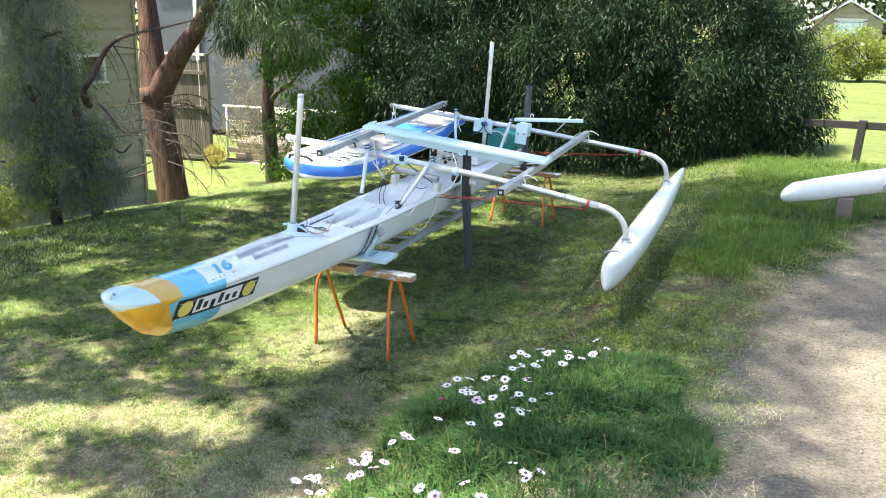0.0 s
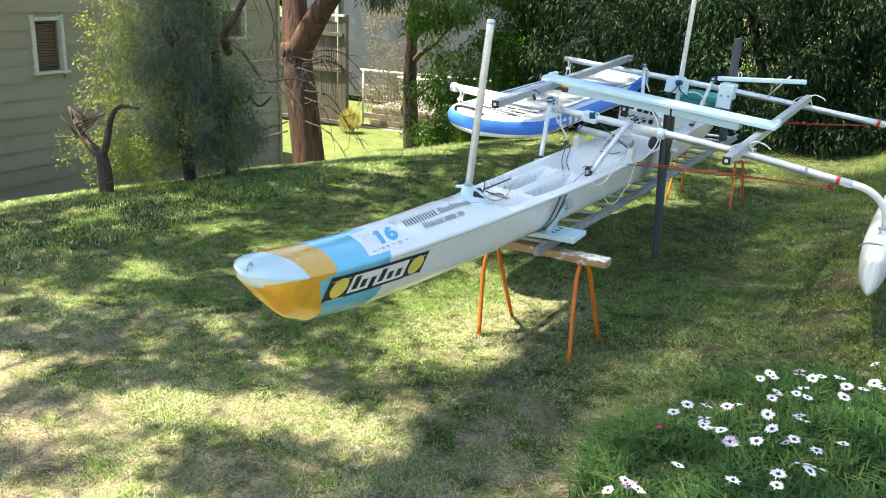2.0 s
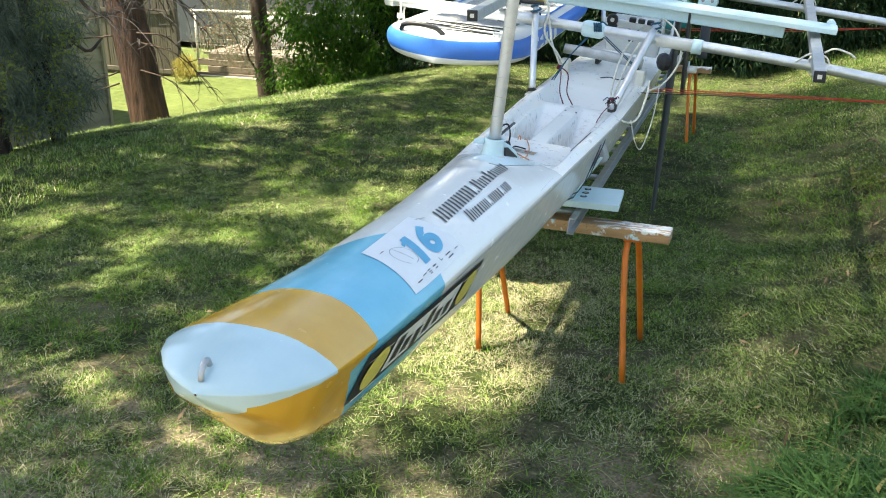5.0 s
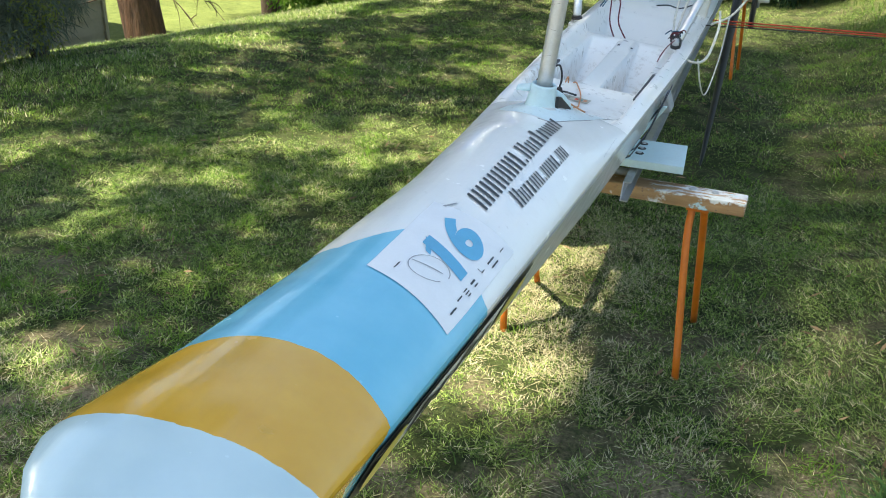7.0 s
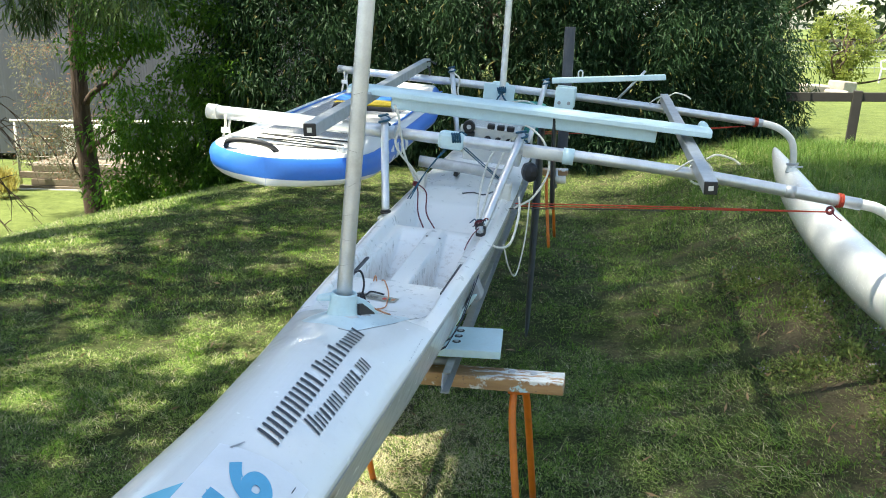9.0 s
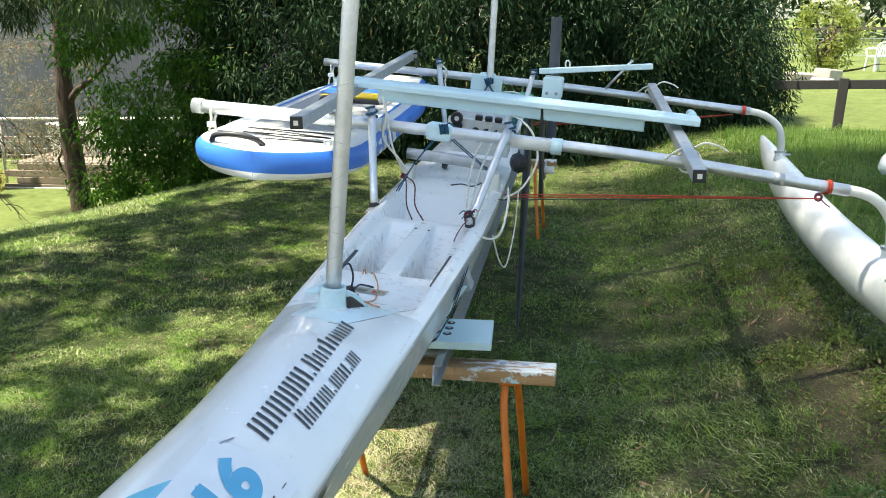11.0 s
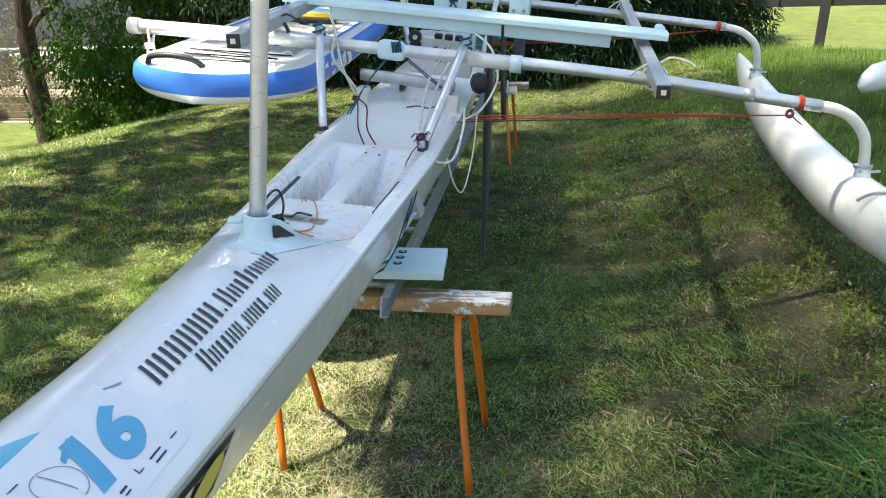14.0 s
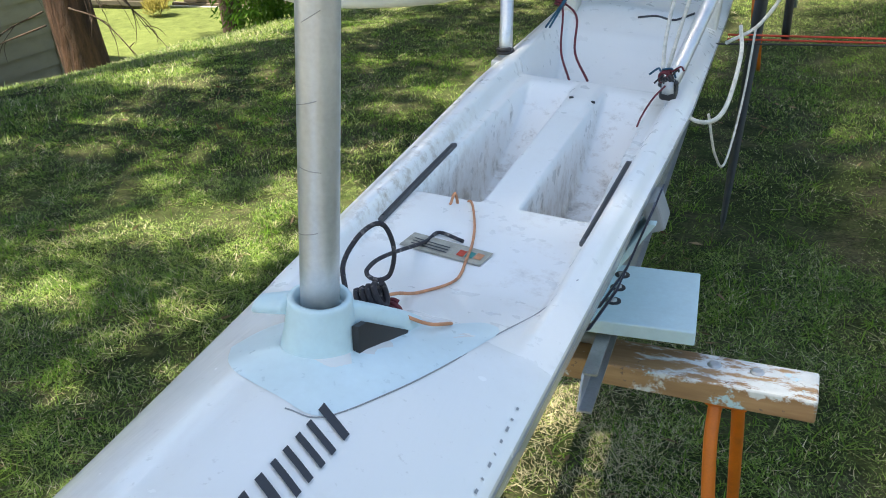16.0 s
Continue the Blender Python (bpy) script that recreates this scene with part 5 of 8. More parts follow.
def deck_patch(name, corners, material, parent, lift=0.002, nx=10, ny=14, label=""):
    """A four-cornered patch on the deck, finely cut so that it follows the crown."""
    a, b, c, d = (np.array(p, float) for p in corners)
    pts = [(1 - u) * ((1 - w) * a + w * b) + u * ((1 - w) * d + w * c) for w in np.linspace(0, 1, ny + 1) for u in np.linspace(0, 1, nx + 1)]
    i = (np.arange(ny)[:, None] * (nx + 1) + np.arange(nx)).ravel()
    return on_deck(pts, np.stack([i, i + 1, i + nx + 2, i + nx + 1], 1), lift, name, material, parent, label)


def build_graphics():
    # race number on its white card; the text runs aft, its top towards the far rail
    card = deck_patch("number_card", [(-0.016, 3.780), (-0.020, 4.075), (0.146, 4.05), (0.142, 3.722)], CARD, deck_part, 0.0018, 16, 16, label="white vinyl race-number card")
    cu = bpy.data.curves.new("number", "FONT")
    cu.body, cu.size, cu.resolution_u, cu.offset = "16", 1.0, 6, 0.05
    tmp = bpy.data.objects.new("number", cu)
    scene.collection.objects.link(tmp)
    bpy.context.view_layer.update()
    me = bpy.data.meshes.new_from_object(tmp.evaluated_get(bpy.context.evaluated_depsgraph_get()))
    bpy.data.objects.remove(tmp)
    bm = bmesh.new()
    bm.from_mesh(me)
    bmesh.ops.triangulate(bm, faces=bm.faces)
    bmesh.ops.subdivide_edges(bm, edges=bm.edges, cuts=4, use_grid_fill=True)
    xs, ys = [v.co.x for v in bm.verts], [v.co.y for v in bm.verts]
    for v in bm.verts:
        u, w = (v.co.x - min(xs)) / (max(xs) - min(xs)), (v.co.y - min(ys)) / (max(ys) - min(ys))
        v.co = Vector((u, w, 0))
    for v in bm.verts:
        a, c = v.co.x, v.co.y
        x, y = 0.114 - 0.092 * c, 3.853 + 0.142 * a + 0.052 * c
        v.co = deck_point(x, y, 0.0032)
    part("number", bm, BLUE16, card, "blue number 16")
    flag = [(0.114 - 0.092 * c, 3.853 + 0.142 * a + 0.052 * c) for a, c in ((-0.10, 0.68), (-0.10, 0.80), (0.16, 1.0), (0.16, 0.82))]
    deck_patch("number_flag", flag, BLUE16, card, 0.0030, 4, 4)
    # ring mark and small print on the card
    ring = []
    for r in (0.034, 0.0325):
        for a in np.linspace(0, 2 * math.pi, 40, endpoint=False):
            ring.append((0.064 + r * math.cos(a), 3.838 + r * 1.05 * math.sin(a)))
    i = np.arange(36)
    on_deck(ring, np.stack([i, (i + 1) % 40, 40 + (i + 1) % 40, 40 + i], 1), 0.0030, "ring_mark", GREYBOX, card)
    deck_patch("ring_hand", [(0.034, 3.838), (0.034, 3.840), (0.086, 3.842), (0.086, 3.840)], GREYBOX, card, 0.0030, 4, 2)
    bars = ((0.130, 3.722, 0.0022, 0.026), (0.126, 3.760, 0.0018, 0.020), (0.125, 3.788, 0.0016, 0.016), (0.129, 3.788, 0.0016, 0.016), (0.133, 3.788, 0.0016, 0.012),
            (0.126, 3.822, 0.003, 0.018), (0.132, 3.823, 0.002, 0.014), (0.128, 3.868, 0.0015, 0.014), (0.124, 3.863, 0.008, 0.0016), (0.127, 3.912, 0.0024, 0.032), (0.135, 3.914, 0.0024, 0.032), (0.130, 3.965, 0.0016, 0.020), (0.022, 3.752, 0.0020, 0.022))
    for x, y, w, h in bars:
        y += 0.055
        deck_patch("print_bar", [(x - w / 2, y - h / 2), (x - w / 2, y + h / 2), (x + w / 2, y + h / 2), (x + w / 2, y - h / 2)], INK, card, 0.0030, 3, 3)

    # two lines of sponsor lettering, kept as plain bars
    def line(y0, x0, y1, x1, height, slant, letters):
        total = sum(w for w, tall in letters) + 0.38 * (len(letters) - 1)
        at = 0.0
        for w, tall in letters:
            h = height * tall
            for f0, f1 in ((0.0, 0.30), (0.70, 1.0)) if w > 0.6 else ((0.1, 0.85),):
                p, q = (at + w * f0) / total, (at + w * f1) / total
                ya, yb, xa, xb = y0 + (y1 - y0) * p, y0 + (y1 - y0) * q, x0 + (x1 - x0) * p, x0 + (x1 - x0) * q
                deck_patch("letter_bar", [(xa - h, ya + slant * h), (xb - h, yb + slant * h), (xb, yb), (xa, ya)], INK, deck_part, 0.0024, 8, 2)
            at += w + 0.38

    line(4.110, 0.070, 4.715, 0.066, 0.051, 0.65, [(1, 1), (1.05, 1), (1, 1), (1, 1), (1, 1), (1.15, 1), (0.3, 0.16), (1, 1), (0.8, 0.74), (0.5, 0.74), (0.5, 1), (1.1, 0.74), (0.85, 0.74), (0.85, 0.74), (0.45, 0.74)])
    line(4.204, 0.115, 4.555, 0.123, 0.038, 0.60, [(1, 1), (0.8, 0.74), (0.5, 0.74), (0.5, 0.74), (0.8, 0.74), (0.8, 0.74), (0.3, 0.16), (0.8, 0.74), (0.8, 0.74), (1.2, 0.74), (0.3, 0.16), (0.8, 0.74), (0.8, 0.74)])
    deck_patch("scuff_mark", [(0.0, 4.065), (0.016, 4.094), (0.019, 4.091), (0.006, 4.064)], GREYBOX, deck_part, 0.002, 3, 3)
    # a short line of small handwriting along the rail, as bars
    for k, w in enumerate((6, 10, 5, 12, 4, 9, 14, 6, 8)):
        y = 4.72 + 0.019 * k
        deck_patch("script_bar", [(0.176, y), (0.176, y + w * 0.0006), (0.1785, y + w * 0.0006), (0.1785, y)], GREYBOX, deck_part, 0.0012, 2, 1)
    # maker's panel on both sides of the bow, as plain shapes
    for s in (1, -1):
        def side(u, w, out):
            """u along 0..1, w up 0..1 on the panel."""
            y = 3.466 + 0.715 * u + 0.006 * (w - 0.5)
            b, g, c, k = hull_at(y)
            top, low = g - 0.024 - 0.018 * u, g - 0.146 - 0.018 * u
            z = low + (top - low) * w
            f = (g - z) / (g - k)
            prof = girth(f, y)
            return HEEL @ Vector((XC + sway(y) + s * (b * prof + out), y, z))

        def side_patch(name, u0, u1, w0, w1, out, mat, parent, nx=18, ny=6, label=""):
            pts = [tuple(side(u, w, out)) for w in np.linspace(w0, w1, ny + 1) for u in np.linspace(u0, u1, nx + 1)]
            i = (np.arange(ny)[:, None] * (nx + 1) + np.arange(nx)).ravel()
            return part(name, arrays(name, pts, np.stack([i, i + 1, i + nx + 2, i + nx + 1], 1)), mat, parent, label)

        panel = side_patch("maker_panel", 0, 1, 0, 1, 0.003, INK, hull_part, label="black-framed maker's panel with yellow discs")
        side_patch("panel_field", 0.215, 0.785, 0.13, 0.87, 0.005, CARD, panel)
        for u0, u1 in ((0.022, 0.195), (0.805, 0.978)):
            c = (u0 + u1) / 2
            for rad, mat, out in ((0.5, LOGO_YELLOW, 0.0065),):
                v = [tuple(side(c, 0.5, out))] + [tuple(side(c + (u1 - u0) * rad * 0.92 * math.cos(a), 0.5 + 0.40 * math.sin(a), out)) for a in np.linspace(0, 2 * math.pi, 24, endpoint=False)]
                f = [(0, 1 + k, 1 + (k + 1) % 24) for k in range(24)]
                part("disc", arrays("disc", v, f), mat, panel, "yellow disc")
            for a, b in ((0.02, 0.2), (0.8, 0.98)):
                side_patch("corner_bar", u0, u1, a, a + 0.03, 0.005, SUP_WHITE, panel, 4, 1)
        for k, (c, lo, hi) in enumerate(((0.27, 0.25, 0.80), (0.35, 0.25, 0.58), (0.44, 0.12, 0.58), (0.53, 0.25, 0.80), (0.62, 0.25, 0.58), (0.71, 0.25, 0.58))):
            side_patch("letter_bar", c - 0.026, c + 0.026, lo, hi, 0.0065, INK, panel, 2, 3)


build_graphics()


def build_bow_ring():
    p = deck_point(-0.004, 3.162, 0)
    up = HEEL.to_3x3() @ Vector((0, 0, 1))
    fw = Vector((-0.2, 0.98, 0.1))
    pts = [p + fw * (0.018 * math.cos(a)) + up * (0.023 * math.sin(a) - 0.003) for a in np.linspace(0, math.pi, 11)]
    part("bow_eye", tube(pts, 0.0052, 10, 4), ALU_DULL, canoe, "small grey painted rope eye on the bow cap")


build_bow_ring()


def ring_solid(centre, up, profile, sides=28, bm=None):
    """A turned body: profile of (radius, height) along up."""
    up = Vector(up).normalized()
    a = up.orthogonal().normalized()
    b = up.cross(a)
    c = Vector(centre)
    rows = [[c + up * h + (a * math.cos(t) + b * math.sin(t)) * r for t in np.linspace(0, 2 * math.pi, sides, endpoint=False)] for r, h in profile]
    return loft(rows, bm=bm)


UP = HEEL.to_3x3() @ Vector((0, 0, 1))


PATCH = plain("thin_pale_blue_paint", (0.66, 0.78, 0.81), 0.3, 0, 0.05, 5, ((0.78, 0.80, 0.79), 0.9), coat=0.3)


def build_masts():
    base = deck_point(-0.021, 4.824, -0.01)
    top = Vector((-2.938, 4.825, 1.973))
    mast = part("mast_stub", tube([base + (top - base) * u for u in (0.02, 0.4, 0.7, 1.0)], 0.0195, 24, 4), ALU, canoe, "scratched aluminium mast stub")
    way = (top - base).normalized()
    for h, a0, span, rise in ((0.13, 3.6, 1.5, 0.006), (0.20, 4.1, 1.2, -0.004), (0.255, 3.4, 1.7, 0.008), (0.33, 4.4, 0.9, 0.010), (0.42, 3.9, 1.3, -0.006), (0.55, 4.2, 1.1, 0.005)):
        arc = [base + way * (h + rise * k / 9) + Vector((math.cos(a0 + span * k / 9), math.sin(a0 + span * k / 9), 0)) * 0.0194 for k in range(10)]
        part("scratch", tube(arc, 0.0005, 4, 2), GREYBOX, mast, "thin dark scratch round the tube")
    ring_bm = ring_solid(top - UP * 0.02, (top - base), [(0.0195, 0.0), (0.0202, 0.004), (0.0202, 0.02), (0.016, 0.021), (0.016, -0.05)])
    part("tube_end", ring_bm, ALU_DULL, mast)
    ax = (top - base).normalized()
    collar = ring_solid(base, ax, [(0.046, -0.020), (0.040, 0.002), (0.0362, 0.020), (0.0338, 0.040), (0.0322, 0.052), (0.0325, 0.056), (0.0305, 0.0585), (0.0258, 0.058), (0.0240, 0.03), (0.024, 0.0)], 32)
    col = part("mast_collar", collar, PALE, canoe, "pale blue moulded mast collar", smooth=True)
    # stub horn on one side, and behind the mast a hollow wedge that runs down to the deck
    bm = bmesh.new()
    rows = []
    for u in np.linspace(0, 1, 6):
        p = base + Vector((-0.024 - 0.036 * u, -0.002 - 0.006 * u, 0.047 - 0.003 * u))
        w, h = 0.019 * (1 - 0.2 * u * u), 0.010 * (1 - 0.25 * u)
        rows.append([p + Vector((0, w * math.cos(a), h * math.sin(a))) for a in np.linspace(0, 2 * math.pi, 12, endpoint=False)])
    loft(rows, bm=bm)
    part("collar_horn", bm, PALE, col, smooth=True)
    wedge = bmesh.new()
    rows = []
    for y, x0, x1, top_z in ((4.834, -3.046, -2.998, 1.118), (4.854, -3.042, -2.991, 1.110), (4.880, -3.034, -2.980, 1.094), (4.915, -3.026, -2.973, 1.070), (4.945, -3.014, -2.970, 1.048), (4.962, -3.000, -2.972, 1.034)):
        low = float(deck_z(x1 - XC - sway(y), y)) - 0.012
        rows.append([Vector((x0, y, low)), Vector((x0 + 0.004, y, top_z - 0.006)), Vector((x0 + 0.012, y, top_z)), Vector((x1 - 0.006, y, top_z - 0.002)), Vector((x1, y, top_z - 0.009)), Vector((x1 + 0.004, y, low))])
    loft(rows, bm=wedge)
    bmesh.ops.recalc_face_normals(wedge, faces=wedge.faces)
    part("chock", wedge, PALE, col, "hollow pale blue wedge behind the mast")
    # Hollow not cut: a black inset stands for the shade inside the wedge.
    dk = bmesh.new()
    rim = [(4.818, 1.056), (4.822, 1.099), (4.838, 1.096), (4.905, 1.050), (4.900, 1.040)]
    rows = [[Vector((float(np.interp(y, (4.826, 4.915), (-2.989, -2.970))) + d, y, z)) for y, z in rim] for d in (0.0032, -0.004)]
    loft(rows, bm=dk)
    bmesh.ops.recalc_face_normals(dk, faces=dk.faces)
    for f in dk.faces:
        f.smooth = False
    part("chock_shade_inset", dk, BLACK, col, "black inset standing for the shaded hollow of the wedge")
    # pale repair patch painted round the mast foot
    shape = [(-0.128, 4.825), (-0.105, 4.785), (-0.068, 4.752), (-0.015, 4.729), (0.036, 4.722), (0.071, 4.790), (0.097, 4.880), (0.119, 4.995), (0.092, 5.010), (0.050, 4.945), (0.0, 4.925), (-0.06, 4.905), (-0.108, 4.868)]
    ctrl = [Vector((px, py, 0)) for px, py in shape]
    pts = [(q.x, q.y) for q in smooth_line(ctrl + ctrl[:1], 5)][:-1]
    n = len(pts)
    inner = [(0.55 * px, 4.83 + 0.55 * (py - 4.83)) for px, py in pts]
    allp = [(0.0, 4.83)] + inner + pts
    v = [tuple(deck_point(px, py, 0.0009)) for px, py in allp]
    bm = bmesh.new()
    vv = [bm.verts.new(p) for p in v]
    for k in range(n):
        j = (k + 1) % n
        bm.faces.new((vv[0], vv[1 + k], vv[1 + j]))
        bm.faces.new((vv[1 + k], vv[1 + n + k], vv[1 + n + j], vv[1 + j]))
    bmesh.ops.recalc_face_normals(bm, faces=bm.faces)
    part("repair_patch", bm, PATCH, deck_part, "pale blue repair patch round the mast foot", smooth=True)
    line = [deck_point(x, y, 0.001) for x, y in ((0.0, 4.716), (0.036, 4.721), (0.071, 4.789), (0.097, 4.880), (0.120, 5.0), (0.144, 5.105), (0.176, 5.165))]
    part("crease_line", tube(line, 0.0008, 5, 6), GREYBOX, deck_part, "thin grey crease across the deck")
    b2, t2 = Vector((-2.995, 8.46, 1.06)), Vector((-2.930, 8.46, 2.19))
    part("mizzen_stub", tube([b2, b2.lerp(t2, 0.5), t2], 0.021, 20, 4), ALU, canoe, "second thinner aluminium mast stub")


build_masts()


def build_beams():
    yf, yr = 6.47, 8.5
    # front cross beam: long sleeve, main tube, then a bent end down to the float
    fb = part("front_beam", tube([(-3.32, yf, 1.337), (-2.2, yf, 1.211), (-1.345, yf, 1.077)], 0.0245, 20, 6), ALU, canoe, "aluminium front cross beam")
    part("beam_sleeve", tube([(-4.07, yf, 1.407), (-3.7, yf, 1.374), (-3.25, yf, 1.329)], 0.029, 20, 4), ALU, fb, "wider sleeve on the beam's free end")
    part("end_cap", tube([(-4.09, yf, 1.409), (-4.045, yf, 1.405)], 0.033, 18, 2, curve=False), CREAM, fb, "white plastic end cap")
    part("beam_elbow", tube([(-1.46, yf, 1.0955), (-1.36, yf + 0.002, 1.080), (-1.275, yf + 0.012, 1.060), (-1.205, yf + 0.03, 1.015), (-1.155, yf + 0.05, 0.945), (-1.138, yf + 0.07, 0.87), (-1.136, yf + 0.075, 0.79)], 0.0215, 18, 8), CREAM, fb, "bent white end tube")
    part("beam_collar", tube([(-2.535, yf, 1.2455), (-2.49, yf, 1.2405)], 0.035, 16, 2, curve=False), PALE, fb, "pale blue collar")
    part("grip_sleeve", tube([(-2.70, yf, 1.265), (-2.53, yf, 1.245)], 0.0285, 16, 3), CREAM, fb)
    part("tube_seam", tube([(-1.64, yf, 1.124), (-1.60, yf, 1.118)], 0.0265, 16, 2, curve=False), ALU_DULL, fb)
    rb = part("rear_beam", tube([(-4.07, yr, 1.497), (-2.6, yr, 1.345), (-1.36, yr, 1.186)], 0.0245, 20, 6), ALU, canoe, "aluminium rear cross beam")
    part("beam_elbow", tube([(-1.50, yr, 1.205), (-1.35, yr + 0.01, 1.183), (-1.25, yr + 0.03, 1.150), (-1.17, yr + 0.05, 1.08), (-1.142, yr + 0.07, 0.99), (-1.140, yr + 0.08, 0.90)], 0.0215, 18, 8), CREAM, rb, "bent white end tube")
    # saddles that carry the beams on the hull
    for x, y, z in ((-3.005, yf, 1.30), (-2.995, yr, 1.385)):
        sd = bmesh.new()
        beam_between((x - 0.055, y, z + 0.008), (x + 0.055, y, z - 0.006), 0.075, 0.075, 0.018, sd)
        part("beam_saddle", sd, PALE, canoe, "pale blue saddle round the beam")
    part("rear_saddle_plate", boxed((-3.0, yr - 0.045, 1.345), (0.20, 0.012, 0.13), Euler((0, radians(6), 0)).to_matrix(), 0.004), PALE, canoe)
    # struts from the beam to the gunwales
    for a, b in (((-3.285, yf - 0.045, 1.395), (-3.235, 6.20, 1.02)), ((-2.705, yf - 0.04, 1.335), (-2.83, 6.06, 1.0)), ((-3.305, yr - 0.04, 1.50), (-3.24, 8.3, 1.05)), ((-2.70, yr - 0.04, 1.43), (-2.80, 8.3, 1.03))):
        a, b = Vector(a), Vector(b)
        st = part("strut", tube([a, a.lerp(b, 0.5), b], 0.0165, 14, 3), ALU, canoe, "short aluminium strut lashed to the gunwale")
        part("strut_lashing", tube([b + Vector((0.018 * math.cos(t), 0.018 * math.sin(t), 0.012 + 0.004 * t / 3)) for t in np.linspace(0, 12, 26)], 0.0045, 6, 2), BLACK, st)
        part("strut_knot", tube([a + Vector((0.022 * math.cos(t), 0.03 * math.sin(t), -0.03 + 0.004 * t)) for t in np.linspace(0, 12, 26)], 0.005, 6, 2), ROPE_B, st)
    part("thwart_tube", tube([(-3.20, 6.76, 1.165), (-3.0, 6.76, 1.14), (-2.79, 6.76, 1.105)], 0.026, 16, 4), ALU_DULL, canoe, "dull aluminium thwart tube")
    for s in (-1, 1):
        y = 6.76
        part("thwart_foot", boxed(HEEL @ Vector((XC + s * 0.20, y, 1.05)), (0.05, 0.09, 0.09), HEEL.to_3x3(), 0.01), CREAM, canoe)
    # square outrigger rails lashed over the beams
    for a, b in (((-3.455, 5.93, 1.398), (-3.50, 8.64, 1.537)), ((-1.990, 6.04, 1.202), (-1.955, 8.62, 1.325))):
        a, b = Vector(a), Vector(b)
        rail = part("square_rail", beam_between(a, b, 0.05, 0.05, 0.004), ALU_DULL, canoe, "square aluminium rail across both beams")
        d = (b - a).normalized()
        part("rail_cap", beam_between(a - d * 0.006, a + d * 0.004, 0.048, 0.048, 0.003), BLACK, rail, "black square end cap")
        part("cap_mark", beam_between(a - d * 0.0075, a - d * 0.0055, 0.018, 0.018, 0), CREAM, rail)


build_beams()


def build_plank():
    a, b = Vector((-3.56, 6.965, 1.478)), Vector((-1.885, 6.965, 1.290))
    d = (b - a).normalized()
    up = Vector((0, 1, 0)).cross(d) * -1
    if up.z < 0:
        up = -up
    prof = [(-0.105, 0.0), (-0.105, 0.018), (-0.095, 0.024), (0.0, 0.030), (0.095, 0.024), (0.105, 0.018), (0.105, 0.0), (0.0, -0.004)]
    rows = []
    for u in (0, 0.01, 0.5, 0.99, 1.0):
        w = 0.96 if u in (0, 1.0) else 1.0
        rows.append([a + (b - a) * u + Vector((0, y * w, 0)) + up * z for y, z in prof])
    plank = part("hiking_plank", loft(rows), PALE, canoe, "pale blue hiking plank across the rails")
    web = [a.lerp(b, 0.12) - up * 0.035, a.lerp(b, 0.86) - up * 0.035]
    part("plank_web", beam_between(web[0], web[1], 0.12, 0.062, 0.006), PALE, plank)
    part("front_lip", beam_between(a + Vector((0, -0.10, 0.004)), b + Vector((0, -0.10, 0.004)), 0.016, 0.026, 0.004), PALE, plank)
    part("end_roll", tube([b + Vector((-0.02, 0.02, 0.03)), b + Vector((-0.02, 0.10, 0.03))], 0.02, 12, 3), PALE, plank)
    part("end_roll", tube([a + Vector((0.03, -0.02, 0.03)), a + Vector((0.03, 0.10, 0.03))], 0.016, 12, 3), PALE, plank)


build_plank()


def build_float(name, stations, material, parent, label):
    """A slim float: stations of (x, y, half width, top, bottom)."""
    rows = []
    for x, y, b, t, k in stations:
        h = t - k
        prof = [(0.0, t), (0.42, t - 0.02 * h), (0.78, t - 0.12 * h), (0.97, t - 0.32 * h), (1.0, t - 0.5 * h), (0.84, t - 0.74 * h), (0.5, t - 0.92 * h), (0.12, k)]
        rows.append([(x - u * b, y, z) for u, z in prof[::-1]] + [(x + u * b, y, z) for u, z in prof[1:]])
    # stations closer together for a smooth skin
    arr = np.array(rows)

    ys = np.arange(len(rows))
    fine = np.linspace(0, len(rows) - 1, (len(rows) - 1) * 6 + 1)
    out = np.stack([[np.interp(fine, ys, arr[:, i, k]) for k in range(3)] for i in range(arr.shape[1])], 0).transpose(2, 0, 1)
    ker = np.array([1, 2, 3, 2, 1]) / 9
    sm = out.copy()
    for i in range(out.shape[1]):
        for k in range(3):
            sm[2:-2, i, k] = np.convolve(out[:, i, k], ker, "valid")
    return part(name, loft([list(map(tuple, r)) for r in sm]), material, parent, label)


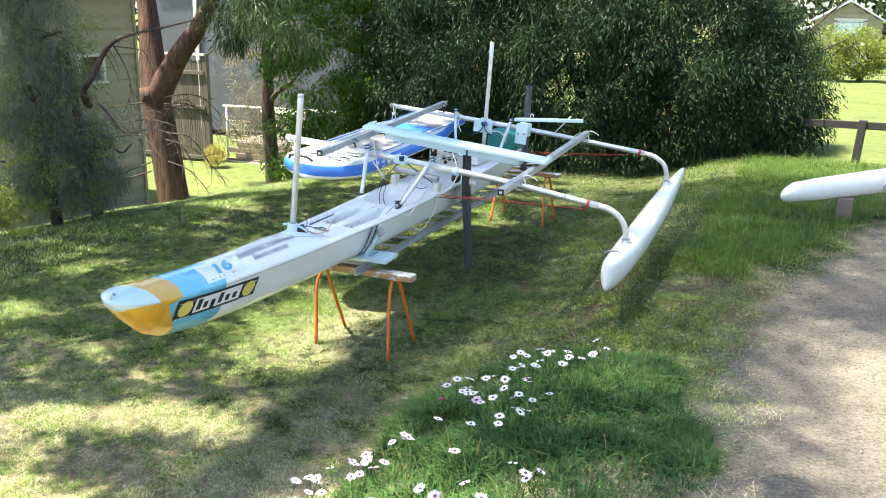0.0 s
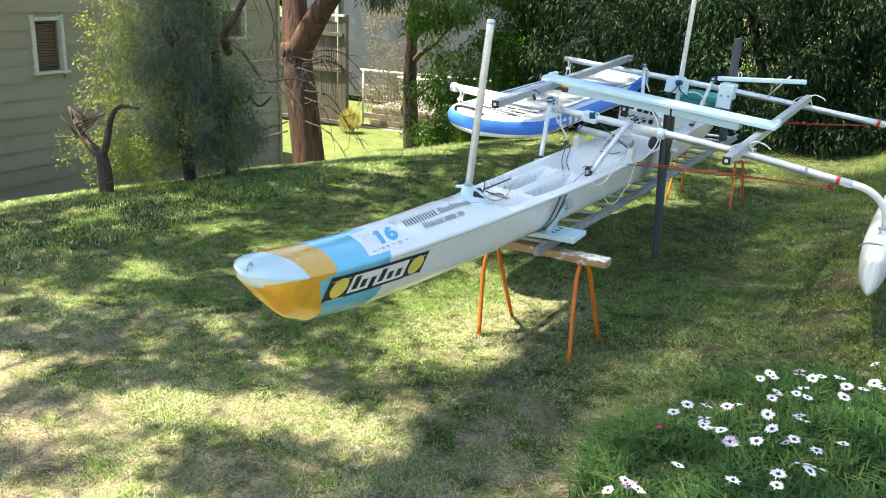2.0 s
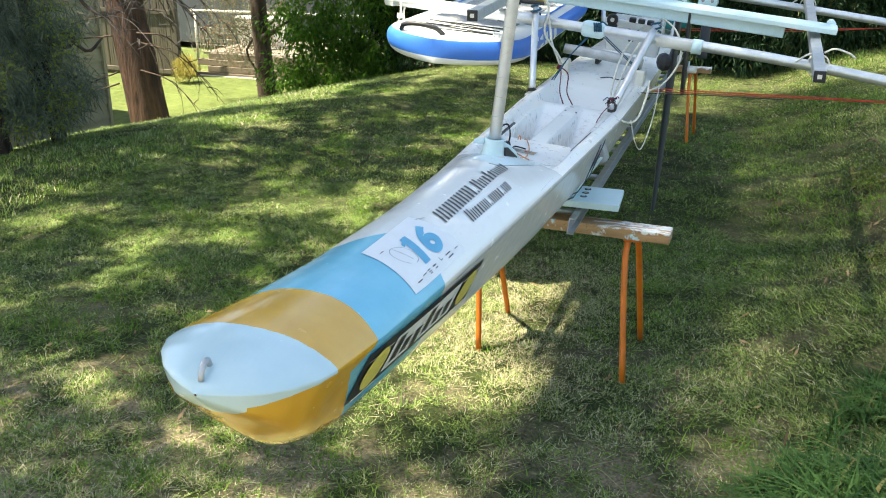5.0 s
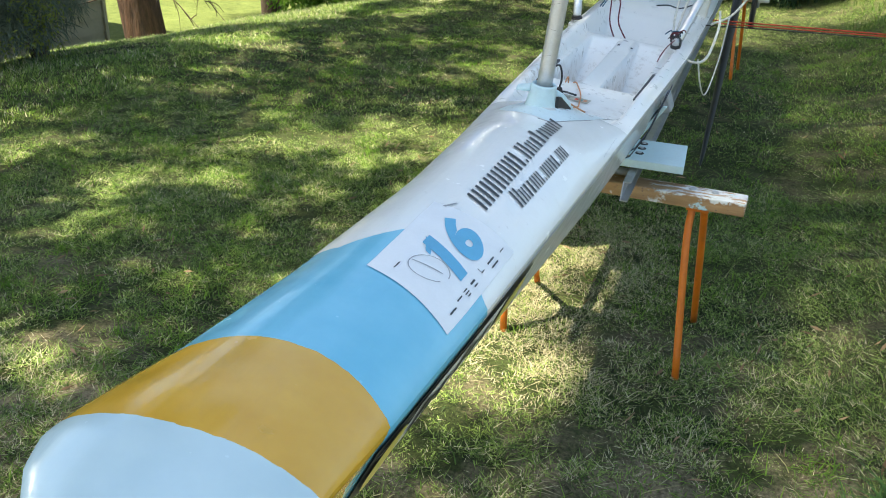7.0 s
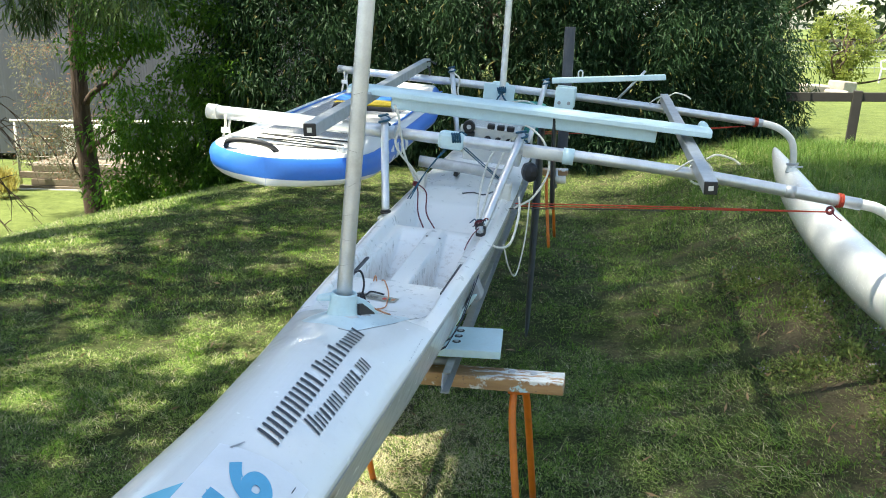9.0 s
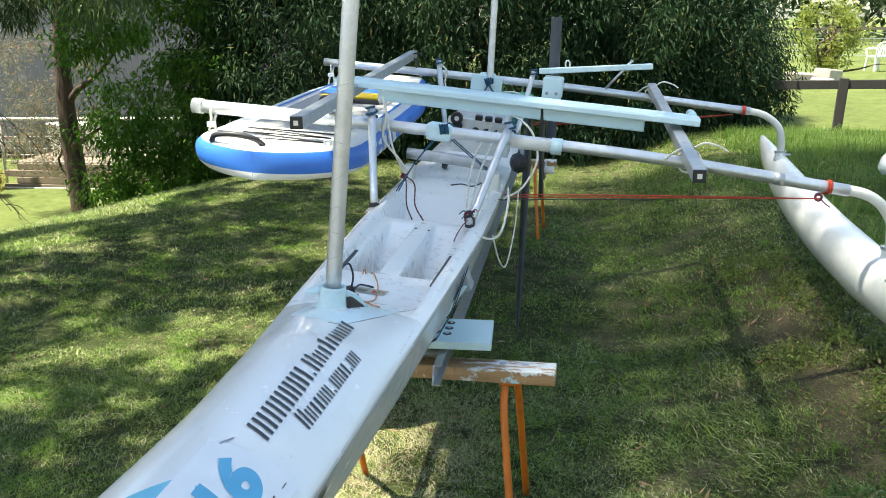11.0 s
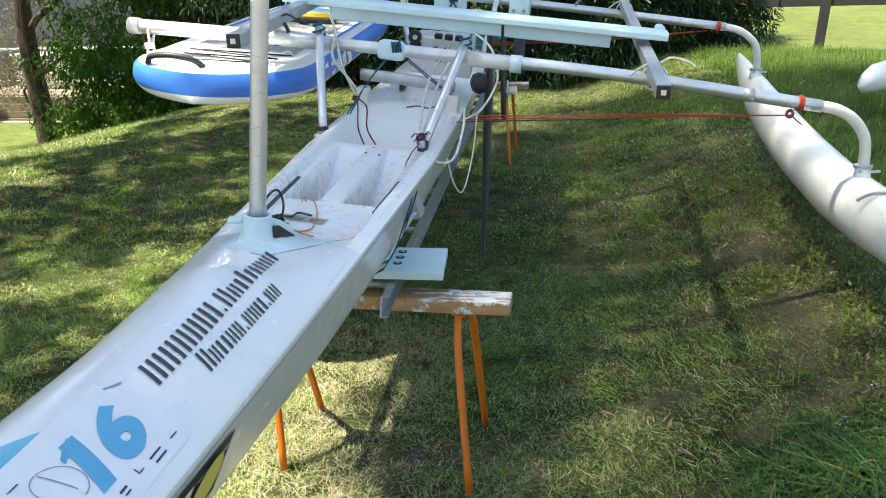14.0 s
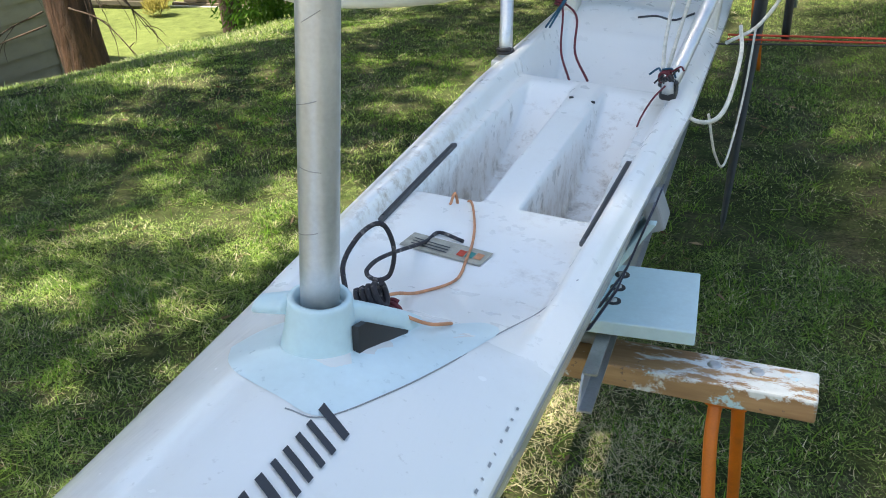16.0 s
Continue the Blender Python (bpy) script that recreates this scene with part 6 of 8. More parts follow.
def build_ama():
    st = [(-1.150, 5.80, 0.020, 0.818, 0.640), (-1.150, 5.83, 0.045, 0.825, 0.615), (-1.158, 6.00, 0.078, 0.815, 0.570), (-1.165, 6.40, 0.105, 0.790, 0.535), (-1.172, 6.80, 0.118, 0.785, 0.525), (-1.170, 7.40, 0.122, 0.800, 0.535), (-1.160, 8.00, 0.112, 0.838, 0.565), (-1.145, 8.60, 0.090, 0.885, 0.630), (-1.125, 9.10, 0.055, 0.915, 0.730), (-1.110, 9.38, 0.024, 0.925, 0.825), (-1.106, 9.43, 0.008, 0.92, 0.87)]
    st = [(x + 0.022, y, b * 0.86, t, k) for x, y, b, t, k in st]
    ama = build_float("outrigger_float", st, WHITE, canoe, "slim white fibreglass outrigger float")
    for p, up in (((-1.136, 6.545, 0.775), 0.055), ((-1.140, 8.585, 0.878), 0.05)):
        part("float_socket", ring_solid(p, (0, 0, 1), [(0.038, -0.01), (0.036, 0.0), (0.031, 0.02), (0.030, up), (0.024, up + 0.002)], 20), WHITE, ama, "white socket on the float")
        p = Vector(p)
        part("hose_clamp", tube([p + Vector((0.033 * math.cos(t), 0.033 * math.sin(t), up * 0.75 + 0.0012 * t)) for t in np.linspace(0, 12.5, 30)], 0.0042, 6, 2), ALU_DULL, ama)
        part("clamp_bolt", tube([p + Vector((-0.02, -0.025, up * 0.6)), p + Vector((0.06, -0.02, up * 0.6))], 0.006, 8, 2, curve=False), ALU, ama)
    tape = []
    for u in np.linspace(-0.9, 0.9, 12):
        tape.append((-1.161 + u * 0.085, 6.22 + 0.05 * u * u, 0.803 - 0.055 * abs(u) ** 2.6 + 0.003))
    part("tape_band", tube(tape, 0.006, 6, 3), GREYBOX, ama, "grey tape band")


build_ama()


def build_boards():
    # lowered leeboard beside the hull, on its pivot
    top, low = Vector((-2.648, 7.02, 1.40)), Vector((-2.72, 7.36, 0.13))
    rows = []
    for u, c, th in ((0, 0.045, 0.014), (0.06, 0.06, 0.016), (0.2, 0.075, 0.017), (0.26, 0.10, 0.020), (0.36, 0.105, 0.020), (0.5, 0.10, 0.018), (0.8, 0.095, 0.015), (0.97, 0.085, 0.011), (1.0, 0.06, 0.006)):
        p = top.lerp(low, u)
        rows.append([p + Vector((0.25 * c * math.cos(t) * 0 + th * math.sin(t), c * math.cos(t), 0)) for t in np.linspace(0, 2 * math.pi, 16, endpoint=False)])
    lee = part("leeboard", loft(rows), BOARD, canoe, "dark grey leeboard hanging below the beam")
    hub = Vector((-2.665, 6.97, 1.075))
    bm = bmesh.new()
    box(bm, hub + Vector((-0.035, -0.02, 0.02)), (0.075, 0.12, 0.09), Euler((0, 0.1, 0.2)).to_matrix(), 0.034)
    part("pivot_block", bm, BLACK, lee, "black rubber pivot block")
    part("keeper_board", loft([[Vector((-2.59, 6.95, z)) + Vector((0.012 * math.sin(t), w * math.cos(t), 0)) for t in np.linspace(0, 2 * math.pi, 12, endpoint=False)] for z, w in ((0.93, 0.03), (0.98, 0.06), (1.15, 0.07), (1.30, 0.06), (1.36, 0.05))]), BLACK, lee)
    part("pivot_pin", tube([(-2.60, 6.96, 1.06), (-2.53, 6.955, 1.062)], 0.019, 14, 2, curve=False), CREAM, lee, "white plastic pivot pin")
    part("pin_washer", tube([(-2.575, 6.955, 1.02), (-2.572, 6.955, 1.105)], 0.006, 8, 2, curve=False), ALU, lee)
    # raised board at the rear beam with its pale bracket and arm
    rows = []
    for z, c in ((0.9, 0.05), (0.93, 0.075), (1.2, 0.085), (1.6, 0.085), (1.76, 0.085), (1.765, 0.08)):
        rows.append([Vector((-2.575 + 0.03 * (z - 1.4), 8.58, z)) + Vector((0.034 * math.cos(t), 0.020 * math.sin(t), 0)) for t in np.linspace(0, 2 * math.pi, 14, endpoint=False)])
    rud = part("raised_board", loft(rows), BOARD, canoe, "weathered dark board raised behind the rear beam")
    bm = boxed((-2.575, 8.505, 1.335), (0.125, 0.10, 0.13), Euler((0, radians(6), 0)).to_matrix(), 0.012)
    part("board_bracket", bm, PALE, rud, "pale blue bracket on the beam")
    part("bracket_plate", boxed((-2.585, 8.44, 1.295), (0.12, 0.012, 0.20), Euler((0, radians(5), 0)).to_matrix(), 0.004), PALE, rud)
    for dx, dz in ((-0.03, 0.0), (0.03, -0.003)):
        part("bolt", tube([(-2.585 + dx, 8.425, 1.30 + dz), (-2.585 + dx, 8.436, 1.30 + dz)], 0.011, 10, 2, curve=False), GREYBOX, rud)
    part("tiller_arm", beam_between((-2.665, 8.46, 1.435), (-1.965, 8.46, 1.463), 0.035, 0.036, 0.006), PALE, rud, "pale blue arm")
    part("arm_brace", tube([(-2.25, 8.47, 1.325), (-2.09, 8.46, 1.50)], 0.008, 8, 2, curve=False), ALU, rud)
    part("eye_bolt", tube([(-2.50, 8.46, 1.46), (-2.50, 8.46, 1.49), (-2.487, 8.46, 1.50), (-2.475, 8.46, 1.49), (-2.475, 8.46, 1.46)], 0.005, 8, 4), ALU, rud)


build_boards()


LABEL = plain("faded_label", (0.40, 0.38, 0.31), 0.5, 0, 0.25, 60)
TRACK = plain("grimy_dark_track", (0.10, 0.10, 0.105), 0.6, 0.3, 0.2, 30)


def build_fittings():
    # cleat panel across the hull behind the front beam
    p = Vector((-2.915, 7.25, 1.215))
    tilt = Euler((radians(12), radians(7), 0)).to_matrix()
    panel = part("cleat_panel", boxed(p, (0.33, 0.02, 0.105), tilt, 0.006), WHITE, canoe, "white panel with a row of black rope leads")
    part("panel_foot", boxed(p + Vector((0, 0.06, -0.075)), (0.30, 0.10, 0.10), tilt, 0.01), WHITE, panel)
    for k in range(3):
        c = p + tilt @ Vector((-0.02 + 0.055 * k, -0.012, -0.005))
        part("rope_lead", ring_solid(c, tilt @ Vector((0, -1, 0)), [(0.019, 0.0), (0.019, 0.006), (0.015, 0.012), (0.010, 0.010), (0.009, 0.001)], 16), BLACK, panel, "black round rope lead")
    c = p + tilt @ Vector((-0.0, -0.012, -0.045))
    part("rope_lead", ring_solid(c, tilt @ Vector((0, -1, 0)), [(0.017, 0.0), (0.016, 0.010), (0.009, 0.008)], 14), BLACK, panel)
    for k in range(3):
        part("cam_cleat", boxed(p + tilt @ Vector((-0.01 + 0.05 * k, 0.0, 0.062)), (0.038, 0.03, 0.026), tilt, 0.006), BLACK, panel, "black cam cleat")
    blk = part("pulley_block", ring_solid(p + Vector((-0.115, -0.02, 0.06)), (0.1, -1, 0), [(0.028, -0.02), (0.032, -0.012), (0.022, 0.0), (0.032, 0.012), (0.028, 0.02)], 20), BLACK, canoe, "black pulley block")
    part("block_sheave", ring_solid(p + Vector((-0.1125, -0.045, 0.06)), (0.1, -1, 0), [(0.012, 0.0), (0.011, 0.006)], 14), ALU, blk)
    part("block_base", boxed(p + Vector((-0.115, -0.015, 0.02)), (0.055, 0.05, 0.03), tilt, 0.006), BLACK, blk)
    # deck box and crate aft
    part("deck_box", boxed((-3.0, 8.05, 1.13), (0.34, 0.42, 0.14), HEEL.to_3x3(), 0.015), WHITE, canoe, "low white deck box")
    part("slot_vent", boxed((-3.06, 7.02, 1.075), (0.022, 0.11, 0.03), HEEL.to_3x3(), 0.006), BLACK, canoe)
    part("stowage_bag", boxed((-2.88, 8.85, 1.17), (0.34, 0.30, 0.20), HEEL.to_3x3(), 0.05), TEAL, canoe, "teal stowage bag on the aft deck")
    # foot-strap tracks, screws, drain
    for (xa, ya), (xb, yb) in (((-0.150, 5.262), (-0.157, 5.625)), ((0.157, 5.288), (0.161, 5.68))):
        a, b = deck_point(xa, ya, 0.0015), deck_point(xb, yb, 0.0015)
        tr = part("foot_track", beam_between(a, b, 0.011, 0.008, 0.002), TRACK, deck_part, "dark grey slotted foot track")
        d = (b - a).normalized()
        part("track_slot", beam_between(a + d * 0.015 + UP * 0.0035, b - d * 0.015 + UP * 0.0035, 0.004, 0.003, 0), BLACK, tr)
    for dx in (-0.02, 0.028):
        part("screw", ring_solid(deck_point(dx, 6.0, 0.0), UP, [(0.005, -0.002), (0.005, 0.002), (0.003, 0.003)], 10), BLACK, deck_part)
    part("drain_cap", ring_solid(deck_point(0.055, 6.42, 0.004), (0, -0.5, 1), [(0.03, -0.01), (0.03, 0.006), (0.026, 0.012), (0.0, 0.012)], 18), plain_clear, deck_part, "clear plastic drain cap")
    lab = deck_patch("warning_label", [(-0.094, 5.205), (-0.088, 5.252), (0.040, 5.236), (0.034, 5.192)], LABEL, deck_part, 0.002, 8, 3, "faded grey-tan warning label with lines of print")
    for k in range(3):
        y = 5.232 - 0.008 * k
        deck_patch("print_bar", [(-0.080, y), (-0.080, y + 0.003), (-0.022, y - 0.006), (-0.022, y - 0.009)], INK, lab, 0.003, 4, 1)
    for k, m in enumerate((ROPE_R, TEAL, ROPE_O)):
        deck_patch("label_mark", [(-0.008 + 0.013 * k, 5.208), (-0.006 + 0.013 * k, 5.226), (0.005 + 0.013 * k, 5.224), (0.003 + 0.013 * k, 5.206)], m, lab, 0.003, 2, 2)
    # gunwale brackets
    part("gunwale_bracket", boxed((-3.245, 6.20, 1.005), (0.03, 0.10, 0.045), HEEL.to_3x3(), 0.006), ALU_DULL, canoe)
    cl = part("rail_cleat", boxed((-2.825, 6.03, 1.008), (0.036, 0.05, 0.026), HEEL.to_3x3(), 0.008), BLACK, canoe, "black cam cleat on the gunwale")
    part("cleat_roller", ring_solid((-2.825, 6.02, 1.02), (1, 0, 0.1), [(0.017, -0.012), (0.019, 0), (0.017, 0.012)], 14), ALU_DULL, cl)
    # straps over the hull's side at the cradle
    for y in (5.50, 5.58):
        pts = []
        for f in (0.02, 0.12, 0.30, 0.55, 0.78, 0.93):
            b, g, c, k = hull_at(y)
            prof = girth(f, y)
            pts.append(HEEL @ Vector((XC + b * prof + 0.004, y - 0.10 * f * f, g - f * (g - k))))
        bm = bmesh.new()
        rows = [[p + Vector((0, -0.012, 0)), p + Vector((0, 0.012, 0)), p + Vector((0.003, 0.012, 0)), p + Vector((0.003, -0.012, 0))] for p in pts]
        loft(rows, bm=bm)
        part("side_stripe", bm, STRIPE, hull_part, "dark navy stripe on the hull side")


plain_clear, _t, _b = nodes_of("clear_plastic")
_b.inputs["Base Color"].default_value, _b.inputs["Roughness"].default_value = (0.75, 0.85, 0.9, 1), 0.15
_b.inputs["Transmission Weight"].default_value = 0.6
build_fittings()


def rope(name, pts, r, mat, label="", sides=6, parent=None):
    return part(name, tube(pts, r, sides, 7), mat, parent or canoe, label)


def coil(c, rad, turns, axis_dir, r, mat, name, label=""):
    c, ax = Vector(c), Vector(axis_dir).normalized()
    a = ax.orthogonal().normalized()
    b = ax.cross(a)
    n = int(turns * 10)
    pts = [c + (a * math.cos(2 * math.pi * k / 10) + b * math.sin(2 * math.pi * k / 10)) * rad + ax * (k / n - 0.5) * turns * r * 2 for k in range(n + 1)]
    return part(name, tube(pts, r, 6, 2), mat, canoe, label)


def build_ropes():
    # paired red stays under the beams to the float
    for dz in (0.0, 0.012):
        rope("stay_line", [(-2.74, 6.62, 0.995 + dz), (-2.1, 6.53, 1.022 + dz * 0.7), (-1.46, 6.45, 1.046)], 0.0028, ROPE_R, "red stay line to the float")
        rope("stay_line", [(-2.76, 8.6, 1.08 + dz), (-2.0, 8.54, 1.115 + dz), (-1.46, 8.5, 1.165)], 0.0028, ROPE_R, "red stay line to the float")
    rope("stay_line", [(-2.80, 6.60, 0.985), (-2.4, 6.56, 1.004), (-2.1, 6.53, 1.012)], 0.0025, BLACK)
    coil((-1.425, 6.47, 1.0895), 0.0275, 3, (-1, 0, 0.15), 0.0034, ROPE_R, "beam_lashing", "red cord lashing round the beam")
    coil((-1.40, 8.5, 1.19), 0.0275, 3, (-1, 0, 0.12), 0.0034, ROPE_R, "beam_lashing", "red cord lashing round the beam")
    coil((-1.46, 6.46, 1.05), 0.012, 3, (0.3, 1, 0), 0.005, ROPE_DR, "stay_knot")
    rope("stay_tail", [(-1.46, 6.45, 1.05), (-1.44, 6.44, 1.03), (-1.42, 6.43, 1.015)], 0.003, ROPE_DR)
    # white lashings of the square rail
    for x, y, z in ((-1.975, 6.47, 1.20), (-1.955, 8.5, 1.30)):
        coil((x, y, z - 0.012), 0.048, 2, (0, 1, 0.05), 0.004, ROPE_W, "rail_lashing", "white cord lashing")
        rope("lashing_tail", [(x + 0.02, y, z + 0.045), (x + 0.06, y - 0.01, z + 0.065), (x + 0.12, y - 0.02, z + 0.05), (x + 0.15, y - 0.03, z + 0.03)], 0.0045, ROPE_W)
        rope("lashing_tail", [(x, y, z + 0.045), (x - 0.05, y - 0.02, z + 0.035), (x - 0.10, y - 0.03, z + 0.0)], 0.0045, ROPE_W)
    for x, y, z in ((-3.47, 6.47, 1.385), (-3.50, 8.5, 1.49)):
        coil((x, y, z - 0.012), 0.048, 3, (0, 1, 0.05), 0.0045, BLACK, "rail_lashing", "black cord lashing")
        rope("lashing_tail", [(x, y, z + 0.04), (x + 0.05, y - 0.02, z + 0.06), (x + 0.09, y - 0.02, z + 0.04)], 0.004, BLACK)
    # control lines round the front beam
    rope("sheet_line", [(-3.24, 6.43, 1.45), (-3.22, 6.42, 1.38), (-3.235, 6.42, 1.28), (-3.17, 6.44, 1.18), (-3.14, 6.46, 1.12)], 0.0055, ROPE_W, "white sheet line")
    rope("sheet_line", [(-3.22, 6.43, 1.36), (-3.20, 6.43, 1.24), (-3.16, 6.45, 1.13)], 0.005, ROPE_W)
    for k in range(2):
        rope("brace_line", [(-2.985 + 0.012 * k, 6.45, 1.30), (-2.90 + 0.012 * k, 6.55, 1.20), (-2.80 + 0.008 * k, 6.66, 1.09)], 0.0027, ROPE_B, "dark blue brace line")
        rope("brace_line", [(-3.0 - 0.012 * k, 6.46, 1.29), (-3.10, 6.42, 1.18), (-3.17 - 0.01 * k, 6.38, 1.06)], 0.0027, ROPE_B)
    coil((-2.98, 6.44, 1.315), 0.018, 4, (1, 0.2, 0), 0.005, ROPE_B, "saddle_knot", "blue knot at the saddle")
    rope("saddle_tail", [(-2.98, 6.42, 1.32), (-2.955, 6.40, 1.345), (-2.93, 6.40, 1.33)], 0.0035, ROPE_B)
    coil((-3.155, 6.44, 1.115), 0.012, 3, (0.3, 0.2, 1), 0.0035, ROPE_DR, "line_knot", "dark red knot")
    for dx in (0.0, 0.035):
        rope("cord_tail", [(-3.15, 6.43, 1.12), (-3.135 + dx, 6.38, 1.09), (-3.12 + dx, 6.30, 1.02), (-3.085 + dx * 1.3, 6.24, 0.965)], 0.003, ROPE_DR, "dark red cord tail")
    rope("main_line", [(-2.86, 7.22, 1.235), (-2.83, 6.9, 1.26), (-2.855, 6.5, 1.20), (-2.86, 6.25, 1.09), (-2.845, 6.08, 1.02)], 0.0048, ROPE_W, "white control line")
    rope("main_line", [(-2.80, 7.22, 1.23), (-2.79, 6.8, 1.25), (-2.82, 6.4, 1.16), (-2.838, 6.12, 1.04)], 0.0045, ROPE_W)
    rope("main_line", [(-2.76, 7.20, 1.24), (-2.72, 6.9, 1.32), (-2.63, 6.75, 1.27), (-2.60, 6.70, 1.15), (-2.66, 6.62, 1.04), (-2.74, 6.55, 1.0)], 0.005, ROPE_W, "white loop of line")
    rope("slack_loop", [(-2.82, 6.02, 1.0), (-2.76, 5.98, 0.965), (-2.71, 6.02, 0.975), (-2.69, 6.15, 1.06), (-2.70, 6.28, 1.10)], 0.005, ROPE_W, "slack white loop beside the gunwale")
    rope("slack_loop", [(-2.74, 6.05, 0.96), (-2.72, 6.08, 0.86), (-2.70, 6.2, 0.80), (-2.68, 6.4, 0.90), (-2.67, 6.5, 1.05)], 0.003, ROPE_W)
    rope("cord_tail", [(-2.83, 6.0, 1.03), (-2.85, 5.97, 1.01), (-2.865, 5.93, 0.985), (-2.87, 5.90, 0.97)], 0.002, ROPE_DR)
    coil((-2.835, 6.04, 1.04), 0.011, 4, (0.3, 1, 0.2), 0.0030, ROPE_DR, "cleat_knot", "dark red and black knot at the cleat")
    coil((-2.825, 6.025, 1.03), 0.013, 4, (1, 0.3, 0.5), 0.0030, BLACK, "cleat_knot")
    rng = np.random.default_rng(77)
    for k in range(7):
        a = Vector((-2.832, 6.04, 1.045)) + Vector(rng.uniform(-0.014, 0.014, 3))
        b = a + Vector((rng.uniform(-0.04, 0.03), rng.uniform(-0.04, 0.03), rng.uniform(-0.03, 0.035)))
        rope("knot_tail", [a, a.lerp(b, 0.5) + Vector((0.006, 0, 0.01)), b], 0.0022, (ROPE_DR, BLACK, ROPE_B)[k % 3])
    rope("deck_cord", [(-2.98, 6.62, 1.045), (-2.93, 6.62, 1.05), (-2.88, 6.60, 1.045), (-2.83, 6.62, 1.06)], 0.003, INK)
    # cords lying behind the mast collar
    dp = lambda x, y, l=0.003: deck_point(x - 0.031, y, l)
    loop = [(-3.020, 4.868, 1.105), (-3.037, 4.90, 1.125), (-3.032, 4.94, 1.143), (-3.021, 4.97, 1.141), (-3.018, 4.99, 1.102), (-3.030, 5.0, 1.062), (-3.041, 4.985, 1.060), (-3.061, 5.0, 1.060), (-3.071, 5.05, 1.050), (-3.070, 5.11, 1.034)]
    rope("flecked_cord", loop + [dp(-0.030, 5.225, 0.004), dp(-0.022, 5.262, 0.004), dp(0.020, 5.250, 0.004)], 0.0029, ROPE_K, "flecked black cord looped behind the mast", 7)
    rope("orange_cord", [dp(0.03, 4.90, 0.03), dp(0.028, 4.98, 0.02), dp(0.024, 5.06), dp(0.048, 5.135), dp(0.042, 5.20), dp(0.032, 5.26), dp(0.010, 5.333), dp(-0.018, 5.392), dp(-0.045, 5.405, 0.006)], 0.0021, ROPE_O, "thin orange cord across the deck", 6)
    rope("orange_cord", [dp(0.05, 4.91, 0.02), dp(0.085, 4.93, 0.01), dp(0.10, 4.97)], 0.0022, ROPE_O)
    coil(dp(0.03, 4.905, 0.03), 0.013, 4, (1, 0.3, 0.4), 0.0035, ROPE_K, "cord_tangle", "tangle of black and red cord")
    coil(dp(0.045, 4.925, 0.015), 0.009, 3, (0.2, 1, 0.4), 0.0026, ROPE_DR, "cord_tangle")
    coil(dp(-0.04, 5.48, 0.012), 0.02, 3, (0.2, 0.3, 1), 0.003, ROPE_O, "well_cord", "loose orange cord in the foot well")
    rope("well_cord", [dp(-0.06, 5.46, 0.02), dp(-0.03, 5.44, 0.06), dp(-0.02, 5.42, 0.03), dp(-0.035, 5.38, 0.006), dp(-0.04, 5.36, 0.006)], 0.0024, ROPE_O)
    # aft lines
    rope("aft_line", [(-2.97, 8.44, 1.38), (-3.02, 8.40, 1.30), (-3.08, 8.36, 1.27)], 0.006, ROPE_B, "dark blue line")
    rope("aft_line", [(-2.99, 8.44, 1.38), (-2.95, 8.40, 1.31), (-2.88, 8.38, 1.27)], 0.006, ROPE_B)
    rope("aft_loop", [(-2.92, 8.42, 1.30), (-2.82, 8.40, 1.31), (-2.74, 8.38, 1.27), (-2.72, 8.36, 1.22)], 0.005, ROPE_W)
    rope("aft_loop", [(-3.29, 8.44, 1.48), (-3.25, 8.43, 1.44), (-3.26, 8.42, 1.36), (-3.22, 8.40, 1.28)], 0.006, ROPE_W)
    coil((-2.98, 8.43, 1.375), 0.018, 4, (1, 0, 0.2), 0.006, ROPE_B, "aft_knot", "blue knot")


build_ropes()


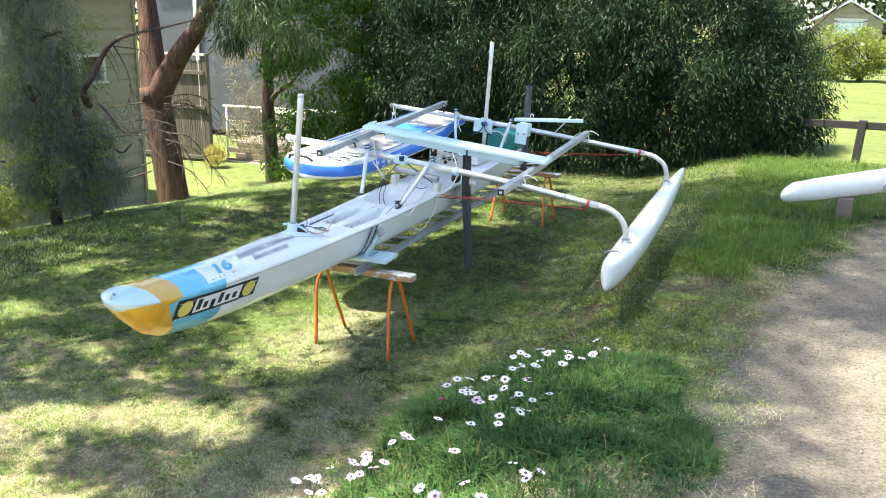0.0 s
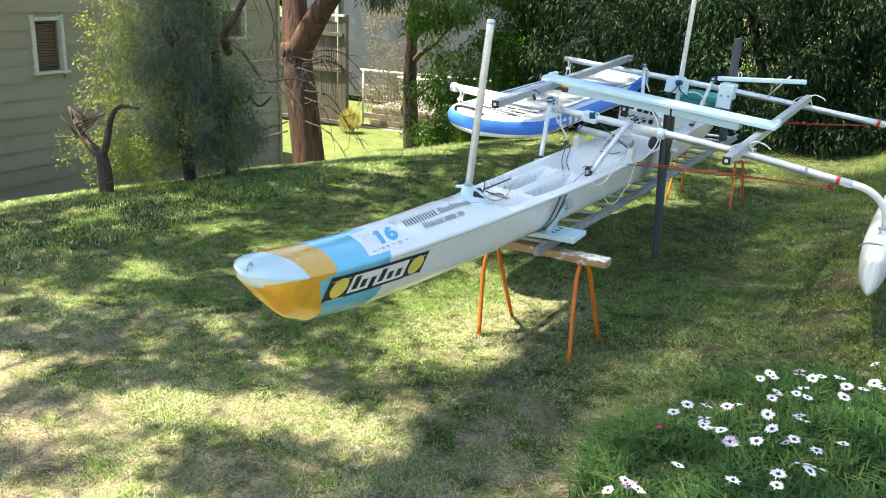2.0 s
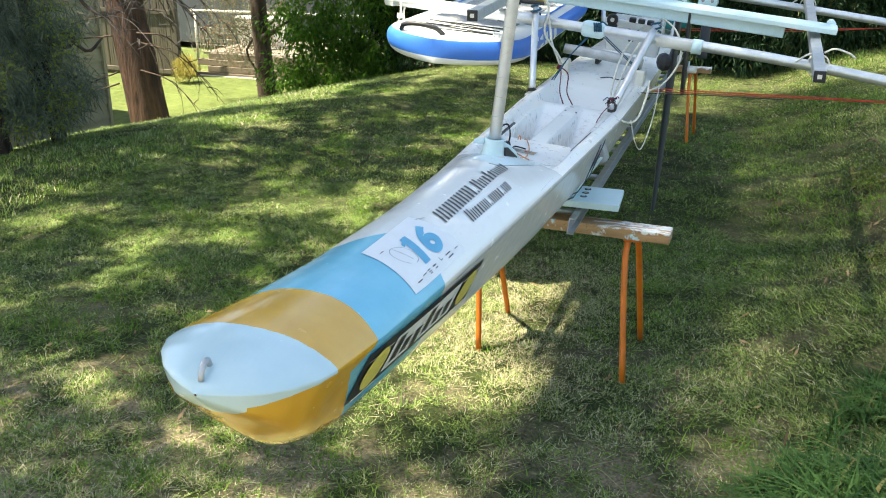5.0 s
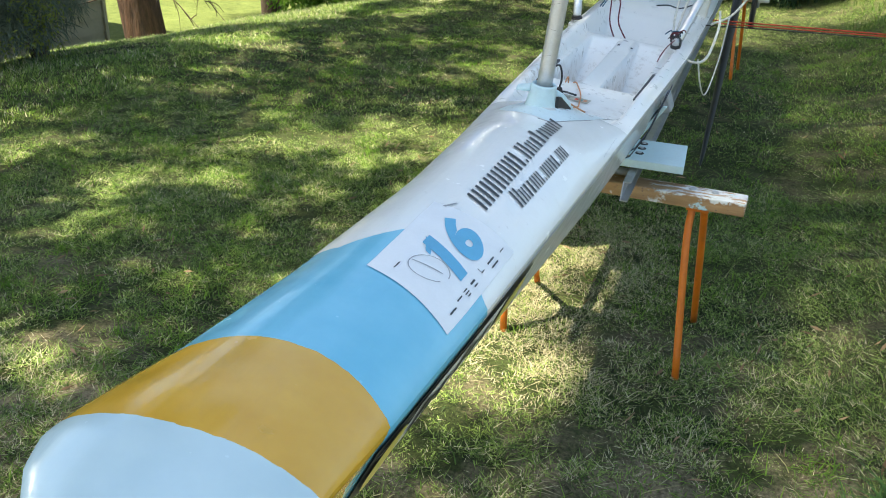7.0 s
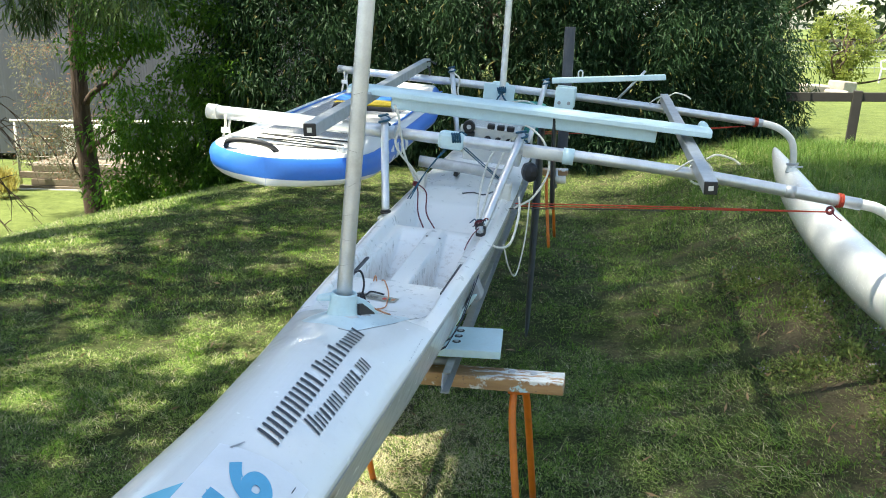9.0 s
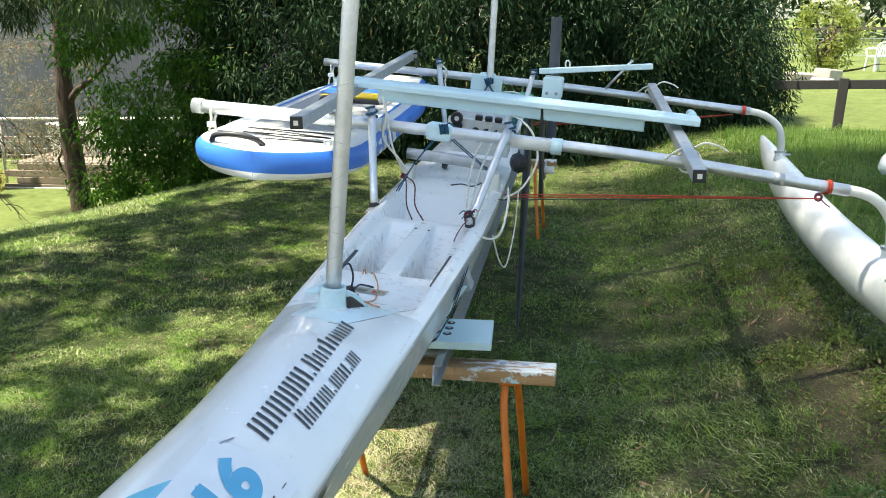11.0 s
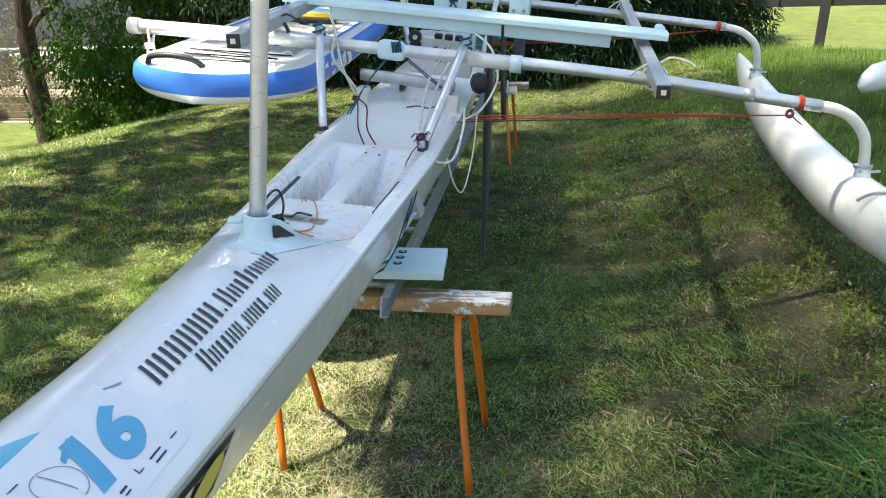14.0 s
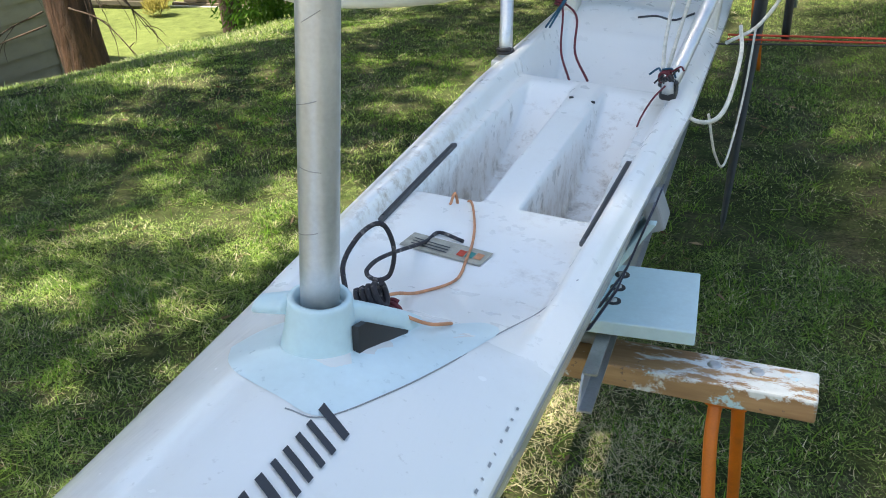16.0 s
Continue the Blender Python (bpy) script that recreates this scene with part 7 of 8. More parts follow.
# ---- paddleboard slung under the beams ----
def build_paddleboard():
    board = thing("paddleboard", "inflatable white paddleboard with blue rails slung under the beams", "paddleboard", (-3.74, 7.6, 1.15))
    y0, y1 = 6.10, 9.35
    tilt = lambda x, y: 1.192 - 0.085 * (x + 3.74) + 0.03 * (y - 6.0)

    def half(y):
        u = (y - y0) / (y1 - y0)
        nose = min(1, math.sqrt(max(0, 1 - (1 - min(1, u / 0.16)) ** 2.6)))
        tail = 1 - 0.42 * step(u, 0.62, 1.0)
        return 0.375 * nose * float(tail)

    ys = np.concatenate([[y0], y0 + np.array([0.004, 0.015, 0.035, 0.07, 0.12, 0.18, 0.26, 0.36]), np.linspace(6.55, y1, 22)])
    secs = []
    for y in ys:
        h = max(half(y), 0.0006)
        x0 = -3.70 - 0.015 * (y - 6.0)
        lift = 0.02 * (1 - float(step(y, y0, y0 + 0.6)))
        t = 0.062
        r = min(t, h)
        ring = []
        for a in np.linspace(-math.pi / 2, math.pi / 2, 13):
            ring.append((h - r + r * math.cos(a), t * math.sin(a)))
        pts = [(x0 + px, y - 0.0, tilt(x0 + px, y) + lift + pz) for px, pz in ring] + [(x0 - px, y, tilt(x0 - px, y) + lift + pz) for px, pz in ring[::-1]]
        secs.append(pts)
    bm = loft(secs)
    shell = part("shell", bm, SUP_WHITE, board, "white drop-stitch shell with blue rails")
    me = shell.data
    me.materials.append(SUP_BLUE)
    n = len(secs[0])
    for p in me.polygons:
        k = sorted(i % n for i in p.vertices)
        c = p.center
        x0 = -3.70 - 0.015 * (c.y - 6.0)
        lift = 0.02 * (1 - float(step(c.y, y0, y0 + 0.6)))
        rel = c.z - tilt(c.x, c.y) - lift
        if -0.030 < rel < 0.054 and abs(c.x - x0) > half(c.y) - 0.05 or (c.y < y0 + 0.02 and -0.03 < rel < 0.054):
            p.material_index = 1
    # tapered deck bands and pad
    def on_board(x, y, l=0.0):
        lift = 0.02 * (1 - float(step(y, y0, y0 + 0.6)))
        x0 = -3.70 - 0.015 * (y - 6.0)
        return (x0 + x, y, tilt(x0 + x, y) + lift + 0.062 + l)

    def patch(name, ya, yb, wa, wb, mat, l, label="", off=0.0):
        pts = [on_board(off + (wa + (wb - wa) * u) * s, ya + (yb - ya) * u, l) for u in np.linspace(0, 1, 9) for s in np.linspace(-1, 1, 9)]
        i = (np.arange(8)[:, None] * 9 + np.arange(8)).ravel()
        return part(name, arrays(name, pts, np.stack([i, i + 1, i + 10, i + 9], 1)), mat, board, label)

    patch("deck_pad", 6.72, 8.9, 0.23, 0.24, PAD, 0.004, "grey diamond-grooved deck pad")
    patch("pad_border", 6.66, 6.72, 0.22, 0.23, SUP_WHITE, 0.004)
    patch("pad_band", 8.0, 8.35, 0.245, 0.245, SUP_BLUE, 0.007, "blue band across the pad")
    patch("pad_band", 7.86, 7.96, 0.12, 0.12, YELLOW, 0.008, "yellow band on the pad", -0.08)
    for off in (-0.285, 0.285):
        pts = [on_board(off + s * 0.010, y, 0.003) for y in np.linspace(7.0, 9.0, 12) for s in (-1, 1)]
        i = np.arange(11) * 2
        part("deck_stripe", arrays("deck_stripe", pts, np.stack([i, i + 1, i + 3, i + 2], 1)), SUP_BLUE, board)
    part("nose_handle", tube([on_board(-0.20, 6.20, 0.0), on_board(-0.17, 6.17, 0.03), on_board(-0.09, 6.155, 0.042), on_board(-0.01, 6.17, 0.03), on_board(0.02, 6.20, 0.0)], 0.0115, 10, 6), BLACK, board, "black padded nose handle")
    rings = [(-0.24, 6.33), (0.24, 6.37), (-0.20, 6.62), (0.22, 6.66)]
    part("bungee", tube([on_board(-0.20, 6.32, 0.008), on_board(0.22, 6.37, 0.01), on_board(-0.16, 6.46, 0.012), on_board(0.22, 6.50, 0.012), on_board(-0.19, 6.60, 0.012), on_board(0.24, 6.64, 0.01)], 0.0030, 6, 3, curve=False), BLACK, board, "black bungee cord")
    for x, y in rings:
        part("d_ring", tube([on_board(x - 0.012, y, 0.0), on_board(x - 0.012, y, 0.02), on_board(x + 0.012, y, 0.02), on_board(x + 0.012, y, 0.0)], 0.004, 6, 4), ALU, board)
    part("carry_handle", tube([on_board(-0.14, 7.66, 0.0), on_board(-0.11, 7.64, 0.03), on_board(-0.02, 7.63, 0.035), on_board(0.05, 7.64, 0.0)], 0.014, 8, 5), BLACK, board, "black carry handle")
    for k in range(5):
        x0 = -3.70 - 0.015 * 0.9
        y = 6.72 + 0.11 * k
        hx = half(y) + 0.0015
        part("side_mark", boxed((x0 + hx - 0.004, y, tilt(x0 + hx, y) + 0.004), (0.004, 0.06, 0.055), Euler((radians(18), 0, 0)).to_matrix(), 0), SUP_WHITE, shell)
    for x, y in ((-4.0, 6.47), (-4.02, 8.5)):
        z = 1.405 if y < 7 else 1.49
        sl = thing("hanging_strap", "white cord sling holding the paddleboard to the beam", "strap", (x, y, z), "paddleboard slings")
        part("loop", tube([(x, y - 0.03, z - 0.01), (x, y - 0.032, z - 0.06), (x - 0.012, y - 0.03, z - 0.10), (x - 0.03, y - 0.03, z - 0.20), (x - 0.02, y, z - 0.22)], 0.006, 7, 6), ROPE_W, sl)
        part("loop", tube([(x + 0.008, y + 0.03, z), (x + 0.01, y - 0.02, z - 0.06), (x + 0.018, y - 0.03, z - 0.12), (x - 0.005, y - 0.03, z - 0.20)], 0.006, 7, 6), ROPE_W, sl)
        part("buckle", boxed((x, y - 0.034, z - 0.075), (0.04, 0.012, 0.025), bevel=0.004), PLASTIC_W, sl)
    tow = thing("yellow_buoy", "yellow and black hand pump bag tucked by the plank", "bag", (-3.80, 7.3, 1.29))
    part("body", boxed((-3.66, 7.75, 1.335), (0.26, 0.07, 0.05), Euler((0, radians(4), radians(12))).to_matrix(), 0.025), YELLOW, tow)
    part("strap", boxed((-3.68, 7.71, 1.31), (0.28, 0.05, 0.035), Euler((0, radians(4), radians(12))).to_matrix(), 0.012), BLACK, tow, "black strap")


def pad_mat():
    m, t, b = nodes_of("deck_pad_foam")
    tc = t.nodes.new("ShaderNodeTexCoord")
    br = t.nodes.new("ShaderNodeTexBrick")
    br.inputs["Scale"].default_value = 38
    br.inputs["Color1"].default_value, br.inputs["Color2"].default_value, br.inputs["Mortar"].default_value = (0.34, 0.34, 0.33, 1), (0.30, 0.30, 0.30, 1), (0.16, 0.16, 0.16, 1)
    mp = t.nodes.new("ShaderNodeMapping")
    mp.inputs["Rotation"].default_value = (0, 0, radians(45))
    t.links.new(tc.outputs["Object"], mp.inputs[0])
    t.links.new(mp.outputs[0], br.inputs["Vector"])
    t.links.new(br.outputs["Color"], b.inputs["Base Color"])
    b.inputs["Roughness"].default_value = 0.75
    bump(t, b, br.outputs["Fac"], -0.5, 0.004)
    return m


PAD = pad_mat()
build_paddleboard()


# ---- trestles, ladder, cradle ----
def build_trestle(cx, cy, top, turn, length=1.0, shift=(0.0, 0.0), inset=0.0):
    """A timber bearer on two pairs of splayed orange steel legs."""
    tr = thing("trestle", "orange steel-legged trestle with a paint-spattered timber bearer", "trestle", (cx, cy, landz(cx, cy)), "trestles under the canoe")
    R = Matrix.Rotation(radians(turn), 3, "Z")
    at = lambda x, y, z: Vector((cx, cy, 0)) + R @ Vector((x, y, 0)) + Vector((0, 0, z))
    part("bearer", box(bmesh.new(), at(0, 0, top - 0.024), (length, 0.095, 0.048), R, 0.005), TIMBER, tr, "paint-spattered timber bearer")
    for s in (-1, 1):
        x = s * (length / 2 - 0.15) + (inset if s < 0 else 0)
        for d in (-1, 1):
            foot = at(x + s * (0.035 + (inset * 0.4 if s < 0 else 0)), d * 0.22 + shift[s > 0], 0)
            foot.z = landz(foot.x, foot.y) - 0.01
            part("leg", tube([at(x + d * 0.012, d * 0.004, top - 0.05), at(x + d * 0.019, d * 0.022, top - 0.08), at(x + s * 0.006 + d * 0.018, d * 0.075, top - 0.2), foot], 0.0128, 12, 5), ORANGE, tr, "orange steel tube leg")
        part("leg_bracket", box(bmesh.new(), at(x, 0, top - 0.055), (0.075, 0.06, 0.016), R, 0.003), ORANGE, tr)
        for dx in (-0.03, 0.045):
            part("bolt", ring_solid(at(x + dx, 0.012, top), (0, 0, 1), [(0.013, -0.002), (0.013, 0.0015), (0.008, 0.004)], 12), ALU_DULL, tr)
    return tr


build_trestle(-2.893, 5.592, 0.625, -2.5, 0.82, (0.075, 0.03), -0.097)
build_trestle(-3.02, 10.05, 0.625, -4, 0.9)


def build_ladder():
    lad = thing("ladder", "old aluminium ladder laid flat across the trestles under the canoe", "ladder", (-3.02, 7.7, 0.625))
    ya, yb = 5.40, 10.5
    for x in (-2.875, -3.215):
        bm = bmesh.new()
        w, h, t = 0.026, 0.054, 0.004
        s = 1 if x > -3 else -1
        prof = [(-w * s, 0), (0, 0), (0, h), (-w * s, h), (-w * s, h - t), (-t * s, h - t), (-t * s, t), (-w * s, t)]
        prof = [(-px, pz) for px, pz in prof]
        loft([[(x + px, y + (0.02 if pz > h / 2 else -0.02) * (1 if y < 7 else 0), 0.6255 + pz) for px, pz in prof] for y in (ya, yb)], bm=bm)
        for f in bm.faces:
            f.smooth = False
        bmesh.ops.recalc_face_normals(bm, faces=bm.faces)
        part("stile", bm, ALU_DULL, lad, "dull aluminium channel stile")
    y = ya + 0.18
    while y < yb:
        part("rung", tube([(-3.21, y, 0.656), (-2.88, y, 0.656)], 0.014, 10, 2, curve=False), ALU_DULL, lad)
        y += 0.28
    return lad


build_ladder()


def build_cradle():
    cr = thing("cradle", "pale blue painted cradle board between ladder and hull", "cradle", (-2.95, 5.66, 0.69))
    R = Euler((0, radians(1.0), radians(3))).to_matrix()
    part("base_board", boxed((-2.945, 5.655, 0.703), (0.48, 0.235, 0.028), R, 0.003), PALE, cr, "pale blue painted board")
    for dy in (-0.055, 0.0, 0.055):
        # No hole here: the black disc paints the shade of a recess.
        part("bolt_head", ring_solid((-2.858 - 0.01 * dy, 5.675 + dy, 0.7165), (0, 0, 1), [(0.015, -0.003), (0.015, 0.0005), (0.012, 0.0010), (0.0, 0.0010)], 14), BLACK, cr, "flat black disc for the shaded bolt recess")
        part("bolt_head", ring_solid((-2.858 - 0.01 * dy, 5.675 + dy, 0.7172), (0, 0, 1), [(0.008, -0.003), (0.008, 0.0025), (0.004, 0.004)], 6), ALU_DULL, cr, "steel bolt head")
    bm = bmesh.new()
    loft([[(-2.905, y, 0.717), (-2.885, y, 0.76), (-2.845, y, 0.82), (-2.80, y, 0.89), (-2.787, y, 0.89), (-2.832, y, 0.82), (-2.870, y, 0.76), (-2.888, y, 0.717)] for y in (5.60, 5.71)], bm=bm)
    part("side_cheek", bm, PALE, cr, "upright cheek against the hull side")
    bm = bmesh.new()
    loft([[(-3.115, y, 0.718), (-3.135, y, 0.76), (-3.175, y, 0.82), (-3.22, y, 0.89), (-3.233, y, 0.89), (-3.188, y, 0.82), (-3.150, y, 0.76), (-3.132, y, 0.718)] for y in (5.60, 5.71)], bm=bm)
    part("side_cheek", bm, PALE, cr)
    part("pad", boxed((-2.795, 5.66, 0.895), (0.03, 0.08, 0.06), Euler((0, radians(-20), 0)).to_matrix(), 0.006), GREYBOX, cr)


build_cradle()


def build_second_float():
    rows = [(0.0, 9.90, 0.03), (0.03, 9.92, 0.075), (0.10, 9.96, 0.105), (0.35, 10.12, 0.125), (0.9, 10.5, 0.135), (1.7, 11.05, 0.14), (2.7, 11.7, 0.13)]
    fl = thing("spare_float", "white spare outrigger float lying on blocks in the grass", "outrigger float", (1.0, 10.6, landz(1.0, 10.6)))
    secs = []
    for dx, y, r in rows:
        x = -0.10 + dx
        z = 0.645 + 0.13 * min(1.6, dx / 1.2) - 0.02 * (dx < 0.1)
        secs.append([(x, y + 0.95 * r * math.cos(a), z + 1.0 * r * math.sin(a)) for a in np.linspace(0, 2 * math.pi, 24, endpoint=False)])
    part("body", loft(secs), WHITE, fl)
    part("inspection_cap", ring_solid((0.95, 10.47, 0.70), (0, -1, 0.1), [(0.035, -0.01), (0.035, 0.006), (0.02, 0.01)], 16), GREYBOX, fl)
    for x, y in ((0.55, 10.3), (2.2, 11.4)):
        part("block", boxed((x, y, (landz(x, y) + 0.59) / 2), (0.16, 0.24, 0.60 - landz(x, y)), bevel=0.01), SLEEPER, fl)


build_second_float()


# ---- flower bed on the bank ----
BED_WEED = leaf_mat("weed_leaves", (0.050, 0.080, 0.022), (0.22, 0.27, 0.075), 0.25, 0.6, ((0.20, 0.15, 0.08), 0.07), scale=4)
LITTER = leaf_mat("dead_leaves", (0.10, 0.055, 0.028), (0.36, 0.25, 0.15), 0.1, 0.7)


def build_bed():
    rng = np.random.default_rng(61)

    def in_bed(x, y):
        return ((x + 1.17) / 0.92) ** 2 + ((y - 4.17) / 1.42) ** 2 < 1 + 0.25 * np.sin(5 * x) * np.cos(4 * y)

    n = 76000
    x, y = rng.uniform(-2.35, 0.0, n), rng.uniform(2.5, 5.8, n)
    k = in_bed(x, y)
    x, y = x[k], y[k]
    mound = 0.16 * np.clip(1 - ((x + 1.3) / 0.9) ** 2 - ((y - 4.2) / 1.3) ** 2, 0, 1)
    lump = 0.5 * field(x, y, 0.16, 91) + 0.5 * field(x, y, 0.33, 92)
    k = rng.random(len(x)) < np.clip((lump - 0.24) * 3.2, 0.25, 1)
    x, y, mound, lump = x[k], y[k], mound[k], lump[k]
    me = blades("bed_foliage", x, y, land(x, y) + mound * rng.random(len(x)) * lump * 1.4, 0.032 + 0.058 * lump, 0.0125, 1.0, rng, 3)
    tagged(part("bed_foliage", me, BED, None), "dense strappy green leaves of the flower bed", "foliage", kind="stuff")
    # daisies: stalk, eye and petals
    def daisy_mesh(seed, nmat):
        r = np.random.default_rng(seed)
        bm = bmesh.new()
        for k in range(15):
            a = 2 * math.pi * k / 15 + r.uniform(-0.06, 0.06)
            L = 0.031 * r.uniform(0.85, 1.1)
            d, s = Vector((math.cos(a), math.sin(a), 0)), Vector((-math.sin(a), math.cos(a), 0))
            lift = r.uniform(-0.004, 0.006)
            v = [bm.verts.new(p) for p in (d * 0.006, d * L * 0.6 + s * 0.0048 + Vector((0, 0, 0.003)), d * L + Vector((0, 0, lift)), d * L * 0.6 - s * 0.0048 + Vector((0, 0, 0.003)))]
            bm.faces.new(v)
        me = bpy.data.meshes.new("petals")
        bm.to_mesh(me)
        bm.free()
        me.materials.append(nmat)
        return me

    petals = [daisy_mesh(s, PETAL if s < 4 else PETAL_P) for s in range(5)]
    bm = bmesh.new()
    ring_solid((0, 0, 0.002), (0, 0, 1), [(0.0058, -0.003), (0.0056, 0.002), (0.003, 0.004)], 10, bm)
    eye = bpy.data.meshes.new("eye")
    bm.to_mesh(eye)
    bm.free()
    eye.materials.append(EYE_P)
    bm = bmesh.new()
    tube([(0, 0, -0.22), (0.01, 0.004, -0.1), (0, 0, 0)], 0.0022, 5, 3, bm=bm)
    stalk = bpy.data.meshes.new("stalk")
    bm.to_mesh(stalk)
    bm.free()
    stalk.materials.append(BED)
    groups = [(-1.18, 4.68, 0.32, 22), (-1.50, 4.26, 0.18, 12), (-1.30, 4.00, 0.17, 9), (-1.12, 3.78, 0.15, 7), (-1.70, 3.70, 0.13, 6), (-1.82, 3.46, 0.14, 10),
              (-2.00, 3.22, 0.13, 8), (-2.06, 3.48, 0.10, 4), (-0.90, 3.20, 0.08, 4), (-1.10, 3.02, 0.20, 6), (-1.42, 3.04, 0.22, 6)]
    for gx, gy, s, n in groups:
        for _ in range(n):
            x, y = gx + rng.normal(0, s * 0.55), gy + rng.normal(0, s * 0.6)
            z = landz(x, y) + 0.16 * max(0, 1 - ((x + 1.3) / 0.9) ** 2 - ((y - 4.2) / 1.3) ** 2) + rng.uniform(0.10, 0.18)
            d = thing("daisy", "white daisy with a purple eye in the flower bed", "flower", (x, y, z - 0.2), "daisies in the bed")
            m = pose(x, y, z, rng.uniform(-28, 16), rng.uniform(-26, 14), rng.uniform(0, 360)) @ Matrix.Scale(rng.uniform(0.82, 1.08), 4)
            for nm, data in (("petals", petals[int(rng.integers(0, 4)) if rng.random() > 0.12 else 4]), ("eye", eye), ("stalk", stalk)):
                ob = new(nm, data)
                ob.matrix_basis = m
                attach(ob, d)


build_bed()


def build_pink_bloom():
    x, y = -1.78, 4.42
    z = landz(x, y)
    bloom = thing("pink_flower", "small bright pink flower at the edge of the bed", "flower", (x, y, z))
    part("stalk", tube([(x, y, z), (x + 0.01, y, z + 0.1), (x, y - 0.01, z + 0.17)], 0.002, 5, 4), BED, bloom)
    head = bmesh.new()
    for k in range(14):
        a, tilt = 2.4 * k, 0.25 + 0.06 * k
        d = Vector((math.cos(a) * math.sin(tilt), math.sin(a) * math.sin(tilt), math.cos(tilt)))
        w = Vector((-math.sin(a), math.cos(a), 0)) * 0.006
        c = Vector((x, y - 0.01, z + 0.17))
        head.faces.new([head.verts.new(c + q) for q in (d * 0.002, d * 0.014 + w, d * 0.022, d * 0.014 - w)])
    part("petals", head, PETAL_PINK, bloom, "bright pink petals")


build_pink_bloom()


# ---- long grass on the bank, lawn blades, pebbles ----
def build_grass():
    rng = np.random.default_rng(71)
    # tufts along the bank behind and beyond the float
    tx, ty, th = [], [], []
    for _ in range(820):
        x, y = rng.uniform(-1.05, 1.9), rng.uniform(7.5, 14.2)
        if x < -1.0 + 0.05 * (y - 7.5) + 0.2 * float(field(x, y, 0.5, 99)) or x > -0.35 + 0.36 * (y - 7.4):
            continue
        m = int(rng.integers(50, 110))
        tx.append(x + rng.normal(0, 0.09, m))
        ty.append(y + rng.normal(0, 0.09, m))
        th.append(np.full(m, rng.uniform(0.06, 0.15)))
    for _ in range(40):
        x, y = rng.uniform(-1.9, -0.9), rng.uniform(9.6, 14.0)
        m = int(rng.integers(16, 40))
        tx.append(x + rng.normal(0, 0.10, m))
        ty.append(y + rng.normal(0, 0.10, m))
        th.append(np.full(m, 0.11))
    x, y = np.concatenate(tx), np.concatenate(ty)
    me = blades("long_grass", x, y, land(x, y), np.concatenate(th), 0.010, 0.85, rng, 3)
    tagged(part("long_grass", me, LONGGRASS, None), "unmown tufts of long arching grass on the bank", "grass", kind="stuff")
    # ground-cover weeds, mauve flowers and leaf litter on the bare patch below the float
    n = 1300
    x, y = rng.uniform(-1.7, -0.45, n), rng.uniform(5.5, 8.6, n)
    k = (field(x, y, 0.36, 95) > 0.60) & (x > -1.70 + 0.25 * field(x, y, 0.4, 96))
    x, y = x[k], y[k]
    c = np.stack([x, y, land(x, y) + 0.015], 1)
    tagged(part("weeds", leaf_cloud("weeds", c, rng.uniform(0.03, 0.09, len(x)), 26, 0.026, 0.011, -0.2, rng), BED_WEED, None), "low grey-green ground-cover weeds on bare soil", "weeds", kind="stuff")
    k = rng.random(len(x)) < 0.12
    c = np.stack([x[k], y[k], land(x[k], y[k]) + 0.035], 1)
    tagged(part("wildflowers", leaf_cloud("wildflowers", c, np.full(k.sum(), 0.03), 9, 0.012, 0.006, -0.3, rng), PETAL_P, None), "tiny mauve flowers among the weeds", "flowers", kind="stuff")
    n = 5200
    x, y = rng.uniform(-6.4, 0.3, n), rng.uniform(1.8, 9.5, n)
    k = rng.random(n) < np.where((x > -1.6) & (y > 5.2), 0.75, 0.45 * (field(x, y, 0.6, 97) > 0.55))
    x, y = x[k], y[k]
    c = np.stack([x, y, land(x, y) + 0.014], 1)
    tagged(part("leaf_litter", leaf_cloud("leaf_litter", c, np.full(len(x), 0.012), 1, 0.05, 0.011, 0.0, rng), LITTER, None), "fallen brown gum leaves and bark bits", "leaves", kind="stuff")

    def scatter(x0, x1, y0, y1, n, h, w, name, label, lean=0.5):
        x, y = rng.uniform(x0, x1, n), rng.uniform(y0, y1, n)
        clump = 0.55 * field(x, y, 0.55, 81) + 0.45 * field(x, y, 0.17, 82)
        fine = field(x, y, 0.06, 83)
        worn = 0.10 * np.clip((5.6 - y) / 2.0, 0, 1)
        worn = worn - 0.13 * step(x, -2.6, -2.3) * step(y, 5.0, 6.2)
        keep = rng.random(n) < np.clip((clump * 0.70 + fine * 0.95 - 0.55 - worn + 0.08 * np.clip((y - 4.8) / 1.0, 0, 1)) * 2.9, 0.03, 1)
        edge = -0.30 + np.maximum(y - 6.2, 0) * 0.32 + rng.normal(0, 0.22, n)
        keep &= (x < edge) | (y > 11) | (rng.random(n) < 0.03)
        wear = (x > -1.66 + 0.22 * field(x, y, 0.4, 96)) & (y > 5.5) & (y < 8.6)
        keep &= ~wear | (rng.random(n) < 0.22 + 0.4 * (field(x, y, 0.25, 98) > 0.64))
        x, y, clump, fine = x[keep], y[keep], clump[keep], fine[keep]
        me = blades(name, x, y, land(x, y), h * (0.50 + 1.05 * clump), w * (0.8 + 0.5 * fine), lean, rng, 1)
        tagged(part(name, me, GRASS, None), label, "grass", kind="stuff")

    scatter(-6.6, 0.1, 1.6, 7.6, 1500000, 0.014, 0.0046, "lawn_grass", "short mown grass blades of the lawn", 2.3)
    scatter(-9.5, 0.6, 7.6, 14.0, 460000, 0.015, 0.0056, "lawn_grass", "short mown grass blades further up the lawn", 2.0)
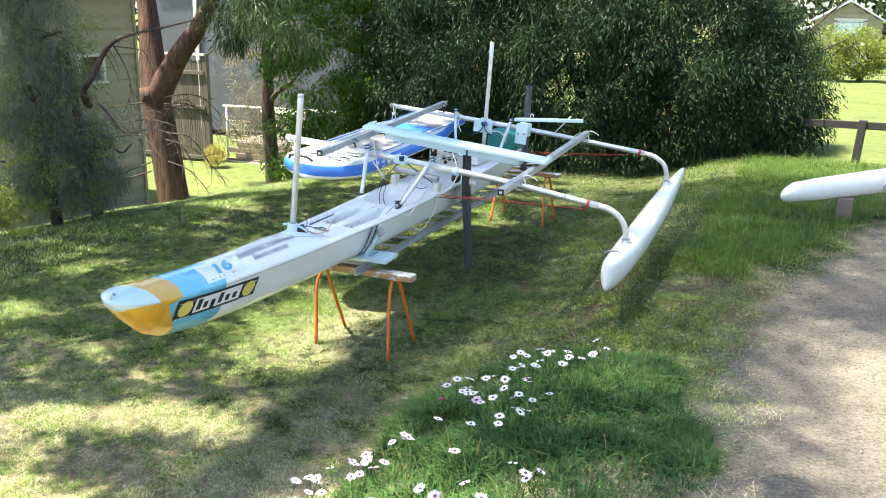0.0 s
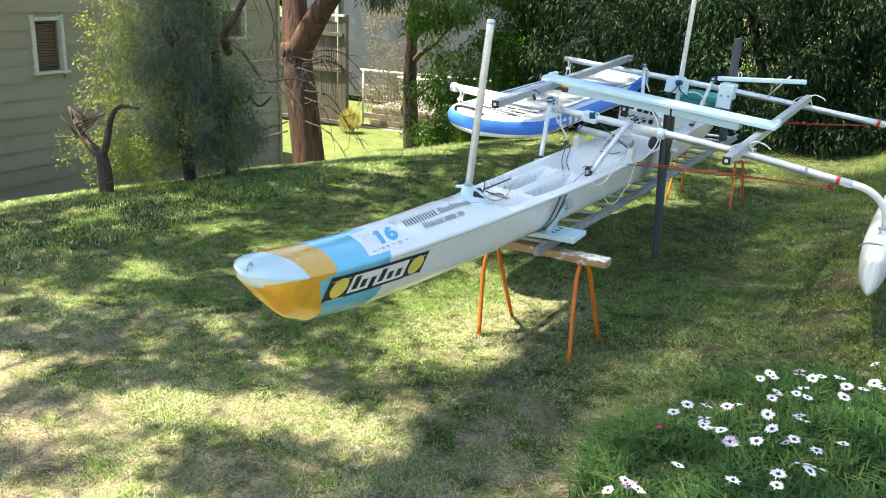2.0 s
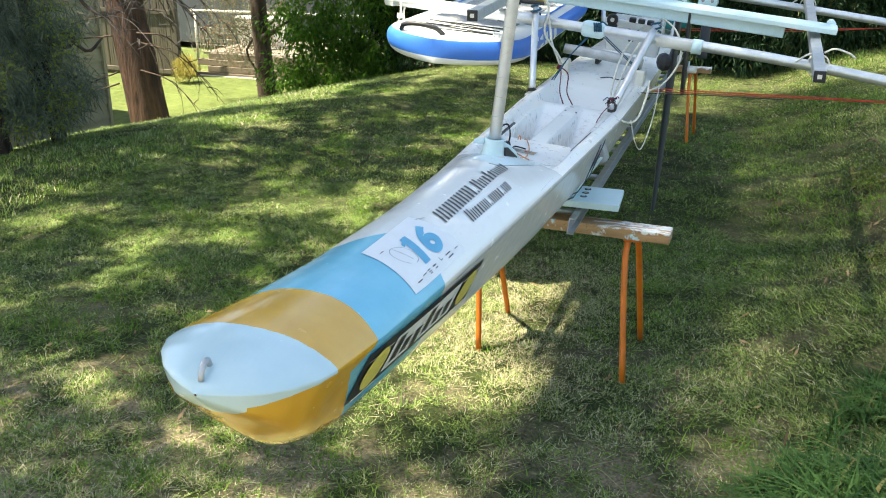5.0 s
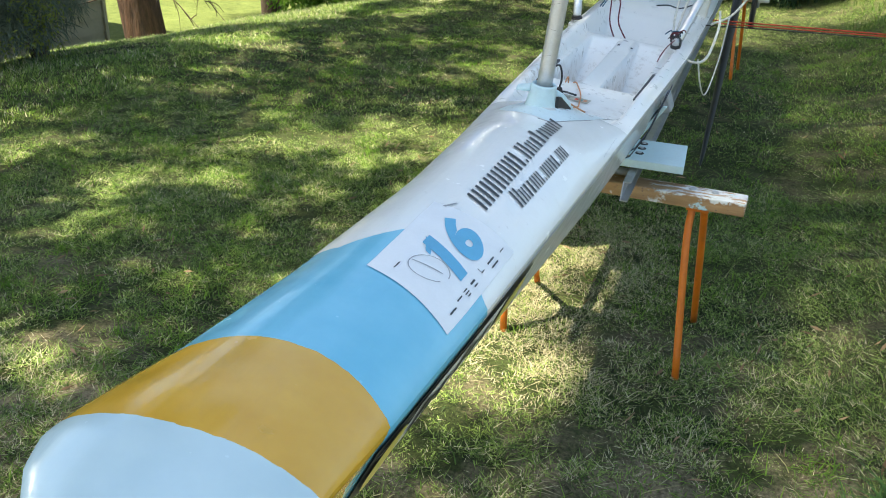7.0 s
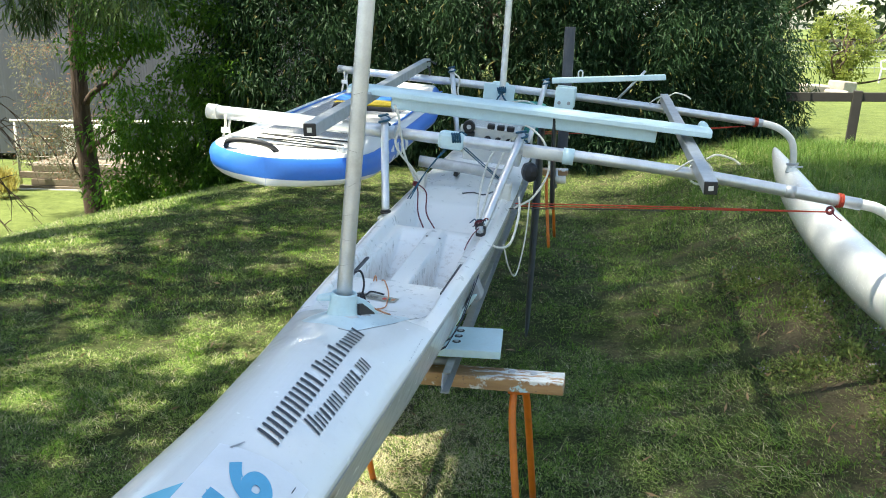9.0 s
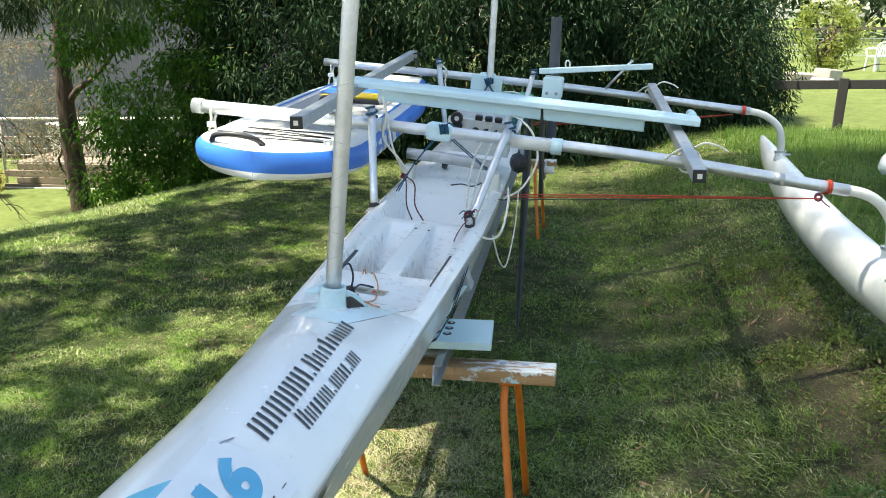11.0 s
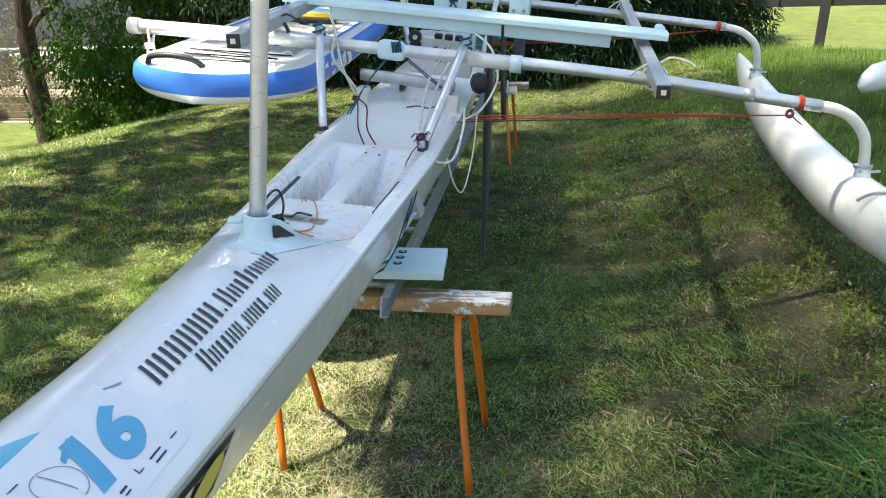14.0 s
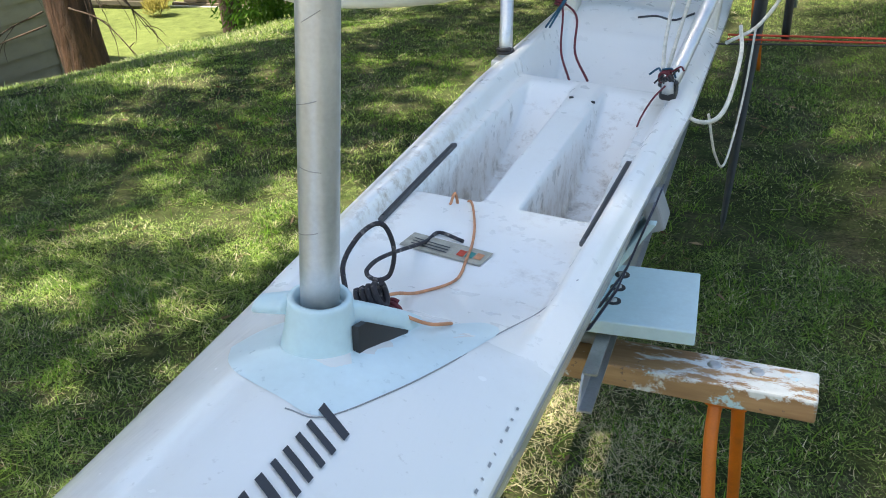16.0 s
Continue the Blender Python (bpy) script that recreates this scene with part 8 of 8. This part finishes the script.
    scatter(-13.0, -6.6, 2.5, 14.0, 240000, 0.030, 0.008, "lawn_grass", "mown grass of the falling lawn", 1.2)
    # clumps of fresher, taller grass
    n = 3600
    cx, cy = rng.uniform(-7.5, -0.2, n), rng.uniform(1.8, 11.5, n)
    k = field(cx, cy, 0.7, 85) + 0.25 * rng.random(n) - 0.25 * (cx > -2.4) > 0.48
    cx, cy = cx[k], cy[k]
    m = rng.integers(14, 50, len(cx))
    r = rng.uniform(0.025, 0.075, len(cx))
    x, y = np.repeat(cx, m) + np.repeat(r, m) * rng.normal(size=m.sum()), np.repeat(cy, m) + np.repeat(r, m) * rng.normal(size=m.sum())
    me = blades("grass_clumps", x, y, land(x, y), np.repeat(rng.uniform(0.018, 0.046, len(cx)), m), 0.0056, 1.1, rng, 2)
    tagged(part("grass_clumps", me, CLUMP, None), "fresh green clumps standing above the mown lawn", "grass", kind="stuff")
    # seed stalks and coarse tufts
    x, y = rng.uniform(-6.5, -0.4, 1500), rng.uniform(2.0, 12.0, 1500)
    tagged(part("lawn_tufts", blades("lawn_tufts", x, y, land(x, y), 0.075, 0.006, 0.8, rng, 3), LONGGRASS, None), "scattered coarser grass tufts", "grass", kind="stuff")
    # gravel
    n = 22000
    x, y = rng.uniform(-0.5, 2.6, n), rng.uniform(1.0, 9.6, n)
    keep = x > -0.30 + np.maximum(y - 6.2, 0) * 0.32 + rng.normal(0, 0.15, n)
    x, y = x[keep], y[keep]
    n = len(x)
    r = rng.uniform(0.002, 0.007, n) * np.where(rng.random(n) < 0.04, 2.0, 1)
    octa = np.array([(1, 0, 0), (0, 1, 0), (-1, 0, 0), (0, -1, 0), (0, 0, 0.7), (0, 0, -0.7)], float)
    v = octa[None] * r[:, None, None] * rng.uniform(0.7, 1.3, (n, 6, 1)) + np.stack([x, y, land(x, y) + r * 0.25], 1)[:, None]
    f = np.array([(0, 1, 4), (1, 2, 4), (2, 3, 4), (3, 0, 4), (1, 0, 5), (2, 1, 5), (3, 2, 5), (0, 3, 5)])
    f = (f[None] + (np.arange(n) * 6)[:, None, None]).reshape(-1, 3)
    tagged(part("gravel", arrays("gravel", v.reshape(-1, 3), f), PEBBLE, None), "loose gravel stones on the drive", "gravel", kind="stuff")


build_grass()
